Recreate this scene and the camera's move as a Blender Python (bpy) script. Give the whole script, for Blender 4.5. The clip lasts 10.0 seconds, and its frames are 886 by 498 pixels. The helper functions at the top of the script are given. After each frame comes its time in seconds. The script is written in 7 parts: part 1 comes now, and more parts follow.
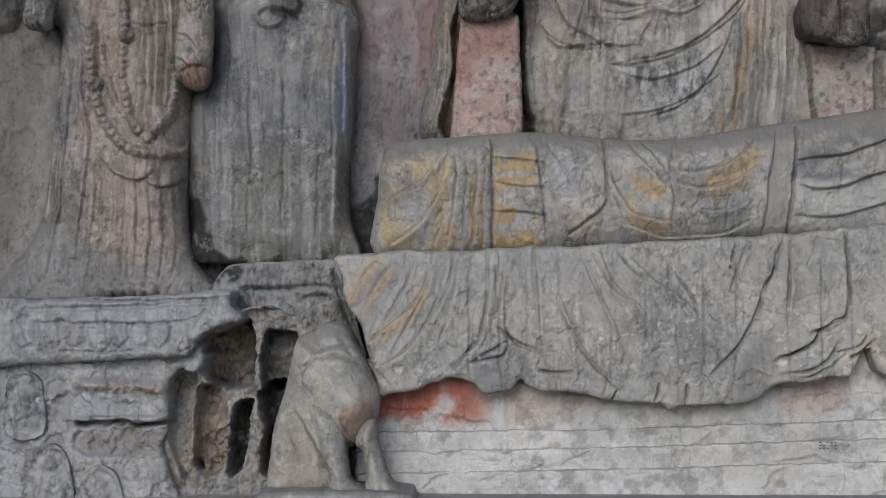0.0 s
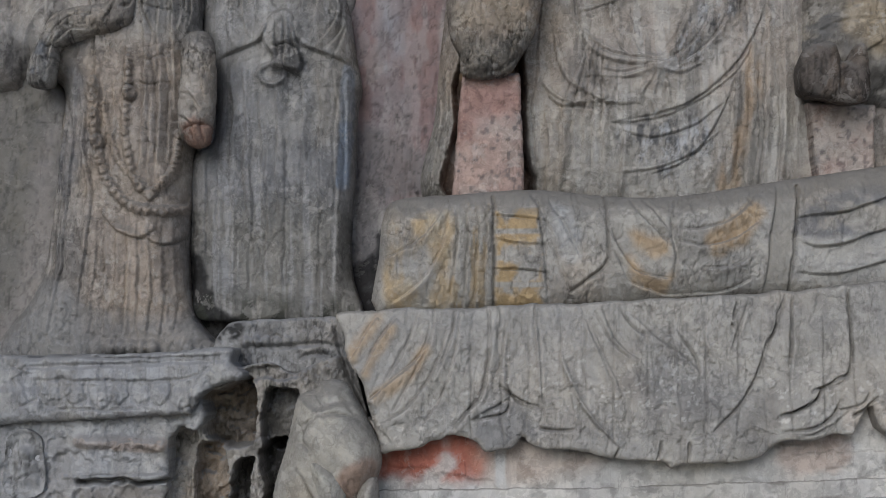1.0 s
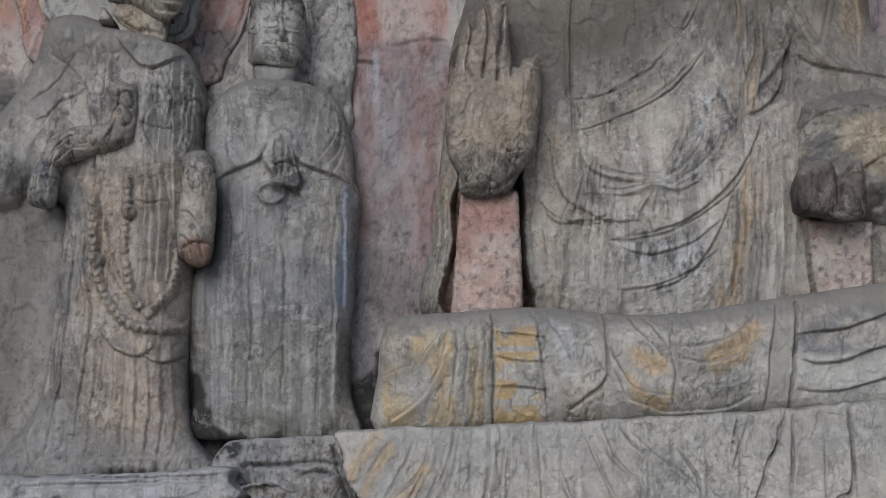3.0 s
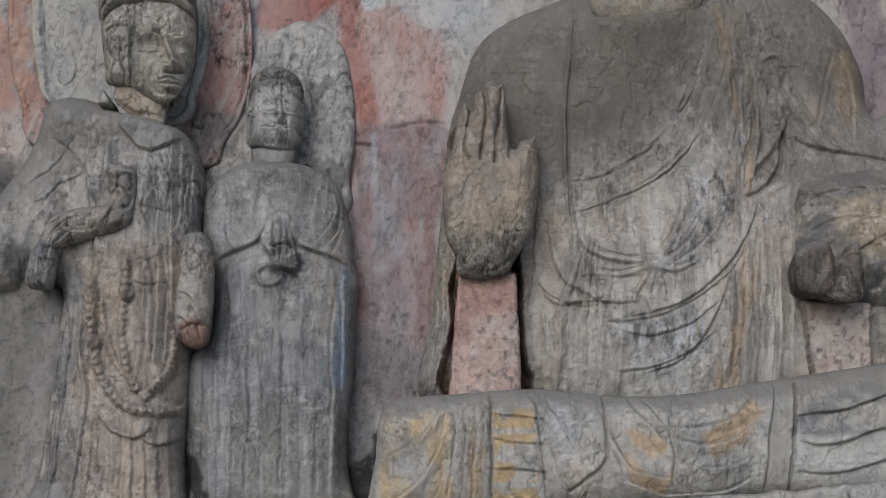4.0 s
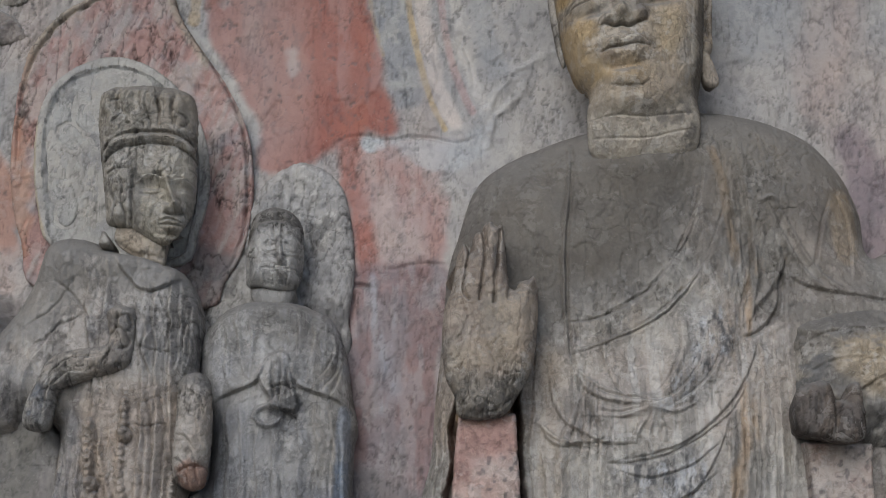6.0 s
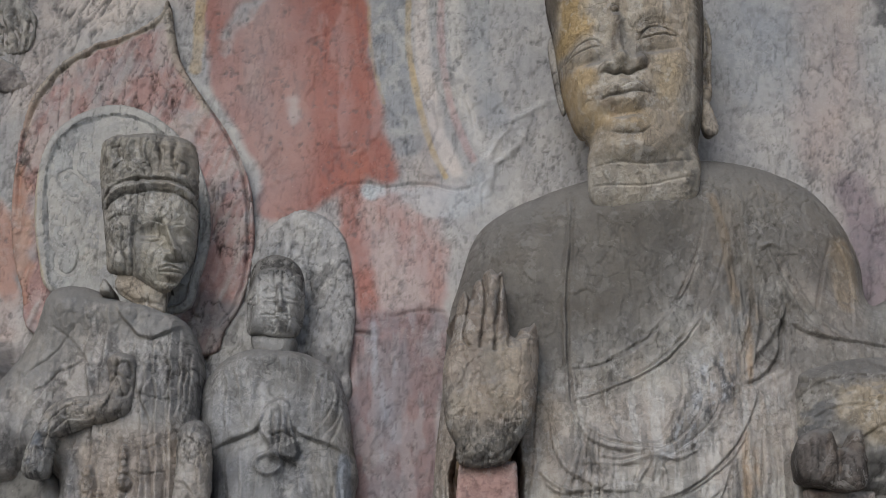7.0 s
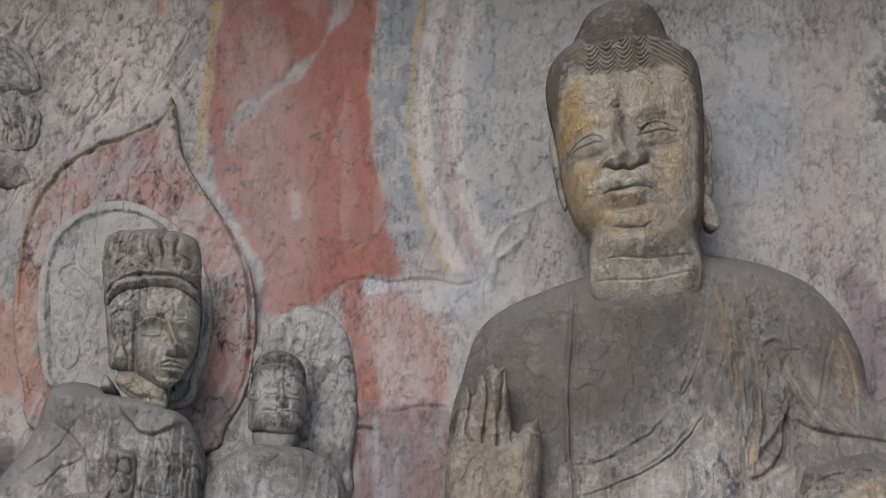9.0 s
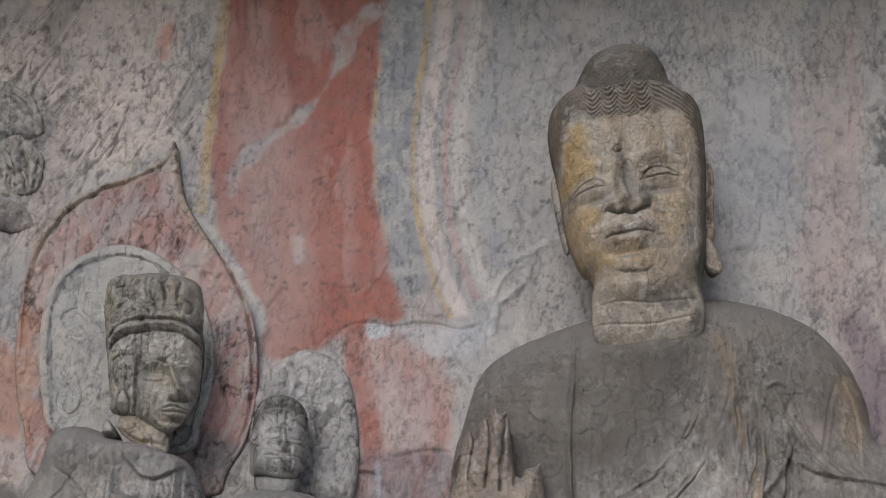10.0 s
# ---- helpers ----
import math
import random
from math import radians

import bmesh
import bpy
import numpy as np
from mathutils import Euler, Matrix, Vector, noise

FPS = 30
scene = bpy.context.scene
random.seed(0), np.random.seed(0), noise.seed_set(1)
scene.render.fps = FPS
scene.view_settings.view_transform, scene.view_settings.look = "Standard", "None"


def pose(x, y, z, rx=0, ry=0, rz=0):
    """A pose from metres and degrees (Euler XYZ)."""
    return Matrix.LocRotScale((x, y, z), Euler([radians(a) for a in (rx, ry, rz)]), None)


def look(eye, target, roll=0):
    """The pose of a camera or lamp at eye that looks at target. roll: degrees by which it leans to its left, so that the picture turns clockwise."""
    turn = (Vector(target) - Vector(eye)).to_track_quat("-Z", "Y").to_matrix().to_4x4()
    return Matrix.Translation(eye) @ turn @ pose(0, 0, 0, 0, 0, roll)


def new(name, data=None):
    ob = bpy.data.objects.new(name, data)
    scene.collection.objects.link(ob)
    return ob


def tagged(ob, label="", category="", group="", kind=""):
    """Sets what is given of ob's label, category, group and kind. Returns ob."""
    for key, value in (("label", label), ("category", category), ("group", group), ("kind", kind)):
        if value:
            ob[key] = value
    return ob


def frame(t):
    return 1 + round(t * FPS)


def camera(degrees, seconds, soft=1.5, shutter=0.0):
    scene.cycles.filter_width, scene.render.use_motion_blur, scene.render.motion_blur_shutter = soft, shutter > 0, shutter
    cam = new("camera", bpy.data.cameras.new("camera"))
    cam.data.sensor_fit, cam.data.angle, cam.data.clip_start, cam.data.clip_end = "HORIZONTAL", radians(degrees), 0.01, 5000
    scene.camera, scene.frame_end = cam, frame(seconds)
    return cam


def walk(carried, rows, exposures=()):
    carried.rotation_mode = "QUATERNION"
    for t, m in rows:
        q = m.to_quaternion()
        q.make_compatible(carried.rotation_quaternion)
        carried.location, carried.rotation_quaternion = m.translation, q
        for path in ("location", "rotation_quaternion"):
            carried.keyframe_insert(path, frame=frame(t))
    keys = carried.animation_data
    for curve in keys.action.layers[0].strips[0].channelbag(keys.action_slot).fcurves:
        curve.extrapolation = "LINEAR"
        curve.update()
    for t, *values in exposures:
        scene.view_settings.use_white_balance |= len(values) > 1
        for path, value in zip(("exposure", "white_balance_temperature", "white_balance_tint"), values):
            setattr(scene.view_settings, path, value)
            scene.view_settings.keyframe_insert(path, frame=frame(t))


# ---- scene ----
cam = camera(30.0, 10.0, soft=0.8)
EYE = 1.6
# seconds, yaw, pitch, roll: a tripod head that tilts up
ROWS = [
    (0, -0.024, 1.7, 0.185),
    (0.5, -0.011, 2.631, 0.17),
    (1, 0.03, 3.689, 0.198),
    (1.5, 0.058, 4.642, 0.205),
    (2, 0.044, 5.547, 0.074),
    (2.5, 0.025, 6.528, 0.087),
    (4, -0.057, 10.591, -0.01),
    (4.5, -0.064, 11.914, -0.018),
    (5, -0.069, 13.203, -0.043),
    (5.5, -0.075, 14.421, -0.073),
    (7, -0.047, 17.091, -0.08),
    (7.5, -0.042, 17.825, -0.103),
    (8, -0.036, 18.633, -0.097),
    (8.5, 0.008, 19.518, -0.115),
    (9, 0.044, 20.384, -0.126),
    (9.5, 0.087, 21.226, -0.131),
    (10, 0.126, 21.912, -0.121),
]
walk(cam, [(t, pose(0, 0, EYE, 90 + pitch, -roll, yaw)) for t, yaw, pitch, roll in ROWS],
     exposures=[(0.0, -0.06, 6350, 10), (1.0, -0.14, 6350, 10), (2.5, 0.0, 6350, 10), (4.5, 0.05, 6350, 10), (7.5, 0.1, 6400, 10), (10.0, 0.1, 6550, 13)])

# ---- light: overcast daylight through the open front of the cave ----
world = bpy.data.worlds.new("world")
scene.world = world
world.use_nodes = True
wn = world.node_tree
sky = wn.nodes.new("ShaderNodeTexSky")
sky.sky_type = "NISHITA"
sky.sun_disc = False
sky.sun_elevation, sky.sun_rotation = radians(40), radians(196)
sky.air_density, sky.dust_density = 1.0, 1.5
wn.links.new(sky.outputs[0], wn.nodes["Background"].inputs["Color"])
wn.nodes["Background"].inputs["Strength"].default_value = 0.13
sun = new("sun", bpy.data.lights.new("sun", "SUN"))
sun.data.energy, sun.data.angle, sun.data.color = 1.5, radians(28), (1.0, 0.99, 0.97)
sun.matrix_world = look((-7, -12, 14), (0.5, 13, 3.5))

# ---- tools: carved relief layers ----
def spline(pts, closed=True, n=5):
    """A smooth line through a few control points."""
    p = np.array(pts, float)
    out = []
    m = len(p)
    for i in range(m if closed else m - 1):
        if closed:
            a, b, c, d = p[i - 1], p[i], p[(i + 1) % m], p[(i + 2) % m]
        else:
            a, b, c, d = p[max(i - 1, 0)], p[i], p[i + 1], p[min(i + 2, m - 1)]
        for k in range(n):
            t = k / n
            out.append(0.5 * (2 * b + (c - a) * t + (2 * a - 5 * b + 4 * c - d) * t * t + (3 * b - a - 3 * c + d) * t ** 3))
    if not closed:
        out.append(p[-1])
    return np.array(out)


def line_distance(X, Z, line, closed):
    """Distance to a line, the side that a point lies on (plus: left of the way), and how far along (0 to 1)."""
    best = np.full(X.shape, 1e9)
    side = np.zeros(X.shape)
    along = np.zeros(X.shape)
    inside = np.zeros(X.shape, bool)
    m = len(line)
    count = m if closed else m - 1
    for i in range(count):
        a, b = line[i], line[(i + 1) % m]
        e = b - a
        ll = e @ e + 1e-12
        u = np.clip(((X - a[0]) * e[0] + (Z - a[1]) * e[1]) / ll, 0, 1)
        dx, dz = X - a[0] - u * e[0], Z - a[1] - u * e[1]
        d = dx * dx + dz * dz
        near = d < best
        best = np.where(near, d, best)
        if closed:
            cross = ((a[1] > Z) != (b[1] > Z)) & (X < (b[0] - a[0]) * (Z - a[1]) / (b[1] - a[1] + 1e-12) + a[0])
            inside ^= cross
        else:
            side = np.where(near, np.sign(e[0] * dz - e[1] * dx), side)
            along = np.where(near, (i + u) / count, along)
    best = np.sqrt(best)
    return (np.where(inside, best, -best), None, None) if closed else (best, side, along)


def hash2(i, j, seed):
    h = (i * 374761393 + j * 668265263 + seed * 1442695041) & 0xFFFFFFFF
    h = ((h ^ (h >> 13)) * 1274126177) & 0xFFFFFFFF
    return ((h ^ (h >> 16)) & 0xFFFF) / 65535.0


def value_noise(x, z, seed):
    i, j = np.floor(x).astype(np.int64), np.floor(z).astype(np.int64)
    u, v = x - i, z - j
    u, v = u * u * (3 - 2 * u), v * v * (3 - 2 * v)
    a, b = hash2(i, j, seed), hash2(i + 1, j, seed)
    c, d = hash2(i, j + 1, seed), hash2(i + 1, j + 1, seed)
    return (a * (1 - u) + b * u) * (1 - v) + (c * (1 - u) + d * u) * v


def fbm(X, Z, size, seed=0, octaves=4, sx=1.0, sz=1.0, gain=0.5):
    """Noise from 0 to 1 whose largest lumps are size metres; sx, sz stretch it."""
    out, amp, tot = np.zeros(X.shape), 1.0, 0.0
    x, z = X / (size * sx) + 17.3 * seed, Z / (size * sz) - 9.1 * seed
    for k in range(octaves):
        out += amp * value_noise(x * 2 ** k + 5.2 * k, z * 2 ** k + 1.7 * k, seed + k)
        tot += amp
        amp *= gain
    return out / tot


def smooth(a, b, x):
    t = np.clip((x - a) / (b - a), 0, 1)
    return t * t * (3 - 2 * t)


STEP = 0.0125


class Relief:
    """A carved surface over an outline in the plane of x and z: Y is its depth, C its colour, S the distance inside the outline."""

    def __init__(self, outline, front, colour, edge=0.3, depth=0.4, back=15.2, step=STEP, smooth_outline=True, ragged=0.0, seed=1, power=2.0, n=5, taper=0.0):
        line = spline(outline, True, n) if smooth_outline else np.array(outline, float)
        lo, hi = line.min(0) - 3 * step, line.max(0) + 3 * step
        self.X, self.Z = np.meshgrid(np.arange(lo[0], hi[0], step), np.arange(lo[1], hi[1], step))
        self.S = line_distance(self.X, self.Z, line, True)[0]
        if ragged:
            self.S = self.S + ragged * (fbm(self.X, self.Z, ragged * 6, seed, 4) - 0.5) * 2
        self.step, self.back, self.taper = step, back, taper
        u = np.clip(self.S / edge, 0, 1)
        self.Y = front + depth * (1 - (1 - (1 - u) ** power) ** (1 / power))
        self.W = np.ones(self.X.shape)
        self.C = np.empty(self.X.shape + (3,))
        self.C[:] = colour

    def window(self, pts, margin):
        p = np.array(pts, float)
        lo, hi = p.min(0) - margin, p.max(0) + margin
        x0, z0 = self.X[0, 0], self.Z[0, 0]
        a = [int(max(0, (lo[0] - x0) / self.step)), int(max(0, (hi[0] - x0) / self.step) + 1)]
        b = [int(max(0, (lo[1] - z0) / self.step)), int(max(0, (hi[1] - z0) / self.step) + 1)]
        return np.s_[b[0]:b[1], a[0]:a[1]]

    def bump(self, x, z, rx, rz, h, power=2.0, turn=0.0):
        """Raise a rounded lump by h (minus: hollow)."""
        w = self.window([(x, z)], 3 * max(rx, rz))
        dx, dz = self.X[w] - x, self.Z[w] - z
        c, s = math.cos(radians(turn)), math.sin(radians(turn))
        u = np.abs((dx * c + dz * s) / rx) ** power + np.abs((-dx * s + dz * c) / rz) ** power
        self.Y[w] -= h * np.exp(-u)

    def dome(self, x, z, rx, rz, h, power=2.0):
        """Raise an ellipsoid cap by h."""
        w = self.window([(x, z)], max(rx, rz))
        u = np.abs((self.X[w] - x) / rx) ** power + np.abs((self.Z[w] - z) / rz) ** power
        self.Y[w] -= h * np.sqrt(np.clip(1 - u, 0, 1))

    def groove(self, pts, width, depth, taper=True, wobble=0.012, curved=True, dirt_shade=0.0):
        """A cut along a line (minus: a ridge)."""
        line = spline(pts, False) if curved else np.array(pts, float)
        w = self.window(line, 4 * width + 0.05)
        X, Z = self.X[w], self.Z[w]
        n = wobble * (fbm(X, Z, 0.12, 31, 2) - 0.5) * 2
        d, _, a = line_distance(X + n, Z - n, line, False)
        k = np.sin(np.pi * np.clip(a, 0.02, 0.98)) ** 0.4 if taper else 1.0
        self.Y[w] += depth * k * np.exp(-(d / width) ** 2)
        # darkens the cut: painted shade along with dirt
        if dirt_shade:
            self.C[w] *= (1 - dirt_shade * k * np.exp(-(d / (0.9 * width)) ** 2))[..., None]

    def fold(self, pts, width, height, flip=1, wobble=0.02):
        """A pleat: a sharp step along the line that falls away softly on one side."""
        line = spline(pts, False)
        w = self.window(line, 3 * width + 0.05)
        X, Z = self.X[w], self.Z[w]
        n = wobble * (fbm(X, Z, 0.2, 37, 2) - 0.5) * 2
        width, height = 0.7 * width, 0.8 * height
        d, s, a = line_distance(X + n, Z + n, line, False)
        k = np.sin(np.pi * np.clip(a, 0.0, 1.0)) ** 0.5
        e = d * s * flip
        lip = np.where(e > 0, np.exp(-(e / width) ** 2), np.exp(-(e / (0.11 * width)) ** 2))
        self.Y[w] -= height * k * lip
        thin = max(0.008, 0.75 * self.step)
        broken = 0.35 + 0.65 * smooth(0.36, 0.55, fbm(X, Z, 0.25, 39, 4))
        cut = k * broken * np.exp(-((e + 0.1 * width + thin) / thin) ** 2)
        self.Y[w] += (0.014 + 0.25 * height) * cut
        # shade of the step painted into the colour along its cut
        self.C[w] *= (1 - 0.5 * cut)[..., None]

    def rough(self, size, height, seed=3, octaves=5, sx=1, sz=1, ridged=False):
        n = fbm(self.X, self.Z, size, seed, octaves, sx, sz)
        self.Y += height * ((np.abs(n - 0.5) * -4 + 0.6) if ridged else (n - 0.5) * -2)

    def shallow(self, z0, z1, k, front):
        """Make the rounding of the rim less deep towards the height z1."""
        f = 1 - (1 - k) * smooth(z0, z1, self.Z)
        self.Y = front + (self.Y - front) * f

    def paint(self, mask, colour):
        self.C = self.C * (1 - mask[..., None]) + np.array(colour) * mask[..., None]

    def film(self, mask, colour):
        """A smooth film of dust that hides the wear below it."""
        self.paint(mask, colour)
        self.W = self.W * (1 - 0.75 * np.clip(mask, 0, 1))

    def area(self, pts, soft=0.05, ragged=0.08, seed=5, curved=True, size=None):
        """A mask over an outlined patch with an uneven rim."""
        line = spline(pts, True, 4) if curved else np.array(pts, float)
        m = np.zeros(self.X.shape)
        w = self.window(line, soft * 2 + ragged * 2)
        X, Z = self.X[w], self.Z[w]
        s = line_distance(X, Z, line, True)[0] + ragged * (fbm(X, Z, size or ragged * 4, seed, 5) - 0.5) * 2.4
        m[w] = smooth(-soft, soft, s)
        return m

    def stripe(self, pts, width, seed=7, worn=0.5, soft=0.6):
        line = spline(pts, False)
        m = np.zeros(self.X.shape)
        w = self.window(line, width * 2)
        X, Z = self.X[w], self.Z[w]
        d = line_distance(X, Z, line, False)[0] + 0.5 * width * (fbm(X, Z, 0.1, seed, 3) - 0.5)
        m[w] = smooth(width, width * soft, d) * np.clip(1.35 - worn * 2.2 * fbm(X, Z, 0.25, seed + 2, 4), 0, 1)
        return m

    def noise(self, size, lo, hi, seed=11, octaves=5, sx=1, sz=1):
        return smooth(lo, hi, fbm(self.X, self.Z, size, seed, octaves, sx, sz))

    def worn(self, seed, cracks=0.6, chips=0.012, tall=1.8, sizes=(0.55, 0.28, 0.14, 0.09)):
        """Flaked steps and thin wandering cracks."""
        X, Z = self.X, self.Z
        self.Y += chips * smooth(0.5, 0.55, fbm(X, Z, 0.3, seed, 6, 0.8, tall * 0.7))
        self.Y += 0.3 * chips * self.W * smooth(0.5, 0.55, fbm(X, Z, 0.11, seed + 3, 4, 0.8, tall * 0.8))
        for k, size in enumerate(sizes):
            n = fbm(X, Z, size, seed + 5 + k, 6, 0.75, tall)
            line = np.exp(-((n - 0.5) / (0.010 + 0.006 * k)) ** 2) * smooth(0.46, 0.58, fbm(X, Z, 0.7, seed + 9 + k, 4)) * (0.35 + 0.65 * self.W)
            self.Y += 0.018 * cracks * line
            self.C *= (1 - 0.75 * cracks * line)[..., None]

    def join(self, store):
        """Add the surface, with its sides back to the rock, to a store of vertices and faces."""
        s, st = self.S, self.step
        gz, gx = np.gradient(s, st)
        gl = np.sqrt(gx * gx + gz * gz) + 1e-6
        outer = s < -0.5 * st
        ring = (s < 0.5 * st)
        shift = np.where(ring, -s, 0)
        shift = np.clip(shift, -2 * st, 2 * st) + np.where(outer, self.taper, 0)
        X, Z = self.X + shift * gx / gl, self.Z + shift * gz / gl
        Y = np.where(outer, self.back, self.Y)
        keep = ~outer
        cell = keep[:-1, :-1] | keep[1:, :-1] | keep[:-1, 1:] | keep[1:, 1:]
        used = np.zeros(s.shape, bool)
        for a, b in ((0, 0), (1, 0), (0, 1), (1, 1)):
            used[a:a + cell.shape[0], b:b + cell.shape[1]] |= cell
        index = np.full(s.shape, -1, np.int64)
        base = store["count"]
        index[used] = base + np.arange(used.sum())
        store["count"] += int(used.sum())
        store["co"].append(np.stack([X[used], Y[used], Z[used]], -1))
        store["col"].append(np.concatenate([np.clip(self.C[used], 0.005, 0.9), self.W[used][:, None]], 1))
        q = np.stack([index[:-1, :-1][cell], index[:-1, 1:][cell], index[1:, 1:][cell], index[1:, :-1][cell]], -1)
        flat = (outer[:-1, :-1] | outer[:-1, 1:] | outer[1:, 1:] | outer[1:, :-1])[cell]
        store["quad"].append(q)
        store["flat"].append(flat)
        return self


def store():
    return {"co": [], "col": [], "quad": [], "flat": [], "count": 0}


def carve(name, st, material, parent=None):
    """Make ONE mesh object of all the layers in a store."""
    co, col, quad, flat = (np.concatenate(st[k]) for k in ("co", "col", "quad", "flat"))
    me = bpy.data.meshes.new(name)
    me.vertices.add(len(co))
    me.vertices.foreach_set("co", co.astype(np.float32).ravel())
    me.loops.add(quad.size)
    me.loops.foreach_set("vertex_index", quad.astype(np.int32).ravel())
    me.polygons.add(len(quad))
    me.polygons.foreach_set("loop_start", np.arange(0, quad.size, 4, dtype=np.int32))
    me.polygons.foreach_set("use_smooth", ~flat)
    me.update(calc_edges=True)
    at = me.attributes.new("tint", "FLOAT_COLOR", "POINT")
    at.data.foreach_set("color", col.astype(np.float32).ravel())
    me.materials.append(material)
    ob = new(name, me)
    ob.parent = parent
    return ob


def relief_thing(name, layers, material, parent=None):
    st = store()
    for r in layers:
        r.join(st)
    return carve(name, st, material, parent)

# ---- materials ----
def stone(name, grain=0.12, crack=0.5, relief=0.5, roughness=0.9, pits=0.3, streak=0.3, dust=0.6, dust_colour=(0.13, 0.12, 0.11)):
    """Weathered limestone over the painted colours of the mesh: grain, cracks, stains, pits, run-off streaks, dust on ledges."""
    m = bpy.data.materials.new(name)
    m.use_nodes = True
    nt = m.node_tree
    N, K = nt.nodes.new, nt.links.new
    bsdf = nt.nodes["Principled BSDF"]
    tint = N("ShaderNodeAttribute")
    tint.attribute_name = "tint"
    geo = N("ShaderNodeNewGeometry")
    pos = geo.outputs["Position"]

    def noise_node(scale, detail=8, rough=0.6, vec=None, distortion=0.0):
        n = N("ShaderNodeTexNoise")
        n.inputs["Scale"].default_value, n.inputs["Detail"].default_value = scale, detail
        n.inputs["Roughness"].default_value, n.inputs["Distortion"].default_value = rough, distortion
        K(vec or pos, n.inputs["Vector"])
        return n.outputs["Fac"]

    def ramp(v, a, b, lo=0.0, hi=1.0):
        n = N("ShaderNodeMapRange")
        n.interpolation_type = "SMOOTHSTEP"
        for k, q in zip(("From Min", "From Max", "To Min", "To Max"), (a, b, lo, hi)):
            n.inputs[k].default_value = q
        K(v, n.inputs["Value"])
        return n.outputs["Result"]

    def op(kind, a, b):
        n = N("ShaderNodeMath")
        n.operation = kind
        for i, v in enumerate((a, b)):
            if isinstance(v, (int, float)):
                n.inputs[i].default_value = v
            else:
                K(v, n.inputs[i])
        return n.outputs[0]

    def mix(fac, a, b, kind="MIX"):
        n = N("ShaderNodeMix")
        n.data_type, n.blend_type = "RGBA", kind
        for key, v in ((0, fac), (6, a), (7, b)):
            if isinstance(v, (int, float)):
                n.inputs[key].default_value = v
            elif isinstance(v, tuple):
                n.inputs[key].default_value = (*v, 1)
            else:
                K(v, n.inputs[key])
        return n.outputs[2]

    def stretched(sx, sy, sz):
        n = N("ShaderNodeMapping")
        n.inputs["Scale"].default_value = (sx, sy, sz)
        K(pos, n.inputs["Vector"])
        return n.outputs[0]

    wear = tint.outputs["Alpha"]
    bare = op("MULTIPLY", wear, ramp(noise_node(2.6, 6, 0.6), 0.36, 0.62, 0.35, 1.0))
    fine = noise_node(42, 8, 0.75)
    mid = noise_node(9, 8, 0.65, distortion=0.4)
    large = noise_node(1.7, 6, 0.6)
    runs = noise_node(5, 6, 0.6, stretched(2.2, 1, 0.22))
    warp = N("ShaderNodeVectorMath")
    warp.operation = "ADD"
    wob = N("ShaderNodeTexNoise")
    wob.inputs["Scale"].default_value, wob.inputs["Detail"].default_value = 4.0, 5
    K(pos, wob.inputs["Vector"])
    sc = N("ShaderNodeVectorMath")
    sc.operation = "SCALE"
    sc.inputs["Scale"].default_value = 0.35
    K(wob.outputs["Color"], sc.inputs[0])
    K(pos, warp.inputs[0])
    K(sc.outputs[0], warp.inputs[1])
    vor = N("ShaderNodeTexVoronoi")
    vor.feature = "DISTANCE_TO_EDGE"
    vor.inputs["Scale"].default_value = 2.3
    K(warp.outputs[0], vor.inputs["Vector"])
    patch = ramp(noise_node(1.3, 4, 0.5), 0.5, 0.62)
    cracks = op("MULTIPLY", ramp(vor.outputs["Distance"], 0.022, 0.0), patch)
    vor2 = N("ShaderNodeTexVoronoi")
    vor2.feature = "DISTANCE_TO_EDGE"
    vor2.inputs["Scale"].default_value = 6.5
    tall = N("ShaderNodeMapping")
    tall.inputs["Scale"].default_value = (1.3, 1.0, 0.55)
    K(warp.outputs[0], tall.inputs["Vector"])
    K(tall.outputs[0], vor2.inputs["Vector"])
    veins = op("MULTIPLY", ramp(vor2.outputs["Distance"], 0.035, 0.0), ramp(noise_node(2.1, 5, 0.6), 0.5, 0.66))
    chip = ramp(noise_node(13, 10, 0.72, distortion=0.6), 0.47, 0.53)
    flake = ramp(noise_node(5.5, 9, 0.7, distortion=0.3), 0.55, 0.575)
    scratch = ramp(noise_node(10, 6, 0.65, stretched(3.0, 1, 0.35)), 0.6, 0.68)
    pit = ramp(noise_node(26, 4, 0.6), 0.66, 0.74)
    col = mix(op("MULTIPLY", ramp(mid, 0.25, 0.75), bare), tint.outputs["Color"], mix(1.0, tint.outputs["Color"], (1 - 1.4 * grain,) * 3, "MULTIPLY"))
    col = mix(1.0, col, mix(fine, (1 - 1.5 * grain,) * 3, (1 + 1.5 * grain,) * 3), "MULTIPLY")
    col = mix(1.0, col, mix(ramp(large, 0.3, 0.7), (0.92, 0.93, 0.945), (1.07, 1.055, 1.02)), "MULTIPLY")
    col = mix(bare, col, mix(chip, (1 - 1.3 * grain,) * 3, (1 + 1.1 * grain,) * 3), "MULTIPLY")
    col = mix(op("MULTIPLY", op("MULTIPLY", flake, bare), 4.0 * grain), col, mix(0.55, col, (0.6, 0.58, 0.55)))
    col = mix(op("MULTIPLY", op("MULTIPLY", scratch, bare), 0.55), col, mix(1.0, col, (0.5, 0.5, 0.5), "MULTIPLY"))
    col = mix(op("MULTIPLY", op("MULTIPLY", veins, bare), crack), col, mix(1.0, col, (0.28, 0.27, 0.26), "MULTIPLY"))
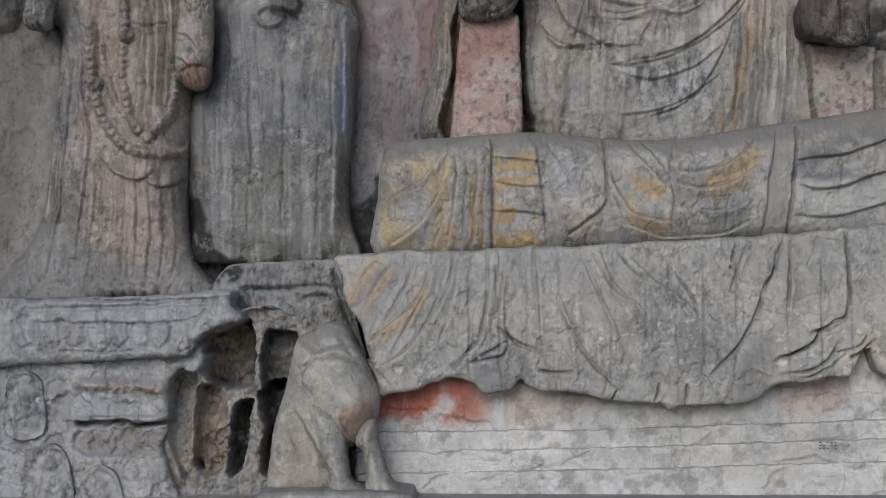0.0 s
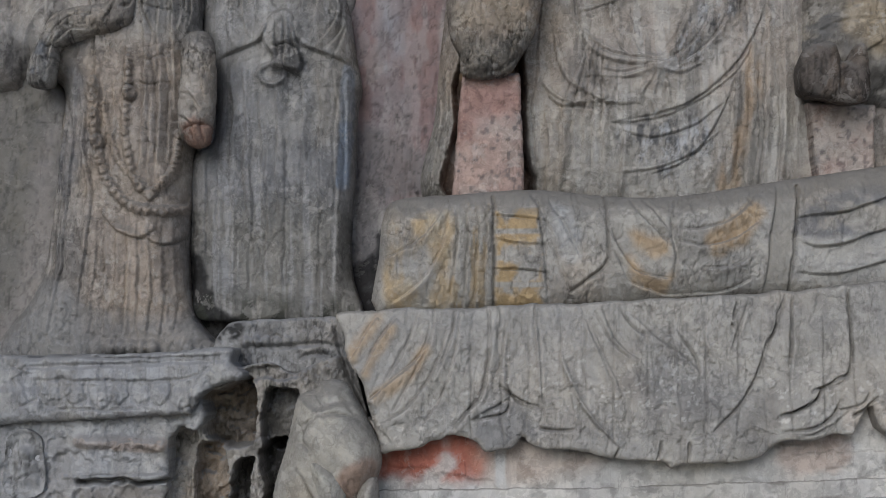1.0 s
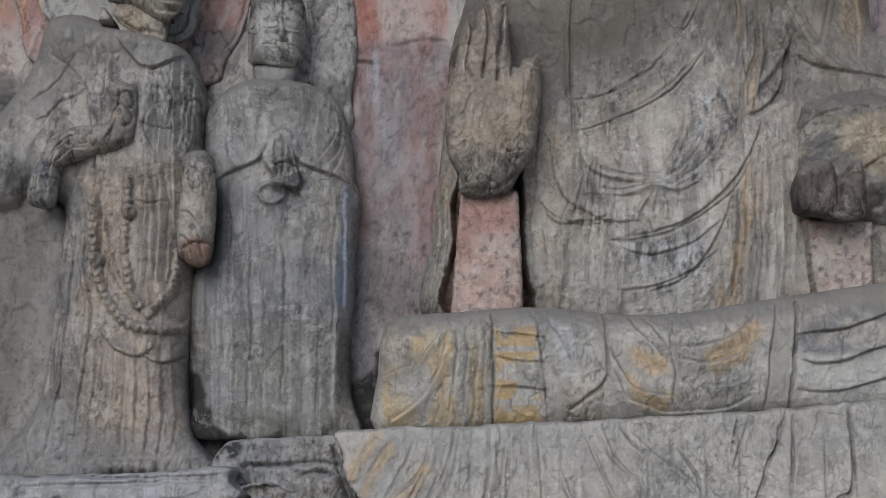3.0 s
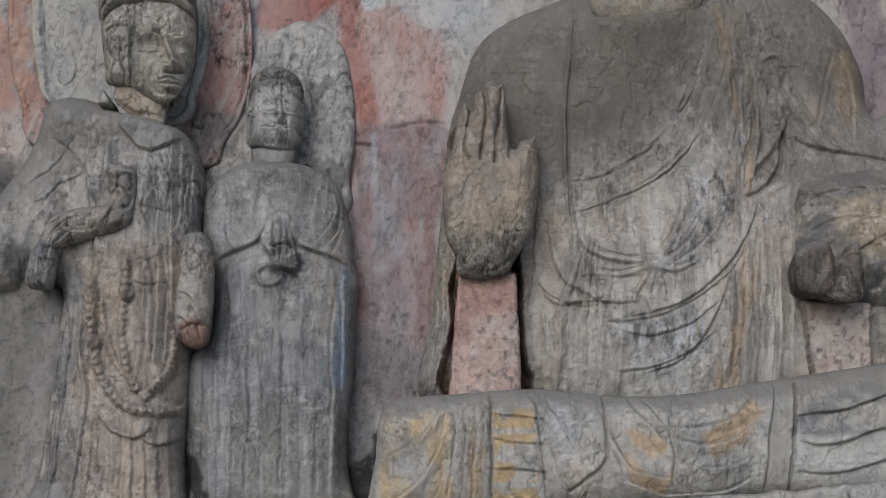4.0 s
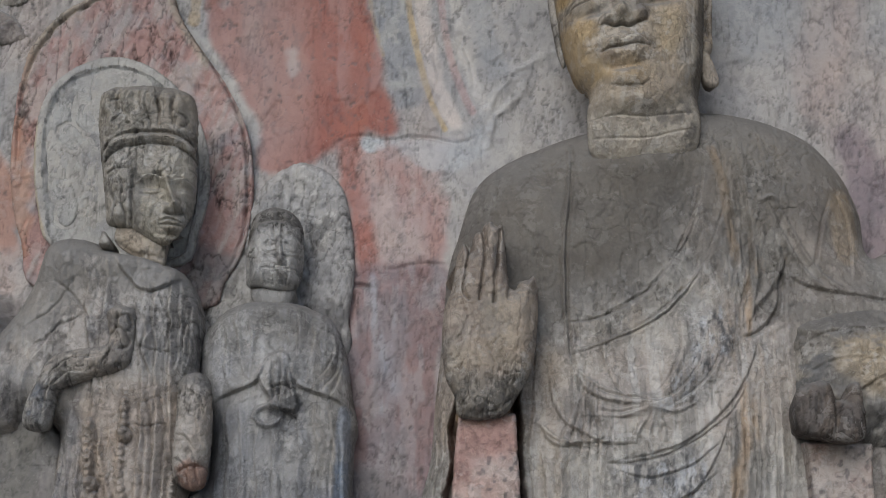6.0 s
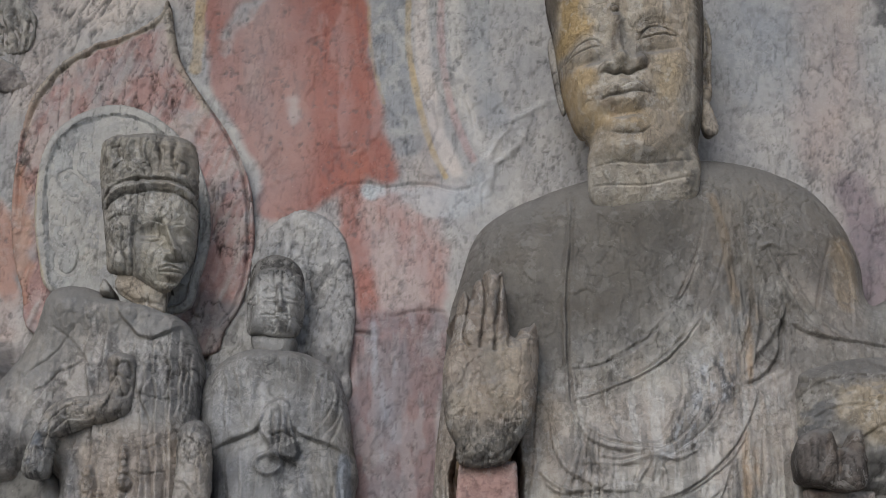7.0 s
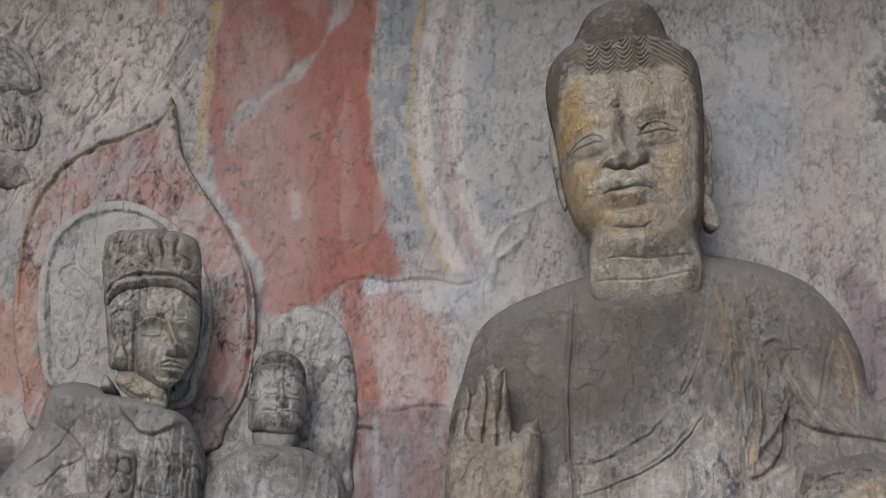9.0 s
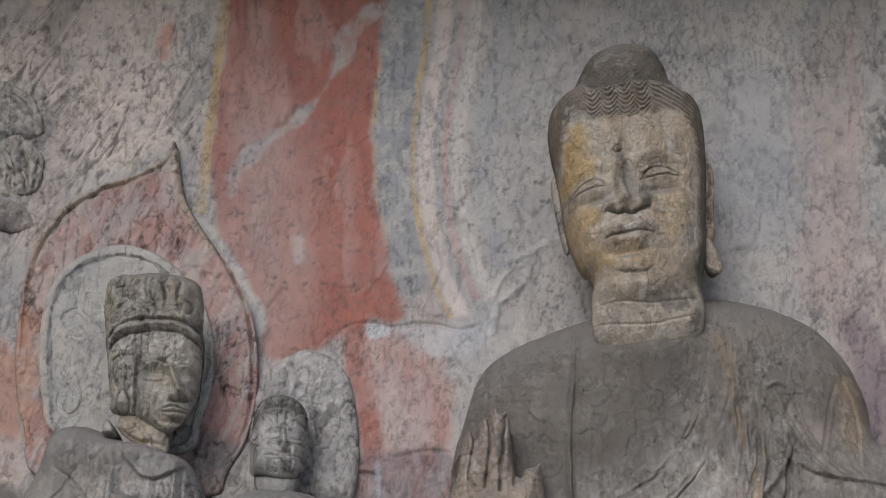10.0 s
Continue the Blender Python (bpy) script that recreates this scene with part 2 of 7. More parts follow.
    col = mix(op("MULTIPLY", ramp(runs, 0.55, 0.75), streak), col, mix(1.0, col, (0.45, 0.44, 0.44), "MULTIPLY"))
    col = mix(op("MULTIPLY", op("MULTIPLY", pit, bare), pits), col, (0.07, 0.07, 0.07))
    col = mix(op("MULTIPLY", ramp(noise_node(33, 3, 0.5), 0.7, 0.76), pits * 0.8), col, (0.55, 0.53, 0.5))
    col = mix(op("MULTIPLY", cracks, crack), col, (0.05, 0.048, 0.045))
    sep = N("ShaderNodeSeparateXYZ")
    K(geo.outputs["Normal"], sep.inputs[0])
    ledge = op("MULTIPLY", ramp(op("ADD", sep.outputs[2], op("MULTIPLY", op("SUBTRACT", mid, 0.5), 0.5)), 0.25, 0.75), dust)
    col = mix(ledge, col, dust_colour)
    K(col, bsdf.inputs["Base Color"])
    bsdf.inputs["Roughness"].default_value = roughness
    bsdf.inputs["Specular IOR Level"].default_value = 0.25
    height = op("ADD", op("MULTIPLY", mid, 0.6), op("MULTIPLY", fine, 0.3))
    height = op("SUBTRACT", height, op("MULTIPLY", cracks, 0.35))
    height = op("SUBTRACT", height, op("MULTIPLY", pit, 0.15))
    height = op("ADD", height, op("MULTIPLY", chip, 0.12))
    height = op("ADD", height, op("MULTIPLY", flake, 0.2))
    height = op("SUBTRACT", height, op("MULTIPLY", veins, 0.22))
    height = op("SUBTRACT", height, op("MULTIPLY", scratch, 0.10))
    bump = N("ShaderNodeBump")
    bump.inputs["Strength"].default_value, bump.inputs["Distance"].default_value = relief, 0.07
    K(op("MULTIPLY", height, op("ADD", op("MULTIPLY", bare, 0.75), 0.25)), bump.inputs["Height"])
    K(bump.outputs[0], bsdf.inputs["Normal"])
    return m


STATUE = stone("statue_stone", grain=0.13, crack=0.12, relief=0.6, streak=0.22, dust=0.6, dust_colour=(0.2, 0.193, 0.183))
WALL = stone("painted_wall_stone", grain=0.07, crack=0.1, relief=0.4, streak=0.15, dust=0.3, dust_colour=(0.2, 0.195, 0.185))
PLINTH = stone("plinth_stone", grain=0.10, crack=0.1, relief=0.4, streak=0.25, dust=0.5)
ROUGH = stone("eroded_stone", grain=0.10, crack=0.06, relief=0.6, pits=0.4, streak=0.25, dust=0.7, dust_colour=(0.26, 0.265, 0.275))


# ---- the cave ----
def thick_slab(name, lo, hi, material, label, category, colour=(0.27, 0.26, 0.25)):
    """A plain closing wall, floor or vault with thickness."""
    bm = bmesh.new()
    bmesh.ops.create_cube(bm, size=1.0)
    for v in bm.verts:
        v.co = Vector([lo[i] + (v.co[i] + 0.5) * (hi[i] - lo[i]) for i in range(3)])
    me = bpy.data.meshes.new(name)
    bm.to_mesh(me)
    bm.free()
    at = me.attributes.new("tint", "FLOAT_COLOR", "POINT")
    for d in at.data:
        d.color = (*colour, 1)
    me.materials.append(material)
    return tagged(new(name, me), label, category, kind="structure")


def turned(r, degrees):
    c, s = math.cos(radians(degrees)), math.sin(radians(degrees))
    return r.X * c + r.Z * s, -r.X * s + r.Z * c


def back_wall():
    r = Relief([(-4.95, -0.2), (4.95, -0.2), (4.95, 11.0), (-4.95, 11.0)], 14.8, (0.395, 0.382, 0.375), edge=0.01, depth=0.0, back=15.5, step=0.0145, smooth_outline=False)
    X, Z = r.X, r.Z
    r.Y -= 0.06 * np.clip(np.abs(X - 0.2) - 3.8, 0, 9) ** 2 + 0.05 * np.clip(Z - 9.2, 0, 9) ** 2
    r.rough(1.8, 0.05, 3)
    r.rough(0.3, 0.012, 5)
    r.rough(0.5, 0.010, 8, ridged=True)
    # rock left standing forward beside and between the standing statues
    r.Y -= 0.62 * r.area([(-4.208, 4.826), (-3.808, 4.826), (-3.575, 4.215), (-3.317, 4.014), (-3.145, 3.517), (-3.156, 2.736), (-3.101, 1.6), (-3.337, -0.207), (-4.078, -0.206)], 0.14, 0.05, 18)
    r.Y -= 0.30 * r.area([(-2.26, 4.047), (-1.949, 4.047), (-1.851, 0.67), (-2.289, 0.67), (-2.381, 3.244)], 0.12, 0.05, 19)
    # hewn rock with slanting cuts high on one side
    hewn = r.area([(-6.004, 12.426), (-2.234, 12.411), (-2.267, 9.924), (-2.402, 8.652), (-2.742, 8.715), (-3.276, 8.348), (-3.745, 7.987), (-3.984, 7.572), (-4.294, 7.397), (-5.375, 7.342)], 0.12, 0.1, 21)
    u, v = turned(r, 62)
    cuts = fbm(u, v, 0.45, 23, 5, 3.2, 0.6, 0.45)
    r.Y += hewn * (0.06 * (0.5 - cuts) * 2 + 0.05 * smooth(0.58, 0.66, cuts))
    r.paint(hewn * 0.85, (0.60, 0.53, 0.485))
    r.paint(hewn * smooth(0.6, 0.7, cuts) * 0.5, (0.16, 0.165, 0.165))
    for k in (0.42, 0.5, 0.58):
        seam = hewn * np.exp(-((cuts - k) / 0.009) ** 2) * smooth(0.42, 0.56, fbm(X, Z, 0.5, 58 + int(100 * k), 4))
        r.Y += 0.03 * seam
        r.paint(seam * 0.8, (0.09, 0.088, 0.085))
    r.paint(hewn * r.noise(0.5, 0.52, 0.7, 25) * 0.22, (0.15, 0.15, 0.155))
    # greyer and paler clouds on the plaster
    r.paint(r.noise(1.3, 0.45, 0.7, 12) * 0.35, (0.32, 0.33, 0.345))
    r.paint(r.noise(0.5, 0.5, 0.68, 13, sz=1.8) * 0.55, (0.46, 0.45, 0.435))
    r.paint(r.noise(0.22, 0.5, 0.74, 14, 6, sz=1.6) * 0.24, (0.19, 0.20, 0.225))
    r.paint(r.noise(0.9, 0.55, 0.72, 15, sz=3) * 0.3, (0.40, 0.31, 0.28))
    # red paint of the great aureole
    red = r.area([(-2.294, 12.411), (-0.412, 12.403), (-0.573, 10.314), (-0.668, 9.529), (-0.726, 8.77), (-0.695, 8.157), (-0.589, 7.561), (-0.488, 7.211), (-0.452, 6.81), (-0.752, 6.799), (-1.017, 6.687), (-1.306, 6.519), (-1.651, 6.487), (-1.719, 6.87), (-1.899, 7.331), (-2.133, 7.684), (-2.307, 8.102), (-2.293, 9.279), (-2.244, 10.055)], 0.05, 0.09, 22, size=0.4)
    wear = fbm(X, Z, 0.7, 24, 5, 0.8, 2.0)
    tone = fbm(X, Z, 1.2, 27, 4, 0.7, 2.2)
    r.paint(red * np.clip(1.35 - 1.0 * wear, 0, 1), (0.335, 0.19, 0.17))
    r.paint(red * smooth(0.42, 0.66, tone) * 0.8, (0.30, 0.115, 0.092))
    r.paint(red * smooth(0.58, 0.72, fbm(X, Z, 0.35, 29, 5, 0.7, 2.2)) * 0.6, (0.40, 0.26, 0.24))
    for pts in ([(-0.842, 9.021), (-0.832, 8.401), (-0.765, 7.679), (-0.81, 7.096), (-0.779, 6.811)], [(-0.843, 6.987), (-0.754, 6.31), (-0.694, 5.813), (-0.639, 5.542)]):
        r.paint(r.stripe(pts, 0.16, 41, 0.3, 0.2) * 0.7, (0.33, 0.135, 0.105))
    # bare slanting patch across the red
    bare = r.area([(-2.164, 8.344), (-2.008, 8.589), (-1.627, 8.898), (-1.298, 9.212), (-1.137, 9.595), (-1.087, 9.92), (-0.804, 10.248), (-0.629, 10.181), (-0.857, 9.919), (-1.077, 9.466), (-1.295, 9.085), (-1.623, 8.773), (-1.891, 8.466), (-2.097, 8.101)], 0.04, 0.065, 26, size=0.25)
    r.paint(bare * (0.45 + 0.5 * r.noise(0.18, 0.35, 0.6, 66, 5)), (0.37, 0.345, 0.34))
    r.paint(r.area([(-1.475, 7.652), (-1.367, 7.681), (-1.36, 7.446), (-1.44, 7.388)], 0.04, 0.04, 28) * 0.7, (0.42, 0.38, 0.37))
    r.Y += 0.02 * bare
    # ochre outlines
    r.paint(r.stripe([(-2.172, 11.693), (-2.251, 10.187), (-2.313, 9.343), (-2.354, 8.59), (-2.378, 7.982)], 0.066, 43, 0.5, 0.6) * 0.9, (0.45, 0.33, 0.18))
    r.paint(r.stripe([(-0.407, 11.686), (-0.57, 10.049), (-0.667, 9.465), (-0.709, 8.77), (-0.673, 8.157), (-0.546, 7.62)], 0.024, 45, 0.75), (0.48, 0.36, 0.19))
    grey_band = r.area([(-0.586, 10.834), (-0.248, 10.833), (-0.233, 9.778), (-0.31, 9.017), (-0.339, 8.218), (-0.271, 7.681), (-0.172, 7.156), (-0.387, 7.099), (-0.509, 7.447), (-0.613, 7.979), (-0.665, 8.646), (-0.651, 9.395)], 0.04, 0.05, 30)
    r.paint(grey_band * 0.7, (0.25, 0.265, 0.29))
    r.paint(grey_band * r.noise(0.12, 0.5, 0.62, 30, 5) * 0.6, (0.43, 0.425, 0.41))
    r.paint(r.stripe([(-0.12, 11.795), (-0.176, 10.037), (-0.255, 9.394), (-0.309, 8.83), (-0.317, 8.279), (-0.238, 7.74), (-0.107, 7.213), (0.043, 6.869)], 0.04, 47, 0.5, 0.5) * 0.9, (0.47, 0.36, 0.21))
    r.paint(r.stripe([(0.059, 11.794), (-0.004, 10.037), (-0.107, 9.394), (-0.175, 8.829), (-0.185, 8.278), (-0.118, 7.739), (0.012, 7.213), (0.14, 6.925)], 0.10, 49, 0.3, 0.4) * 0.9, (0.56, 0.505, 0.475))
    r.paint(r.stripe([(0.285, 11.794), (0.191, 10.037), (0.073, 9.267), (0.004, 8.705), (0.014, 8.097), (0.121, 7.504), (0.302, 7.039)], 0.05, 50, 0.35, 0.4) * 0.8, (0.44, 0.33, 0.32))
    r.paint(r.stripe([(0.404, 11.793), (0.317, 10.036), (0.198, 9.266), (0.127, 8.705), (0.146, 8.096), (0.263, 7.503), (0.421, 7.097)], 0.08, 51, 0.3, 0.4) * 0.8, (0.54, 0.515, 0.49))
    r.paint(r.stripe([(0.701, 11.792), (0.604, 10.035), (0.469, 9.266), (0.371, 8.581), (0.409, 7.916), (0.545, 7.444)], 0.16, 52, 0.4, 0.3) * 0.5, (0.30, 0.32, 0.345))
    for pts, c in (([(0.37, 11.683), (0.224, 9.785), (0.144, 8.892), (0.157, 8.154), (0.273, 7.558)], (0.46, 0.445, 0.43)), ([(0.699, 11.681), (0.524, 9.914), (0.397, 8.891), (0.401, 8.214)], (0.33, 0.34, 0.35)), ([(4.253, 11.667), (4.134, 9.901), (4.048, 8.754), (3.825, 7.665), (3.502, 7.083)], (0.43, 0.37, 0.35)), ([(3.835, 11.669), (3.743, 9.902), (3.645, 8.755), (3.453, 7.784)], (0.34, 0.35, 0.365))):
        r.paint(r.stripe(pts, 0.12, 59, 0.5, 0.2) * 0.55, c)
    # broken rim of plaster and the bluish white below it
    r.paint(r.area([(-0.725, 6.799), (-0.43, 6.753), (0.052, 6.808), (0.319, 6.751), (0.051, 6.639), (-0.005, 5.543), (-0.732, 5.491), (-0.795, 6.196), (-1.016, 6.642)], 0.06, 0.08, 31, size=0.3) * 0.8, (0.43, 0.34, 0.325))
    r.paint(r.area([(-0.741, 6.799), (-0.537, 6.781), (-0.536, 6.64), (-0.696, 6.641)], 0.03, 0.04, 32) * 0.9, (0.50, 0.54, 0.57))
    r.paint(r.area([(-0.484, 6.781), (0.212, 6.779), (0.374, 6.864), (0.371, 6.638), (0.05, 6.415), (-0.269, 6.527)], 0.05, 0.07, 33, size=0.2) * 0.7, (0.46, 0.475, 0.49))
    r.groove([(-1.017, 6.698), (-0.806, 6.811), (-0.484, 6.764), (-0.163, 6.797), (0.158, 6.723), (0.319, 6.779)], 0.02, 0.03)
    for pts in ([(0.365, 6.925), (0.52, 7.212), (0.74, 7.443), (0.933, 7.589), (1.236, 7.677)], [(0.416, 6.641), (0.461, 6.868), (0.626, 7.096), (0.792, 7.327)]):
        r.groove(pts, 0.04, -0.03, wobble=0.05)
        r.paint(r.stripe(pts, 0.06, 61, 0.5, 0.4) * 0.5, (0.52, 0.52, 0.52))
    r.groove([(1.445, 9.911), (2.061, 9.584), (2.303, 9.842), (2.498, 10.236)], 0.012, 0.025)
    r.groove([(0.166, 7.854), (0.273, 7.558), (0.325, 7.324)], 0.01, 0.03)
    # red runs and rose ground between the statues
    r.paint(r.stripe([(-0.841, 6.816), (-0.861, 6.422), (-0.75, 6.033), (-0.693, 5.704), (-0.664, 5.488)], 0.14, 51, 0.4, 0.3) * 0.9, (0.33, 0.14, 0.115))
    r.paint(r.area([(-0.756, 6.478), (-0.117, 6.533), (-0.011, 6.142), (-0.064, 5.487), (-0.43, 5.541), (-0.69, 5.434)], 0.12, 0.2, 34, size=0.35) * r.noise(0.35, 0.35, 0.65, 57, 6, sx=0.6, sz=2.5) * 0.65, (0.37, 0.20, 0.18))
    rose = r.area([(-0.84, 5.475), (-0.736, 5.583), (0.048, 5.529), (0.048, 5.046), (-0.056, 4.517), (-0.055, 3.892), (-0.156, 3.075), (-0.711, 3.025), (-0.822, 3.892), (-0.882, 4.675)], 0.06, 0.08, 35)
    r.paint(rose * 0.85, (0.245, 0.16, 0.16))
    r.paint(rose * r.noise(0.4, 0.45, 0.65, 36, 6, sx=0.6, sz=2.2) * 0.75, (0.245, 0.225, 0.24))
    r.paint(rose * r.noise(0.14, 0.5, 0.66, 67, 5, sx=0.6, sz=2.0) * 0.5, (0.34, 0.32, 0.33))
    r.paint(r.area([(-0.683, 5.475), (-0.422, 5.475), (-0.47, 4.834), (-0.415, 4.308), (-0.517, 4.099), (-0.624, 4.622)], 0.06, 0.08, 37, size=0.2) * r.noise(0.2, 0.35, 0.6, 68, 5, sx=0.6, sz=2.0) * 0.8, (0.34, 0.35, 0.385))
    r.groove([(-0.812, 5.341), (-0.734, 5.357), (-0.63, 5.325)], 0.02, 0.06)
    r.groove([(-0.474, 5.502), (-0.213, 5.556), (0.048, 5.529)], 0.02, 0.03)
    r.groove([(-0.775, 5.314), (-0.835, 5.046), (-0.874, 4.834)], 0.02, 0.05)
    low = r.area([(-0.818, 3.606), (-0.333, 3.504), (-0.128, 3.094), (-0.534, 2.889), (-0.528, 1.878), (-0.931, 1.878), (-0.887, 2.685)], 0.1, 0.1, 38)
    r.paint(low * 0.8, (0.185, 0.175, 0.18))
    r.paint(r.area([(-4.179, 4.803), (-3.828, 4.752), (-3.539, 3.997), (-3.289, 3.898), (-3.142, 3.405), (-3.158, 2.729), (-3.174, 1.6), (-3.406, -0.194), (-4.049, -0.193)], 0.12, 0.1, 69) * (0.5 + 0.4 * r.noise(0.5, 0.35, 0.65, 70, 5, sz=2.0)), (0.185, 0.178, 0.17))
    # damp black growth near the feet, with the shade of the recesses painted in
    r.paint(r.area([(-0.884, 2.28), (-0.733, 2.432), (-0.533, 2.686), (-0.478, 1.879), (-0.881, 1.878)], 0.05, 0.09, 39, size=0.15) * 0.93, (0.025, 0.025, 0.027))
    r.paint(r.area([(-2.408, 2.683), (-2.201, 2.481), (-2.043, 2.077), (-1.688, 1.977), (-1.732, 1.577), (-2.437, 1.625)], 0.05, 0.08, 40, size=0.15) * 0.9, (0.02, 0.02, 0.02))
    # darker grey wall beside the crowned statue
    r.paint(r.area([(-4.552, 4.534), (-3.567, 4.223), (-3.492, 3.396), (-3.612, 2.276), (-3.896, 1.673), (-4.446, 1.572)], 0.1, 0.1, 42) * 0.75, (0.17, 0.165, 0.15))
    # shade of the gap between the two statues, painted on the wall
    r.paint(r.area([(-2.273, 3.604), (-2.306, 2.683), (-2.408, 2.683), (-2.373, 3.501)], 0.05, 0.05, 44) * 0.9, (0.05, 0.05, 0.055))
    # the far side: blue, rose and dark stains
    r.paint(r.area([(3.804, 6.854), (4.114, 6.739), (4.407, 5.53), (4.32, 4.746), (3.99, 5.005), (3.857, 5.746), (3.762, 6.404)], 0.1, 0.12, 46, size=0.3) * 0.7, (0.21, 0.165, 0.19))
    r.paint(r.area([(4.264, 9.066), (4.581, 9.128), (4.502, 8.383), (4.219, 8.445), (4.289, 8.753)], 0.08, 0.12, 48, size=0.2) * r.noise(0.1, 0.4, 0.55, 48, 5) * 0.75, (0.09, 0.09, 0.095))
    r.paint(r.area([(2.864, 9.645), (3.58, 9.322), (3.543, 8.204), (3.052, 7.549), (2.741, 7.787), (2.689, 8.697)], 0.2, 0.2, 50) * 0.35, (0.30, 0.33, 0.37))
    r.paint(r.area([(3.743, 9.902), (4.034, 9.32), (3.836, 7.197), (3.502, 7.083), (3.503, 8.386)], 0.15, 0.2, 52) * 0.45, (0.40, 0.33, 0.31))
    # orange run beside the first halo
    r.paint(r.area([(-4.386, 6.596), (-4.057, 6.483), (-3.892, 5.71), (-4.015, 5.279), (-4.379, 5.279)], 0.06, 0.12, 53, size=0.2) * 0.6, (0.44, 0.20, 0.13))
    r.paint(r.area([(-4.312, 5.71), (-3.832, 5.601), (-3.755, 5.278), (-3.99, 4.96), (-4.343, 4.855)], 0.05, 0.12, 54, size=0.2) * 0.7, (0.48, 0.44, 0.42))
    r.paint(r.noise(0.06, 0.56, 0.74, 55, 5, sz=1.8) * 0.28, (0.12, 0.12, 0.13))
    r.paint(r.area([(-2.921, 9.805), (-2.84, 10.065), (-2.732, 9.999), (-2.837, 9.643)], 0.04, 0.05, 65, size=0.1) * 0.6, (0.45, 0.20, 0.15))
    r.W = 0.7 * (1 - 0.6 * red) + 0.3 * hewn
    spots = r.noise(0.05, 0.70, 0.75, 58, 4, sz=1.3) * r.noise(0.9, 0.4, 0.6, 59, 4)
    r.Y += 0.012 * spots
    r.paint(spots * 0.5, (0.12, 0.12, 0.125))
    r.worn(56, 0.5, 0.015)
    return r


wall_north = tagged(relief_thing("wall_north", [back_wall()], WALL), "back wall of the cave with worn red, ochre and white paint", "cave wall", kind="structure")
for lo, hi in (((-7.9, 14.4, -0.2), (-4.94, 15.5, 11.6)), ((4.94, 14.4, -0.2), (7.9, 15.5, 11.6)), ((-4.94, 14.4, 10.98), (4.94, 15.5, 11.6))):
    thick_slab("wall_north", lo, hi, ROUGH, "plain hewn back wall of the cave", "cave wall")
thick_slab("wall_west", (-7.9, 9.0, -0.2), (-7.2, 14.4, 11.6), ROUGH, "plain hewn side wall of the cave", "cave wall")
thick_slab("wall_east", (7.2, 9.0, -0.2), (7.9, 14.4, 11.6), ROUGH, "plain hewn side wall of the cave", "cave wall")
# vault out of view, reaching forward just enough to dim the upper wall
thick_slab("ceiling", (-7.9, 10.5, 11.6), (7.9, 15.5, 12.4), ROUGH, "plain hewn vault of the cave", "ceiling")
thick_slab("floor", (-60, -60, -0.5), (60, 15.5, 0.0), PLINTH, "pale grey stone floor", "floor", (0.46, 0.45, 0.43))

# ---- the seated statue ----
ROBE = (0.325, 0.31, 0.285)
FILM = (0.118, 0.107, 0.094)


def weather(r, seed, soot_shade=0.35, pale=0.5, warm=0.4, cracks=0.6):
    """Patches of lighter bare stone, warm stone and black crust."""
    r.paint(r.noise(0.4, 0.5, 0.6, seed, 7, sz=1.8) * pale, (0.42, 0.41, 0.39))
    r.paint(r.noise(0.6, 0.5, 0.7, seed + 1, sz=1.5) * warm, (0.36, 0.29, 0.225))
    r.paint(r.noise(0.16, 0.55, 0.66, seed + 2, 7, sz=1.8) * soot_shade, (0.09, 0.09, 0.095))
    r.paint(r.noise(0.05, 0.55, 0.75, seed + 3, 4, sz=2.0) * soot_shade * 0.8, (0.13, 0.125, 0.12))
    flecks = r.noise(0.045, 0.64, 0.72, seed + 6, 3, sz=1.5) * r.noise(0.5, 0.45, 0.62, seed + 7, 4) * r.W
    r.paint(flecks * 0.7 * pale, (0.62, 0.61, 0.59))
    r.worn(seed + 4, cracks)


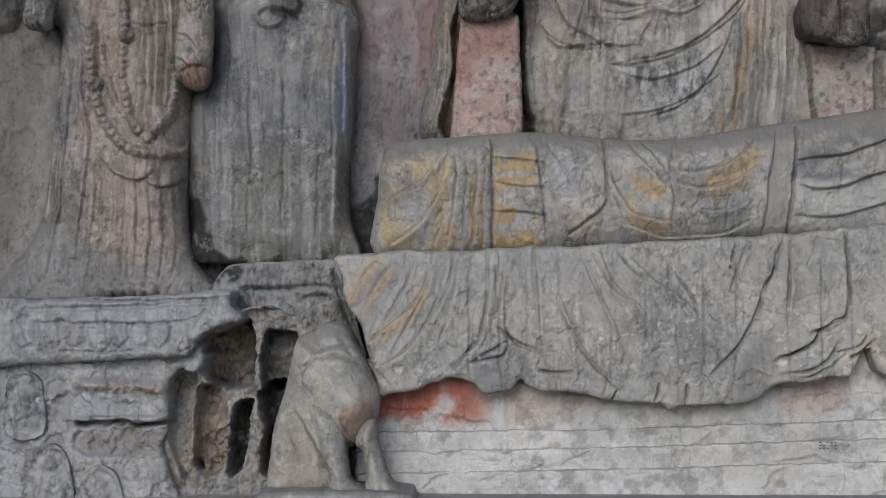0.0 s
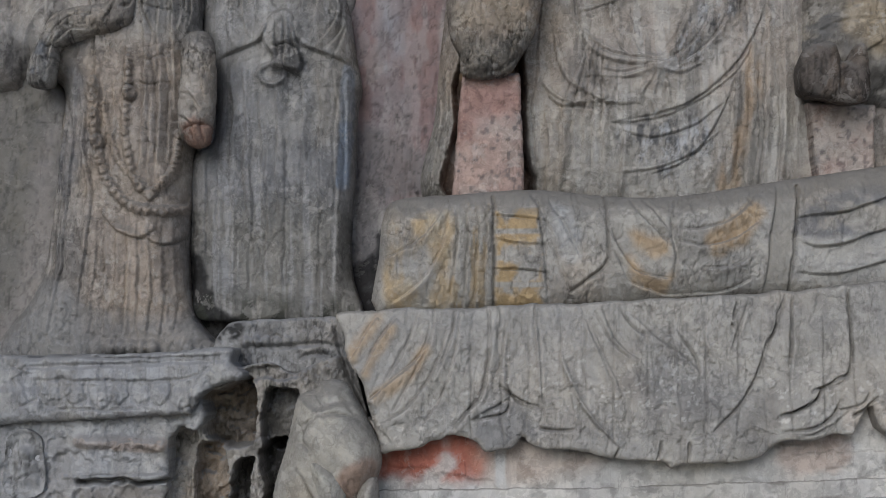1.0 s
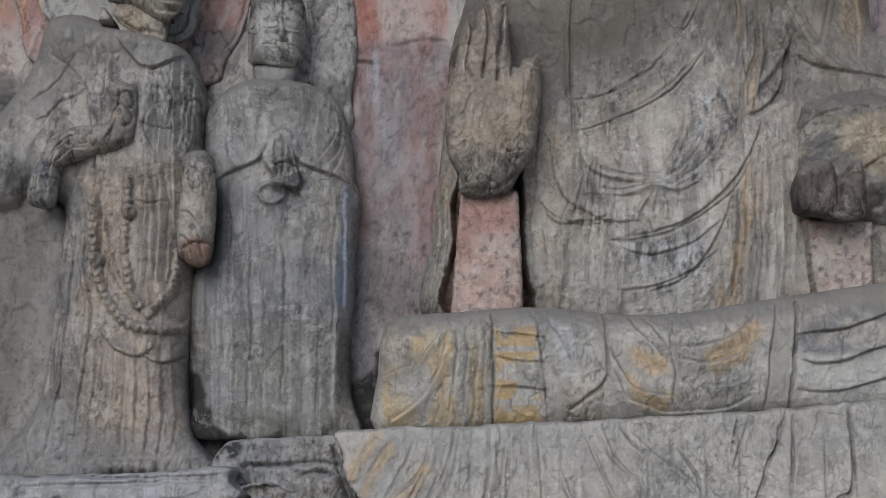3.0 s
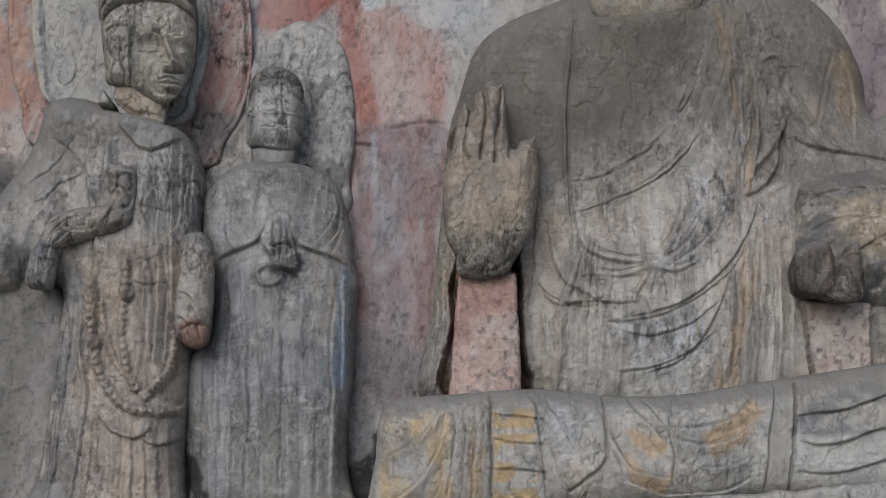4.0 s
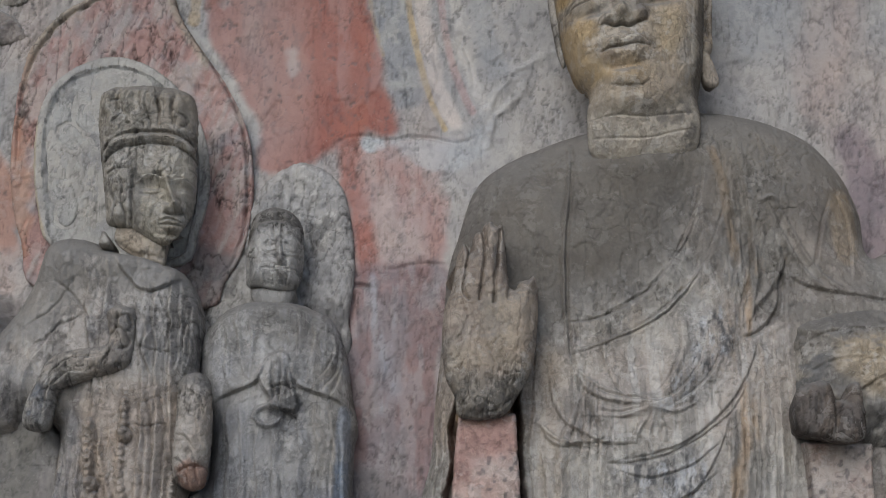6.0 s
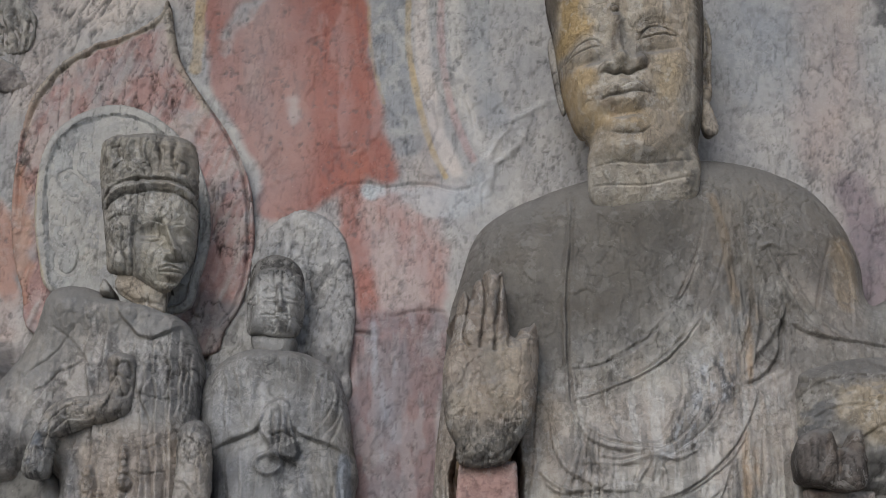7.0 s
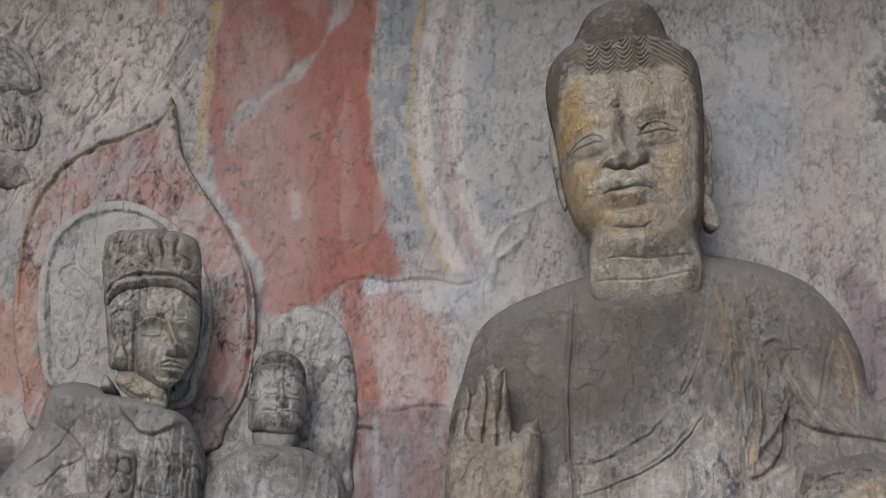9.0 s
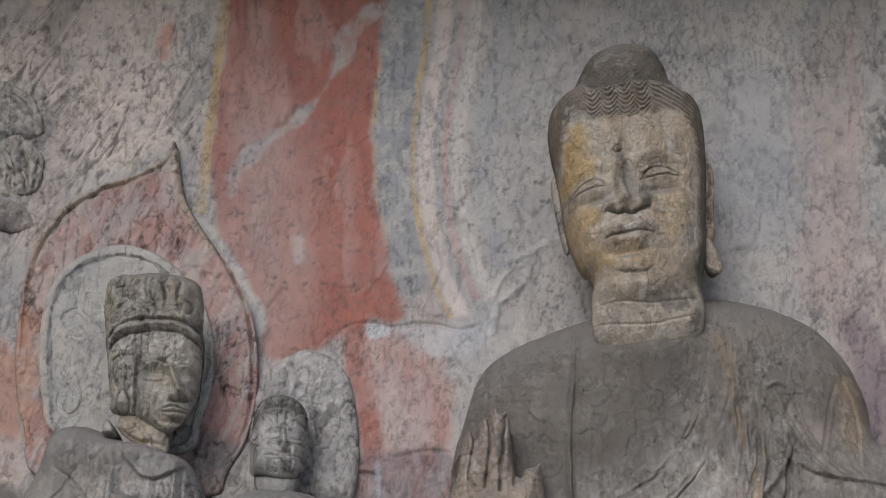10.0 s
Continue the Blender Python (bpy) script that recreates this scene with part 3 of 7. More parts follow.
def trunk():
    r = Relief([(1.322, 6.716), (0.875, 6.562), (0.509, 6.371), (0.299, 6.154), (0.168, 5.751), (0.065, 5.382), (0.013, 4.76), (-0.048, 4.207), (-0.087, 3.703), (-0.199, 3.029), (0.32, 2.757), (1.552, 2.561), (3.857, 2.564), (4.814, 2.862), (4.854, 3.962), (4.662, 5.213), (4.176, 5.581), (3.889, 5.533), (3.842, 5.906), (3.691, 6.284), (3.379, 6.641), (2.922, 6.847), (2.402, 6.92), (1.927, 6.837)], 13.9, ROBE, edge=0.7, depth=0.75, back=14.9, step=0.0105)
    G, F, B = r.groove, r.fold, r.bump
    B(1.865, 4.163, 0.85, 0.75, 0.16)
    B(1.713, 5.455, 0.8, 0.5, 0.06)
    B(1.766, 6.182, 0.55, 0.5, 0.15)
    B(1.8, 6.24, 0.6, 0.22, 0.05)
    # hollow in which the support of the hand stands
    hollow = r.area([(0.094, 3.957), (0.093, 3.617), (0.02, 2.949), (0.736, 2.854), (0.687, 3.424), (0.662, 4.103), (0.585, 4.599), (0.241, 4.4)], 0.03, 0.02, 61)
    r.Y += 0.3 * hollow
    for pts in ([(-0.022, 4.599), (-0.041, 4.006), (-0.051, 3.521), (-0.146, 2.95)], [(0.032, 4.202), (0.017, 3.811), (0.007, 3.425), (-0.075, 2.95)]):
        F(pts, 0.06, 0.04, -1)
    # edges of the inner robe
    G([(1.179, 6.456), (1.133, 5.881), (1.098, 5.368), (1.097, 4.864), (1.127, 4.418), (1.243, 4.027), (1.405, 3.786)], 0.016, 0.06, dirt_shade=0.5)
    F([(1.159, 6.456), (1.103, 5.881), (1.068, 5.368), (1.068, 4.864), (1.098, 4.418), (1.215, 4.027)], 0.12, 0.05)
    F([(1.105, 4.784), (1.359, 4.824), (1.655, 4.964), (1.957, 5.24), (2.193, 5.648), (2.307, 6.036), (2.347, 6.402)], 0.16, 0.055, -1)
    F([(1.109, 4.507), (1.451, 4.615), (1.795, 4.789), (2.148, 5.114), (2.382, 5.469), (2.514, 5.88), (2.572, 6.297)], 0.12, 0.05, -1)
    G([(1.115, 4.774), (1.359, 4.814), (1.654, 4.949), (1.956, 5.23)], 0.012, 0.035, dirt_shade=0.4)
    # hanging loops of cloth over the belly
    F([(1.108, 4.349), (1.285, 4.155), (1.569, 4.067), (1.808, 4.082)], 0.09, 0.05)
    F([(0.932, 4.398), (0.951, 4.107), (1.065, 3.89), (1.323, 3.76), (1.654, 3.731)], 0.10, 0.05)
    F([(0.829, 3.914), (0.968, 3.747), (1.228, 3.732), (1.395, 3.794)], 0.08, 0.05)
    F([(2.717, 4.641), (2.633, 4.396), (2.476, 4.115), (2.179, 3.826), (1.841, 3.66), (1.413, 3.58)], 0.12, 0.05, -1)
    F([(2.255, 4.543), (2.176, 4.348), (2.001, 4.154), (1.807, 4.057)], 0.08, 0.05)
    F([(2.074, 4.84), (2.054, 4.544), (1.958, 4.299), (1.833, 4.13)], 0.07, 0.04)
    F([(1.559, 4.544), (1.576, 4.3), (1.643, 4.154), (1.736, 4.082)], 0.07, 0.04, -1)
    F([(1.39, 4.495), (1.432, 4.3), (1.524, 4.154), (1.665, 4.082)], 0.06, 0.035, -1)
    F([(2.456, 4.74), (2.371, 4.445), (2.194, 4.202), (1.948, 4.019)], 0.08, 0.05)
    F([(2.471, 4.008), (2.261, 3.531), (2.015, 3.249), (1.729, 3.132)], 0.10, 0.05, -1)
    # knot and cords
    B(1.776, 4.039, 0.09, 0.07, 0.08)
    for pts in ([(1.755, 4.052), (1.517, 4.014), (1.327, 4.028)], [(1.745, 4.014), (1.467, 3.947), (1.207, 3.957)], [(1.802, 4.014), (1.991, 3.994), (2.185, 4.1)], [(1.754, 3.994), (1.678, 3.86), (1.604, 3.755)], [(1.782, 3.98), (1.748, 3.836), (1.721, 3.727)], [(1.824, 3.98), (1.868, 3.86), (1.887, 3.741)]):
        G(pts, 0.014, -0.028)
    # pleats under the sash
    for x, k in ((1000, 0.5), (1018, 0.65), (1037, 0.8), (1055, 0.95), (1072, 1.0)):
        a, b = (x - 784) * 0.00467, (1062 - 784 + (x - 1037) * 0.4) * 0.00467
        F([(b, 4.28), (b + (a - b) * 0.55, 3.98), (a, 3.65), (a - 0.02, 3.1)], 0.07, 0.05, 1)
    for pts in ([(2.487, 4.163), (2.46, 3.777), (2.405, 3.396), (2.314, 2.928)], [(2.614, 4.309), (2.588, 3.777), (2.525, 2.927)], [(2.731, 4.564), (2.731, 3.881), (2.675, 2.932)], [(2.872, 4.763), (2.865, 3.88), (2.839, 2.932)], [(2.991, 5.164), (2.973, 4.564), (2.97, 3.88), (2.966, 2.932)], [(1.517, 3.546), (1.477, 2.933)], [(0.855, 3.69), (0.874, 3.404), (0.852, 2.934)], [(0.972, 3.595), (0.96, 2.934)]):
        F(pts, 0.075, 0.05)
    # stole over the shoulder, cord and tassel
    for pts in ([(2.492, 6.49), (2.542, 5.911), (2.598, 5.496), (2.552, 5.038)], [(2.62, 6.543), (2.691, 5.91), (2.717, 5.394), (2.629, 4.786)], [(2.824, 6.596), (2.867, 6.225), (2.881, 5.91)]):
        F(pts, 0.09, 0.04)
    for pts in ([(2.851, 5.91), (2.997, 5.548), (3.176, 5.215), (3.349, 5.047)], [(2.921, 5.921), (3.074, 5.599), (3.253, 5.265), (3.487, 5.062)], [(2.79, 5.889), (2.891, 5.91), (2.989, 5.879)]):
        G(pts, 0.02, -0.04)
    G([(3.043, 5.393), (2.953, 5.189), (2.93, 4.936), (2.783, 4.736), (2.608, 4.646)], 0.016, 0.07, dirt_shade=0.5)
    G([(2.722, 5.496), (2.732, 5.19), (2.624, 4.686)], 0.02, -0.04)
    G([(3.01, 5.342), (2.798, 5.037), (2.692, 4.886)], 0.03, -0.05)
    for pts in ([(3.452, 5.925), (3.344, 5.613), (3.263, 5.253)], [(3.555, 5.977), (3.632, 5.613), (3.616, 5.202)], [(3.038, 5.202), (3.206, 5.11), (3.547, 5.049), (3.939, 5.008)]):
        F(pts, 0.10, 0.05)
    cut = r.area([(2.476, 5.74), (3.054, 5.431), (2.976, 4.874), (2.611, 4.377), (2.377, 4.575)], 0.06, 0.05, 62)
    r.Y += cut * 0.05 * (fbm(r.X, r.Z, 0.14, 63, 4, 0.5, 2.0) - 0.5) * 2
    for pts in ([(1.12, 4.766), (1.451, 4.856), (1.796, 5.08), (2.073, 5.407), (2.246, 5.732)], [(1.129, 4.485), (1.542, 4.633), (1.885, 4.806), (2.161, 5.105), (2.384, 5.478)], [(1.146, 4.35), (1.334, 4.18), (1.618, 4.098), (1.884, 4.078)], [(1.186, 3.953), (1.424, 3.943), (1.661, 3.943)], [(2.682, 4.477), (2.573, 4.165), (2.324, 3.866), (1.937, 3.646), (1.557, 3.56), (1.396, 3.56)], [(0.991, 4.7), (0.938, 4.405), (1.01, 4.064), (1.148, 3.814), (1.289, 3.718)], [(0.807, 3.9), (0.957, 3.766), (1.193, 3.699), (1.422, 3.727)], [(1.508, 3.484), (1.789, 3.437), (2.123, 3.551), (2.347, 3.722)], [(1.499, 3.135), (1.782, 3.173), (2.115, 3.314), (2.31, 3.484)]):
        G(pts, 0.008, 0.03, wobble=0.01, dirt_shade=0.5)
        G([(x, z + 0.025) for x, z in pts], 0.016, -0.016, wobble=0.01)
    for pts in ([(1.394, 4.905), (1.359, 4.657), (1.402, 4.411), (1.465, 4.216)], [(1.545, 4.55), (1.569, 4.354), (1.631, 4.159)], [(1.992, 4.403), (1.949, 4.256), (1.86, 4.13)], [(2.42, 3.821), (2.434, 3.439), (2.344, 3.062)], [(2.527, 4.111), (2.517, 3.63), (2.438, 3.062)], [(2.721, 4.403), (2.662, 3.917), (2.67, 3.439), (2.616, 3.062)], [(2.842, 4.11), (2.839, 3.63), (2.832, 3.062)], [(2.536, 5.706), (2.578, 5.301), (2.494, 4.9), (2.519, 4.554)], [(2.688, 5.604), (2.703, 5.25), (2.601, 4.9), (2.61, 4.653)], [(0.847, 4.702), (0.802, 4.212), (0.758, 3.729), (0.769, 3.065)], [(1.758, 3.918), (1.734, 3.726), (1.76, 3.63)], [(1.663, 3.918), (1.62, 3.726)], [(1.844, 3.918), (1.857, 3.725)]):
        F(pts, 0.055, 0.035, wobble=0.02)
        G(pts, 0.007, 0.018, wobble=0.02, dirt_shade=0.3)
    r.rough(0.5, 0.02, 64)
    r.rough(0.09, 0.006, 65)
    # worn light stone below, dark film of dust above
    weather(r, 66)
    low = r.area([(1.055, 4.359), (1.54, 4.555), (2.183, 4.951), (2.509, 4.653), (2.89, 4.554), (2.899, 2.927), (0.792, 2.929), (0.858, 4.116)], 0.2, 0.15, 69)
    r.paint(low * 0.6, (0.45, 0.43, 0.40))
    r.paint(r.noise(0.9, 0.4, 0.65, 67, 4) * 0.35, (0.38, 0.315, 0.275))
    r.paint(r.noise(0.25, 0.52, 0.62, 68, 6, sx=0.35, sz=3.0) * 0.5 * low, (0.54, 0.53, 0.51))
    r.paint(r.noise(0.2, 0.56, 0.64, 59, 6, sx=0.35, sz=2.6) * 0.5 * low, (0.16, 0.155, 0.15))
    sash = r.area([(2.495, 5.703), (2.739, 5.703), (2.745, 4.7), (2.664, 3.919), (2.487, 3.063), (2.299, 3.063), (2.481, 4.112), (2.512, 4.898)], 0.06, 0.06, 57)
    r.paint(sash * r.noise(0.2, 0.4, 0.62, 58, 5, sx=0.5, sz=2.5) * 0.6, (0.40, 0.29, 0.19))
    black = r.area([(2.175, 4.939), (2.316, 4.839), (2.465, 4.939), (2.496, 4.543), (2.243, 4.251), (1.994, 3.961), (1.807, 4.057), (2.008, 4.348), (2.159, 4.544)], 0.05, 0.08, 70, size=0.2)
    black = np.maximum(black, r.area([(1.459, 3.532), (1.983, 3.674), (2.263, 3.579), (2.154, 3.202), (1.73, 3.156)], 0.06, 0.1, 71, size=0.2))
    r.paint(black * smooth(0.42, 0.68, fbm(r.X, r.Z, 0.10, 72, 6, 0.6, 1.5, 0.7)) * 0.85, (0.075, 0.078, 0.085))
    r.paint(black * smooth(0.52, 0.68, fbm(r.X, r.Z, 0.08, 73, 6, 0.6, 1.4, 0.7)) * 0.7, (0.50, 0.51, 0.53))
    film = r.area([(1.299, 6.784), (0.602, 6.459), (0.192, 5.98), (-0.11, 5.099), (0.479, 4.694), (1.072, 4.843), (1.472, 4.994), (1.929, 5.3), (2.278, 5.818), (2.457, 6.349), (2.562, 6.891)], 0.40, 0.12, 74)
    film = np.maximum(film, 0.8 * r.area([(2.256, 6.947), (3.168, 6.726), (3.922, 5.921), (3.987, 5.503), (3.503, 5.712), (3.337, 5.504), (2.951, 5.712), (2.725, 5.298), (2.427, 5.299), (2.288, 5.505)], 0.2, 0.14, 75))
    film = np.maximum(film, 0.55 * r.area([(2.7, 5.17), (3.165, 5.476), (4.121, 5.067), (4.191, 4.765), (3.018, 4.767)], 0.12, 0.1, 76))
    r.film(film * np.clip(1.05 - 0.35 * fbm(r.X, r.Z, 0.3, 77, 5), 0, 1), FILM)
    r.paint(r.stripe([(2.393, 6.348), (2.48, 6.031), (2.517, 5.718), (2.573, 5.305)], 0.05, 78, 0.8) * 0.35, (0.34, 0.24, 0.14))
    r.paint(r.area([(3.448, 5.903), (3.631, 6.009), (3.708, 5.641), (3.589, 5.33), (3.445, 5.434)], 0.05, 0.08, 79) * 0.4, (0.36, 0.27, 0.17))
    # recess round the support painted dark brown, its shade put into the colour
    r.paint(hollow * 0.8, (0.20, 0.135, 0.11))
    r.paint(r.area([(0.817, 4.556), (0.984, 4.457), (0.997, 3.874), (1.03, 3.115), (0.818, 3.069), (0.807, 3.874)], 0.06, 0.08, 80) * 0.4, (0.40, 0.335, 0.27))
    return r


def lap():
    r = Relief([(-0.532, 1.917), (-0.526, 2.39), (-0.491, 2.731), (-0.365, 2.864), (0.067, 2.901), (0.704, 2.948), (1.341, 2.894), (1.887, 2.895), (2.48, 2.987), (2.937, 3.056), (3.568, 3.149), (4.448, 3.265), (4.405, 2.104), (2.778, 2.07), (0.971, 1.968), (0.249, 1.945)], 13.12, (0.395, 0.38, 0.355), edge=0.28, depth=0.26, back=14.4, n=3, step=0.010)
    G, F, B = r.groove, r.fold, r.bump
    B(-0.203, 2.43, 0.3, 0.4, 0.07)
    B(2.092, 2.478, 0.5, 0.35, 0.05)
    for pts in ([(0.022, 2.858), (-0.068, 2.654), (-0.247, 2.474), (-0.494, 2.361)], [(0.058, 2.745), (-0.023, 2.429), (-0.201, 2.16), (-0.425, 2.003)], [(0.121, 2.812), (0.103, 2.429), (0.045, 1.981)], [(0.202, 2.835), (0.184, 2.384), (0.148, 1.959)], [(0.283, 2.813), (0.269, 2.385), (0.237, 1.959)], [(0.346, 2.835), (0.337, 2.385), (0.327, 1.96)]):
        F(pts, 0.075, 0.045, 1)
    G([(0.391, 2.872), (0.395, 2.385), (0.399, 1.973)], 0.011, 0.05, taper=False, dirt_shade=0.5)
    for y in (556, 604, 652):
        F([(0.375, 2.90 - (y - 520) * 0.00448), (0.6, 2.885 - (y - 520) * 0.00448), (0.83, 2.86 - (y - 520) * 0.00448)], 0.06, 0.03, 1)
    F([(0.743, 2.836), (0.764, 2.565), (0.794, 2.296), (0.819, 1.983)], 0.07, 0.04, -1)
    for pts in ([(0.842, 2.836), (0.967, 2.633), (1.073, 2.422)], [(0.898, 2.385), (0.964, 2.206), (1.03, 2.095)], [(0.698, 2.904), (0.778, 2.746), (0.854, 2.565)]):
        G(pts, 0.012, 0.03)
    G([(1.293, 2.927), (1.3, 2.656), (1.302, 2.386), (1.188, 2.251), (1.017, 2.117)], 0.011, 0.045, taper=False, dirt_shade=0.4)
    for pts in ([(1.304, 2.656), (1.414, 2.386), (1.592, 2.252), (1.838, 2.208)], [(1.324, 2.431), (1.457, 2.207), (1.679, 2.109), (1.992, 2.083)], [(1.464, 2.86), (1.597, 2.702), (1.708, 2.567), (1.774, 2.477)], [(1.577, 2.86), (1.71, 2.702), (1.776, 2.589)]):
        F(pts, 0.09, 0.05, -1)
    for pts in ([(2.501, 2.884), (2.317, 2.703), (2.091, 2.621), (1.843, 2.612)], [(2.519, 2.68), (2.314, 2.531), (2.089, 2.477), (1.864, 2.513)], [(2.515, 2.455), (2.31, 2.32), (2.063, 2.297)], [(2.443, 2.208), (2.262, 2.119), (1.993, 2.096)]):
        F(pts, 0.10, 0.055, 1)
    G([(1.869, 2.838), (1.821, 2.612), (1.854, 2.387), (1.837, 2.163)], 0.02, 0.05)
    F([(2.647, 2.952), (2.594, 2.568), (2.53, 2.097)], 0.12, 0.05, -1)
    G([(2.828, 2.975), (2.8, 2.568), (2.754, 2.102)], 0.012, 0.06, taper=False, dirt_shade=0.5)
    for pts in ([(2.822, 2.726), (3.084, 2.749), (3.356, 2.817), (3.674, 2.931)], [(2.817, 2.514), (3.077, 2.501), (3.349, 2.569), (3.667, 2.682)], [(2.803, 2.276), (3.117, 2.277), (3.387, 2.335), (3.659, 2.434)]):
        F(pts, 0.12, 0.06, 1)
    r.rough(0.25, 0.016, 81)
    r.rough(0.06, 0.006, 82)
    r.W *= 0.75
    weather(r, 83, 0.15, 0.4, 0.3)
    gold = r.area([(-0.45, 2.631), (-0.293, 2.676), (-0.046, 2.767), (0.044, 2.699), (0.067, 2.384), (0.023, 1.981), (-0.38, 1.981), (-0.47, 2.204)], 0.05, 0.06, 86)
    r.paint(gold * r.noise(0.22, 0.3, 0.6, 87, 6, sx=0.7, sz=1.6) * 0.85, (0.49, 0.375, 0.23))
    r.paint(gold * r.noise(0.22, 0.55, 0.7, 88) * 0.5, (0.45, 0.42, 0.36))
    r.paint(r.area([(0.067, 2.745), (0.36, 2.768), (0.345, 1.982), (0.045, 1.981)], 0.05, 0.07, 89) * r.noise(0.12, 0.5, 0.62, 90, sx=0.5, sz=2.5) * 0.6, (0.42, 0.32, 0.19))
    patch = r.area([(0.409, 2.745), (0.742, 2.768), (0.776, 2.385), (0.801, 1.983), (0.407, 1.982)], 0.02, 0.03, 91, curved=False)
    squares = smooth(0.06, 0.14, np.abs(((r.Z - 2.06) / 0.212) % 1 - 0.5) + 0.0)
    r.paint(patch * squares * r.noise(0.15, 0.32, 0.5, 92) * 0.9, (0.44, 0.32, 0.175))
    for pts in ([(2.045, 2.567), (2.272, 2.68), (2.455, 2.839), (2.496, 2.658), (2.313, 2.477), (2.132, 2.387)], [(1.483, 2.566), (1.64, 2.566), (1.774, 2.477), (1.683, 2.387)], [(1.459, 2.386), (1.681, 2.207), (1.816, 2.252), (1.769, 2.118), (1.501, 2.207)]):
        r.paint(r.area(pts, 0.05, 0.06, 93, size=0.15) * 0.6, (0.47, 0.32, 0.17))
    r.paint(r.area([(2.861, 2.839), (3.223, 2.93), (3.531, 2.976), (3.52, 2.569), (3.213, 2.524), (2.853, 2.523)], 0.05, 0.1, 94, size=0.15) * r.noise(0.2, 0.42, 0.6, 95) * 0.8, (0.16, 0.165, 0.18))
    r.paint(r.area([(2.83, 2.501), (3.349, 2.569), (3.894, 2.75), (3.882, 2.39), (3.204, 2.21), (2.823, 2.187)], 0.03, 0.05, 96) * 0.6, (0.45, 0.445, 0.43))
    r.paint(r.area([(0.855, 2.814), (1.013, 2.791), (1.077, 2.431), (0.965, 2.386)], 0.04, 0.05, 97) * 0.6, (0.43, 0.44, 0.45))
    r.film(r.area([(2.618, 2.937), (2.789, 2.937), (2.728, 2.119), (2.531, 2.118)], 0.015, 0.01, 99, curved=False) * 0.8, (0.30, 0.29, 0.27))
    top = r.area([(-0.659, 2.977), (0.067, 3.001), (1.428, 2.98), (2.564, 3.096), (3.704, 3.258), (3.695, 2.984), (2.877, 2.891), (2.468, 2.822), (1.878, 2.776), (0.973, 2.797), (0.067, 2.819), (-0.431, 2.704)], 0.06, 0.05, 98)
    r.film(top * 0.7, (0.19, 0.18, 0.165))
    return r


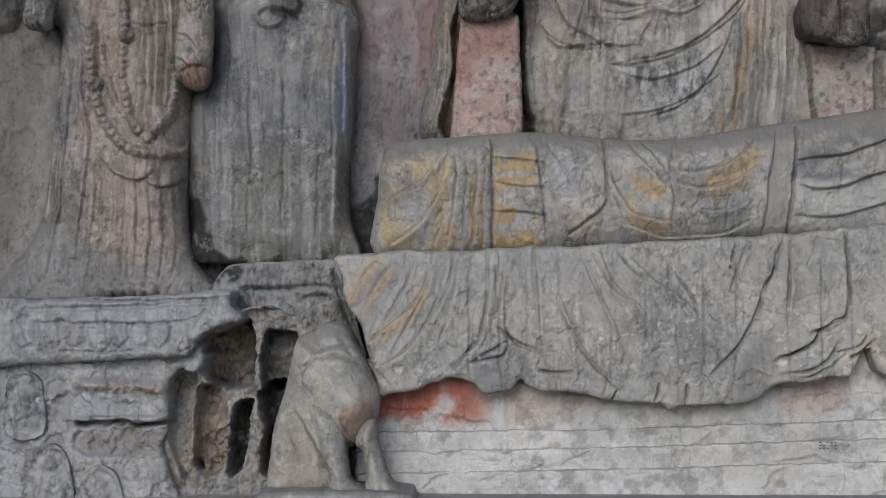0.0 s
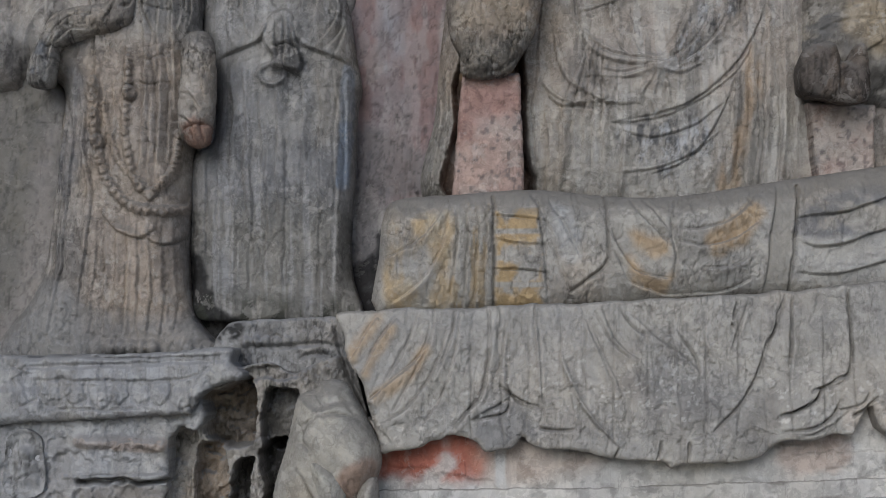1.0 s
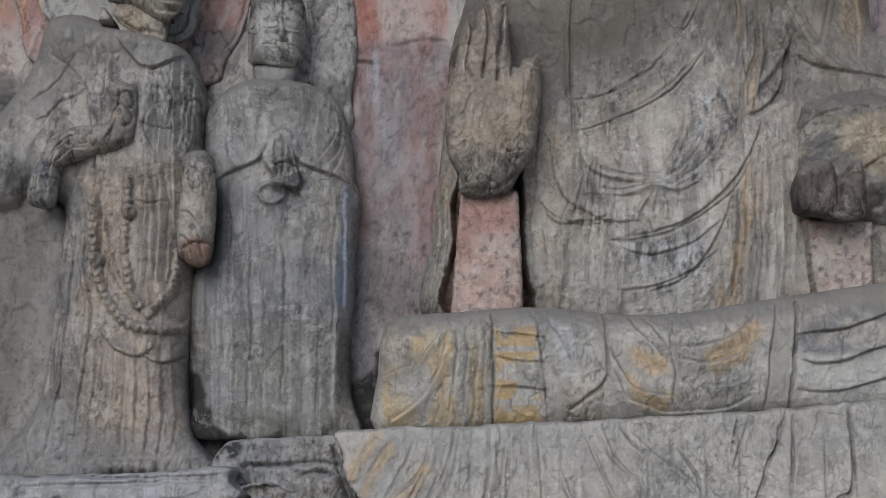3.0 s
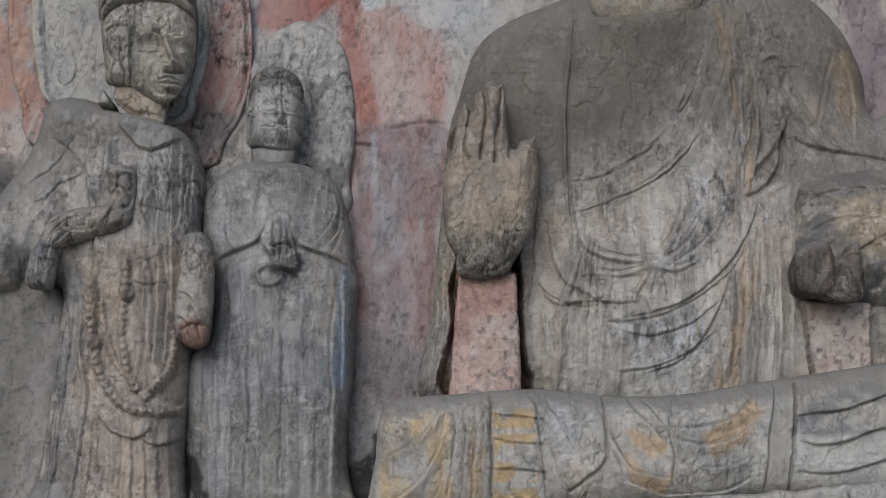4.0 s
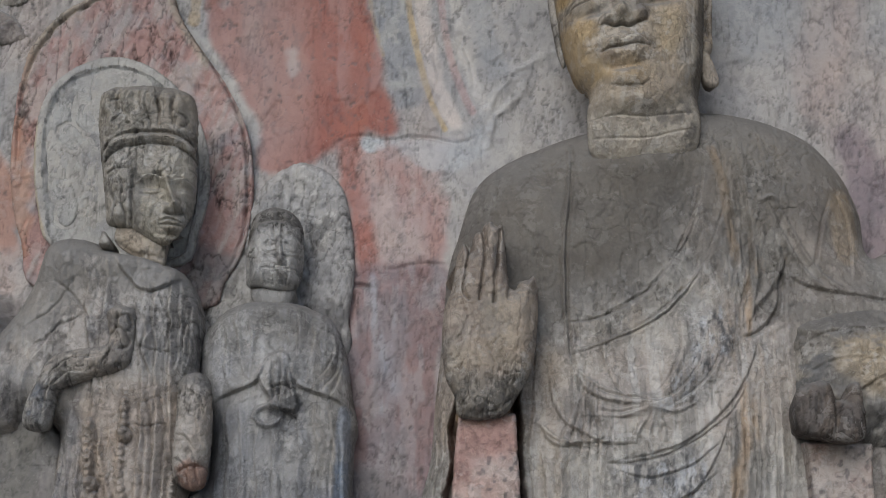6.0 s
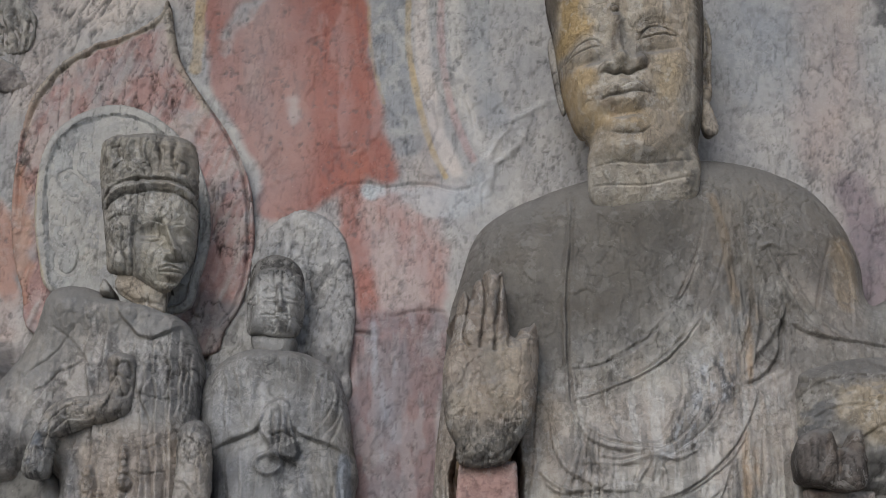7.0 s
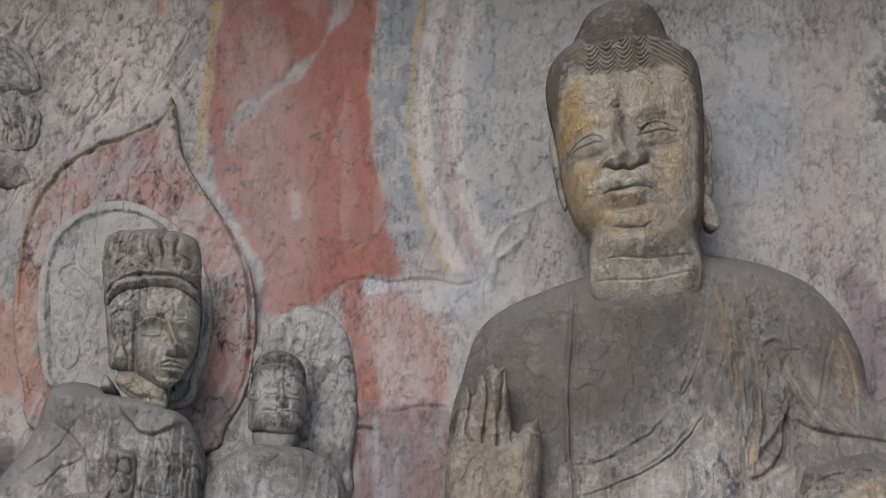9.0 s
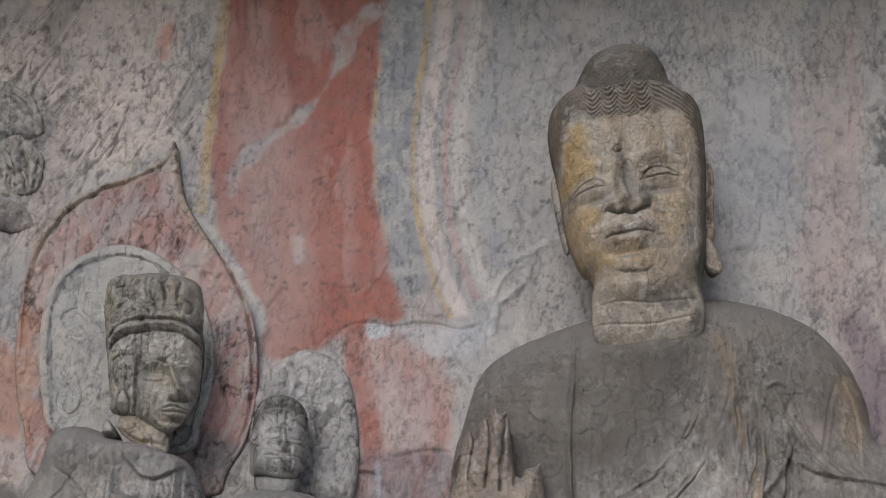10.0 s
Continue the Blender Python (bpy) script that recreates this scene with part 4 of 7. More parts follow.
def hem():
    """The cloth that hangs over the plinth, with its broken lower edge."""
    r = Relief([(-0.837, 1.925), (-0.523, 1.952), (0.964, 2.015), (2.74, 2.123), (4.339, 2.173), (4.331, 1.029), (3.481, 0.973), (3.336, 1.238), (3.224, 1.114), (3.179, 0.99), (3.024, 0.989), (2.869, 0.953), (2.648, 0.97), (2.537, 0.917), (2.471, 0.846), (2.338, 0.793), (2.116, 0.783), (1.828, 0.773), (1.762, 0.729), (1.674, 0.791), (1.342, 0.79), (1.231, 0.833), (1.01, 0.877), (0.7, 0.893), (0.611, 0.964), (0.523, 0.893), (0.323, 0.848), (0.257, 0.927), (0.08, 0.98), (-0.053, 0.935), (-0.186, 0.882), (-0.407, 0.859), (-0.487, 0.863), (-0.563, 1.102), (-0.631, 1.367), (-0.756, 1.588), (-0.788, 1.765)], 12.92, (0.40, 0.387, 0.365), edge=0.045, depth=0.04, back=13.45, n=3, ragged=0.03, seed=5, step=0.0095)
    G, F, B = r.groove, r.fold, r.bump
    X, Z = r.X, r.Z
    r.Y -= 0.10 * smooth(2.0, 0.9, Z)
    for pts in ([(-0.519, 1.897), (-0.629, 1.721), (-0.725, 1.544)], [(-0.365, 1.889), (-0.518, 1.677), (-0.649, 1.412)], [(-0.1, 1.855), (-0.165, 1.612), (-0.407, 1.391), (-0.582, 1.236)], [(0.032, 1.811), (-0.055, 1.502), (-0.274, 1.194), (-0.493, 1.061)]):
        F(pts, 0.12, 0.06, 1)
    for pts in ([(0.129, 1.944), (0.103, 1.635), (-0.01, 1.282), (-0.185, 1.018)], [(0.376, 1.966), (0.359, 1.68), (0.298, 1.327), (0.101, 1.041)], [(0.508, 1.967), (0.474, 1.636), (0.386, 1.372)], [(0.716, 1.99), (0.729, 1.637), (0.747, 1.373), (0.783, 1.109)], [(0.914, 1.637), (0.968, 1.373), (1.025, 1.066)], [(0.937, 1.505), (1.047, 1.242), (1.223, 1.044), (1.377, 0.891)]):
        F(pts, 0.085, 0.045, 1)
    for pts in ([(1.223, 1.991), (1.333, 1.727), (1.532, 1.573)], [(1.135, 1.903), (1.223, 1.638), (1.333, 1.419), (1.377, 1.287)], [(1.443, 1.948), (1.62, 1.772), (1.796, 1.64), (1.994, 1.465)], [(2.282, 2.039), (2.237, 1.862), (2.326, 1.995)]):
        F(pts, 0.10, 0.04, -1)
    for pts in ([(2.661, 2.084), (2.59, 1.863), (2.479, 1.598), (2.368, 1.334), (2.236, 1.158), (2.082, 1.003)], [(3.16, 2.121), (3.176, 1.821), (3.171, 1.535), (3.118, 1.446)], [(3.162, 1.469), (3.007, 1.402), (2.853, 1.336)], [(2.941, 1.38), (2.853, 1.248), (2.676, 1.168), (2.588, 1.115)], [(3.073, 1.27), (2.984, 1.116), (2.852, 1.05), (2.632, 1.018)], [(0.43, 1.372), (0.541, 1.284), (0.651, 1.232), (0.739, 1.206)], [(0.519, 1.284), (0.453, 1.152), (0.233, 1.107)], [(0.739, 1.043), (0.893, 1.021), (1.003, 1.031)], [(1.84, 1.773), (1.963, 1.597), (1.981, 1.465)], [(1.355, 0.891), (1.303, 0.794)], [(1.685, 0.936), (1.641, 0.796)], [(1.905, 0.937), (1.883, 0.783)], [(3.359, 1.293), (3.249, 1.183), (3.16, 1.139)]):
        G(pts, 0.009, 0.06, dirt_shade=0.4)
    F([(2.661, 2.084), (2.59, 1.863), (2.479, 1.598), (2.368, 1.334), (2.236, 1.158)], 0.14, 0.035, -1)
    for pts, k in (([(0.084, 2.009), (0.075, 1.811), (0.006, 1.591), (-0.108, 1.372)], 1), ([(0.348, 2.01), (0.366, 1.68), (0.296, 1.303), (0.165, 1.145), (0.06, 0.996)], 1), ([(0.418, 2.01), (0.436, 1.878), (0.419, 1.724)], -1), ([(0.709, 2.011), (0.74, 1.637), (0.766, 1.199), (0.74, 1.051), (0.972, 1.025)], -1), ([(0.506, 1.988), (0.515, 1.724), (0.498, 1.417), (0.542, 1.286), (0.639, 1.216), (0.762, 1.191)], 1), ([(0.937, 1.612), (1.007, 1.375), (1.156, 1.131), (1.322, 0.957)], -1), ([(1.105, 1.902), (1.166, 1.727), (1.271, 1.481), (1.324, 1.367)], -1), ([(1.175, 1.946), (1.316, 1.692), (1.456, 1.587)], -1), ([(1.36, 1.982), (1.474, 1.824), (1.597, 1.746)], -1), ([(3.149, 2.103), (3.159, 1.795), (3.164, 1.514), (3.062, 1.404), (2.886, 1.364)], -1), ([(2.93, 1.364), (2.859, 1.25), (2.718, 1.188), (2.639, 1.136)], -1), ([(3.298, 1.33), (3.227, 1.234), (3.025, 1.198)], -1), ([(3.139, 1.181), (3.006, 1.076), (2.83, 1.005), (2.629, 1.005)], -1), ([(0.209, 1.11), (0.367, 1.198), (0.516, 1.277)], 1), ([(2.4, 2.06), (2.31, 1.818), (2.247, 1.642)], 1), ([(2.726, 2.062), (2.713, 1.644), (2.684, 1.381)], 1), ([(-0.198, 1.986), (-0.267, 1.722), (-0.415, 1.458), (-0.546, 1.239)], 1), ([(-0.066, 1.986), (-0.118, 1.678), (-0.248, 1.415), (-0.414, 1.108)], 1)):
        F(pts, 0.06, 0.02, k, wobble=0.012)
        G(pts, 0.007, 0.022, wobble=0.012, dirt_shade=0.4)
    for i in range(14):
        x = 0.2 + 0.23 * i
        F([(x, 1.95), (x + 0.02 * math.sin(i), 1.5), (x + 0.05 * math.sin(2 * i), 0.75)], 0.09, 0.008 + 0.005 * math.sin(i * 1.7), 1 if i % 3 else -1)
    flakes = fbm(X, Z, 0.25, 101, 5)
    chips = smooth(0.55, 0.6, flakes) * smooth(2.0, 1.2, Z)
    r.Y += 0.018 * chips
    r.rough(0.4, 0.014, 102)
    r.rough(0.07, 0.004, 103)
    r.W *= 0.6
    pitted = r.area([(1.298, 1.639), (1.738, 1.728), (2.266, 1.818), (2.616, 1.556), (2.392, 0.943), (1.821, 0.766), (1.208, 0.852), (1.121, 1.201)], 0.2, 0.2, 114)
    r.Y += pitted * 0.012 * smooth(0.45, 0.6, fbm(X, Z, 0.16, 115, 5))
    r.W = np.maximum(r.W, 0.85 * pitted)
    weather(r, 104, 0.14, 0.3, 0.15, 0.5)
    for pts, w in (([(-0.519, 1.875), (-0.629, 1.721), (-0.716, 1.588)], 0.06), ([(-0.408, 1.809), (-0.518, 1.633), (-0.605, 1.456)], 0.05), ([(-0.143, 1.634), (-0.297, 1.435), (-0.516, 1.281)], 0.06)):
        r.paint(r.stripe(pts, 1.5 * w, 107, 0.45, 0.1) * 0.9, (0.50, 0.34, 0.18))
    rough_zone = r.area([(1.355, 1.639), (1.84, 1.729), (2.236, 1.466), (2.412, 1.114), (2.279, 0.85), (1.619, 0.848), (1.311, 1.199)], 0.15, 0.15, 108)
    r.paint(rough_zone * r.noise(0.12, 0.4, 0.7, 109, 6) * 0.5, (0.22, 0.21, 0.205))
    r.paint(chips * 0.3, (0.40, 0.39, 0.37))
    r.paint(r.area([(0.233, 1.107), (0.519, 1.24), (0.717, 1.065), (0.651, 0.933), (0.299, 0.888)], 0.03, 0.05, 110, size=0.12) * 0.6, (0.20, 0.20, 0.205))
    r.paint(r.area([(2.412, 1.246), (2.597, 1.291), (2.499, 0.895), (2.279, 0.85)], 0.05, 0.06, 111, size=0.15) * 0.5, (0.17, 0.16, 0.15))
    r.paint(r.area([(3.117, 1.16), (3.381, 1.249), (3.424, 1.074), (3.16, 1.007)], 0.02, 0.03, 112) * 0.8, (0.47, 0.43, 0.39))
    r.film(r.area([(-0.585, 1.853), (0.517, 1.945), (1.311, 1.947), (1.311, 1.463), (0.871, 1.285), (0.078, 1.459), (-0.449, 0.929)], 0.2, 0.2, 113) * 0.4, (0.37, 0.36, 0.345))
    broken = smooth(2.1, 1.0, Z) * r.noise(0.5, 0.42, 0.62, 118, 4)
    r.paint(broken * r.noise(0.035, 0.68, 0.73, 116, 3) * 0.7, (0.62, 0.61, 0.59))
    r.paint(broken * r.noise(0.05, 0.66, 0.72, 117, 4) * 0.5, (0.17, 0.165, 0.16))
    lip = smooth(0.05, 0.0, r.S) * smooth(1.9, 1.6, Z)
    r.paint(lip * 0.6, (0.40, 0.37, 0.33))
    return r


def head():
    """Head and neck in one carved form, seen from below: topknot, waved hair, closed eyes, broad jaw running into the neck."""
    r = Relief([(1.354, 6.254), (1.296, 6.616), (1.323, 6.822), (1.206, 6.985), (1.116, 7.261), (1.069, 7.608), (1.021, 7.948), (0.97, 8.236), (0.977, 8.499), (1.067, 8.716), (1.208, 8.835), (1.265, 8.954), (1.379, 9.158), (1.575, 9.248), (1.77, 9.272), (1.971, 9.217), (2.092, 9.048), (2.148, 8.892), (2.281, 8.784), (2.388, 8.607), (2.425, 8.32), (2.413, 7.831), (2.38, 7.352), (2.351, 7.021), (2.307, 6.776), (2.304, 6.549), (2.219, 6.294), (1.782, 6.179)], 13.42, (0.37, 0.315, 0.245), edge=0.34, depth=0.5, back=14.7, step=0.007, power=2.2, taper=0.42)
    r.shallow(6.95, 6.5, 0.3, 13.42)
    G, F, B, X, Z = r.groove, r.fold, r.bump, r.X, r.Z
    r.Y += 0.10 * ((X - 1.66) / 0.65) ** 2
    # neck drawn back under the soft jaw
    neck = r.area([(0.773, 6.831), (1.1, 6.851), (1.264, 6.703), (1.434, 6.634), (1.605, 6.612), (1.877, 6.638), (2.094, 6.743), (2.256, 6.976), (2.567, 7.04), (2.585, 5.792), (0.703, 5.796)], 0.10, 0.02, 119)
    r.Y += 0.10 * neck + 0.34 * np.clip(6.68 - Z, 0, 1)
    for pts in ([(1.298, 6.547), (1.566, 6.562), (1.813, 6.556), (2.223, 6.618)], [(1.293, 6.389), (1.608, 6.378), (1.855, 6.393), (2.215, 6.481)]):
        G(pts, 0.009, 0.014, wobble=0.006, dirt_shade=0.25)
    # topknot set back above the hair
    top = r.area([(0.811, 8.647), (1.213, 8.646), (1.387, 8.599), (1.637, 8.656), (1.897, 8.679), (2.081, 8.644), (2.669, 8.642), (2.719, 9.419), (0.827, 9.424)], 0.03, 0.012, 123)
    r.Y += 0.15 * top
    hair = r.area([(0.821, 9.27), (2.699, 9.265), (2.536, 6.698), (2.241, 6.698), (2.267, 7.339), (2.288, 7.888), (2.263, 8.168), (2.18, 8.326), (2.06, 8.384), (1.875, 8.35), (1.643, 8.311), (1.336, 8.289), (1.168, 8.295), (1.083, 8.171), (1.033, 7.835), (1.011, 7.56), (0.966, 7.18), (0.777, 7.181)], 0.035, 0.02, 124)
    r.Y -= 0.02 * hair
    # combed waves in scallops
    scallop = Z + (0.075 * np.abs(np.cos(np.pi * (X - 1.62 + 0.02 * np.sin(11 * Z)) / 0.15)) - 0.04) * smooth(2.0, 1.85, X) + 0.5 * np.abs(X - 1.86) * smooth(1.85, 2.0, X)
    waves = np.cos(2 * np.pi * scallop / 0.047)
    strong = hair * (1 - 0.75 * top) * smooth(1.08, 1.25, X) * smooth(2.4, 2.25, X) * (0.45 + 0.55 * r.noise(0.2, 0.4, 0.6, 140))
    r.Y -= 0.012 * waves * strong
    # brows, lids and the slits of the eyes
    for pts in ([(1.525, 7.785), (1.425, 7.808), (1.283, 7.786), (1.118, 7.665)], [(1.616, 7.796), (1.752, 7.896), (1.945, 7.928), (2.184, 7.85)]):
        G(pts, 0.05, -0.030)
    for pts, lid, under in (([(1.126, 7.561), (1.198, 7.637), (1.31, 7.686), (1.4, 7.664), (1.438, 7.609)], (1.293, 7.626), [(1.173, 7.479), (1.308, 7.462), (1.434, 7.5)]), ([(1.757, 7.68), (1.822, 7.779), (1.924, 7.812), (2.029, 7.784), (2.127, 7.734)], (1.931, 7.746), [(1.787, 7.564), (1.938, 7.57), (2.111, 7.618)])):
        B(lid[0], lid[1] - 0.01, 0.24, 0.13, -0.05)
        B(lid[0], lid[1] - 0.03, 0.15, 0.085, 0.085, 2.4)
        G(pts, 0.008, 0.03, wobble=0.004, dirt_shade=0.55)
        G([pts[0], (lid[0], lid[1] - 0.035), pts[-1]], 0.008, 0.03, wobble=0.004, dirt_shade=0.55)
        G(under, 0.03, 0.028)
    # nose with wings and nostrils
    G([(1.563, 7.857), (1.561, 7.664), (1.58, 7.51)], 0.055, -0.08, taper=False, wobble=0)
    B(1.589, 7.454, 0.085, 0.06, 0.11)
    B(1.465, 7.414, 0.05, 0.042, 0.075)
    B(1.762, 7.462, 0.05, 0.046, 0.075)
    G([(1.398, 7.349), (1.448, 7.37), (1.527, 7.343), (1.588, 7.364), (1.657, 7.348), (1.728, 7.386), (1.809, 7.396)], 0.014, 0.075, wobble=0.006, dirt_shade=0.6)
    G([(1.809, 7.396), (1.827, 7.462), (1.795, 7.527)], 0.012, 0.035, dirt_shade=0.35)
    G([(1.393, 7.354), (1.4, 7.408), (1.441, 7.446)], 0.012, 0.03, dirt_shade=0.3)
    B(1.597, 7.309, 0.03, 0.03, -0.025)
    # mouth and chin
    B(1.609, 7.143, 0.24, 0.13, 0.06)
    F([(1.43, 7.128), (1.512, 7.213), (1.586, 7.197), (1.652, 7.235), (1.751, 7.213), (1.838, 7.164)], 0.055, 0.022, -1, wobble=0.008)
    B(1.526, 7.197, 0.06, 0.03, 0.035)
    B(1.711, 7.218, 0.07, 0.03, 0.035)
    G([(1.399, 7.096), (1.479, 7.128), (1.589, 7.138), (1.689, 7.165), (1.837, 7.154)], 0.011, 0.045, wobble=0.006, dirt_shade=0.6)
    B(1.596, 7.068, 0.12, 0.045, 0.05)
    G([(1.424, 6.978), (1.581, 6.957), (1.791, 7.009)], 0.035, 0.032)
    B(1.617, 6.861, 0.16, 0.08, 0.06)
    G([(1.478, 6.812), (1.605, 6.78), (1.733, 6.791), (1.844, 6.843)], 0.010, 0.022, dirt_shade=0.45)
    for x, z in ((1.226, 7.24), (2.035, 7.308)):
        B(x, z, 0.22, 0.26, 0.035)
    G([(1.388, 7.337), (1.324, 7.202), (1.34, 7.079)], 0.03, 0.022)
    G([(1.839, 7.379), (1.913, 7.254), (1.896, 7.12)], 0.03, 0.022)
    d = np.hypot(X - URNA[0], Z - URNA[1])
    r.Y += 0.022 * np.exp(-((d - 0.036) / 0.010) ** 2) - 0.02 * np.exp(-(d / 0.024) ** 2)
    r.C *= (1 - 0.55 * np.exp(-((d - 0.036) / 0.010) ** 2))[..., None]
    r.rough(0.3, 0.012, 125)
    r.rough(0.05, 0.005, 126)
    weather(r, 127, 0.2, 0.25, 0.3, 0.3)
    r.paint(r.area([(1.104, 8.222), (1.257, 8.222), (1.319, 7.941), (1.376, 7.858), (1.342, 7.73), (1.19, 7.692), (1.088, 7.665), (1.056, 7.942)], 0.06, 0.09, 130, size=0.22) * 0.75, (0.43, 0.30, 0.13))
    r.paint(r.area([(1.084, 7.501), (1.334, 7.489), (1.388, 7.337), (1.319, 7.068), (1.465, 6.987), (1.509, 6.844), (1.309, 6.75), (1.166, 6.909), (1.096, 7.229)], 0.08, 0.1, 131, size=0.25) * r.noise(0.25, 0.3, 0.6, 141) * 0.7, (0.43, 0.31, 0.16))
    r.paint(r.area([(1.545, 7.014), (1.765, 7.067), (1.806, 6.88), (1.606, 6.812)], 0.06, 0.06, 142) * 0.4, (0.43, 0.30, 0.15))
    r.paint(r.area([(1.894, 7.499), (2.087, 7.542), (2.156, 7.335), (1.969, 7.173)], 0.08, 0.08, 143) * 0.35, (0.42, 0.32, 0.18))
    # soot and painted shade down the bridge, beside the nose and under one eye
    soot_shade = r.area([(1.548, 7.88), (1.588, 7.88), (1.643, 7.747), (1.788, 7.604), (1.833, 7.494), (1.78, 7.418), (1.645, 7.538), (1.567, 7.593), (1.471, 7.441), (1.41, 7.419), (1.281, 7.441), (1.385, 7.539), (1.499, 7.659)], 0.05, 0.04, 133)
    r.paint(soot_shade * 0.72, (0.11, 0.10, 0.095))
    r.paint(r.area([(1.838, 7.593), (2.11, 7.625), (2.117, 7.559), (1.834, 7.505)], 0.03, 0.03, 132) * 0.4, (0.15, 0.14, 0.13))
    r.paint(r.stripe([(1.611, 8.306), (1.621, 8.165), (1.576, 8.052), (1.549, 7.885)], 0.03, 134, 0.8) * 0.85, (0.10, 0.085, 0.07))
    r.paint(r.stripe([(1.399, 7.096), (1.437, 7.053), (1.497, 7.063), (1.513, 6.978)], 0.035, 136, 0.5) * 0.7, (0.22, 0.15, 0.09))
    r.paint(r.noise(0.3, 0.5, 0.62, 144, 6, sx=0.4, sz=2.2) * 0.4 * (1 - hair), (0.44, 0.41, 0.36))
    r.paint(neck * 0.6, (0.44, 0.405, 0.35))
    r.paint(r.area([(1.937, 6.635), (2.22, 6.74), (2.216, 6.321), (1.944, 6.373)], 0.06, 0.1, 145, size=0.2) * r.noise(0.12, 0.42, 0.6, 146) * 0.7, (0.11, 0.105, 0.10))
    r.paint(hair * (1 - smooth(-0.2, 1.0, waves) * strong * 0.45) * 0.82, (0.125, 0.11, 0.093))
    r.paint(top * 0.7, (0.10, 0.09, 0.08))
    ears = []
    for pts, y in (([(0.997, 7.937), (1.05, 7.959), (1.088, 7.788), (1.113, 7.573), (1.138, 7.348), (1.15, 7.226), (1.108, 7.193), (1.065, 7.32), (1.024, 7.545), (0.989, 7.788)], 13.98), ([(2.413, 8.135), (2.472, 8.078), (2.494, 7.906), (2.476, 7.6), (2.473, 7.376), (2.437, 7.287), (2.342, 7.254), (2.371, 7.769)], 13.92), ([(2.356, 7.32), (2.427, 7.298), (2.481, 7.165), (2.514, 7.044), (2.495, 6.978), (2.438, 6.957), (2.369, 7.001), (2.341, 7.143)], 13.9)):
        e = Relief(pts, y, (0.29, 0.25, 0.20), edge=0.06, depth=0.07, back=14.12, step=0.008, taper=0.03)
        e.rough(0.1, 0.015, 135)
        weather(e, 137, 0.3)
        ears.append(e)
    ears[1].groove([(2.449, 8.032), (2.446, 7.798), (2.418, 7.684), (2.424, 7.432)], 0.015, 0.05, dirt_shade=0.5)
    return [r, *ears]


def raised_hand():
    r = Relief([(0.123, 5.175), (0.152, 5.299), (0.2, 5.373), (0.248, 5.313), (0.287, 5.448), (0.345, 5.482), (0.374, 5.547), (0.432, 5.567), (0.479, 5.522), (0.527, 5.532), (0.553, 5.273), (0.579, 5.027), (0.626, 4.968), (0.665, 5.036), (0.751, 5.066), (0.79, 5.095), (0.821, 4.928), (0.812, 4.685), (0.789, 4.443), (0.739, 4.242), (0.629, 4.061), (0.534, 3.919), (0.371, 3.873), (0.147, 3.901), (0.119, 4.062), (0.045, 4.205), (0.012, 4.492), (0.027, 4.783), (0.094, 4.978)], 13.3, (0.29, 0.262, 0.225), edge=0.2, depth=0.22, back=14.4, n=3, step=0.009, taper=0.2)
    G, B = r.groove, r.bump
    for pts in ([(0.369, 5.479), (0.363, 5.184), (0.337, 4.844)], [(0.493, 5.479), (0.471, 5.135), (0.454, 4.819)], [(0.245, 5.306), (0.197, 5.086), (0.187, 4.94), (0.224, 4.868)], [(0.578, 5.037), (0.586, 4.94), (0.562, 4.867)]):
        G(pts, 0.012, 0.07, taper=False, wobble=0.02, dirt_shade=0.3)
    for x, z in ((0.21, 5.2), (0.32, 5.3), (0.43, 5.35), (0.52, 5.25)):
        B(x, z, 0.035, 0.25, 0.035)
    B(0.392, 4.354, 0.22, 0.2, 0.05)
    B(0.675, 4.735, 0.08, 0.2, 0.06)
    B(0.408, 4.639, 0.12, 0.12, -0.03)
    G([(0.127, 3.95), (0.321, 3.913), (0.529, 3.978), (0.647, 4.128)], 0.02, 0.03)
    r.rough(0.14, 0.012, 141, ridged=True)
    r.rough(0.08, 0.012, 140)
    weather(r, 142, 0.3, 0.25, 0.4)
    r.paint(r.area([(0.15, 5.184), (0.377, 5.282), (0.519, 5.233), (0.515, 4.892), (0.28, 4.892), (0.163, 4.989)], 0.04, 0.07, 145, size=0.15) * r.noise(0.1, 0.35, 0.6, 144) * 0.7, (0.085, 0.08, 0.078))
    r.paint(r.area([(0.044, 4.223), (0.554, 4.175), (0.551, 3.894), (0.136, 3.894)], 0.05, 0.06, 146) * r.noise(0.08, 0.42, 0.62, 147) * 0.45, (0.10, 0.10, 0.10))
    r.paint(r.area([(0.091, 4.46), (0.559, 4.555), (0.698, 4.459), (0.556, 4.27), (0.184, 4.27)], 0.08, 0.1, 148) * 0.4, (0.36, 0.31, 0.235))
    r.paint(r.noise(0.4, 0.35, 0.65, 149, 5) * 0.4, (0.36, 0.28, 0.225))
    wrist = Relief([(0.158, 3.985), (0.54, 4.08), (0.561, 3.889), (0.467, 3.832), (0.166, 3.833)], 13.6, (0.16, 0.11, 0.07), edge=0.06, depth=0.05, back=14.4)
    return [r, wrist]


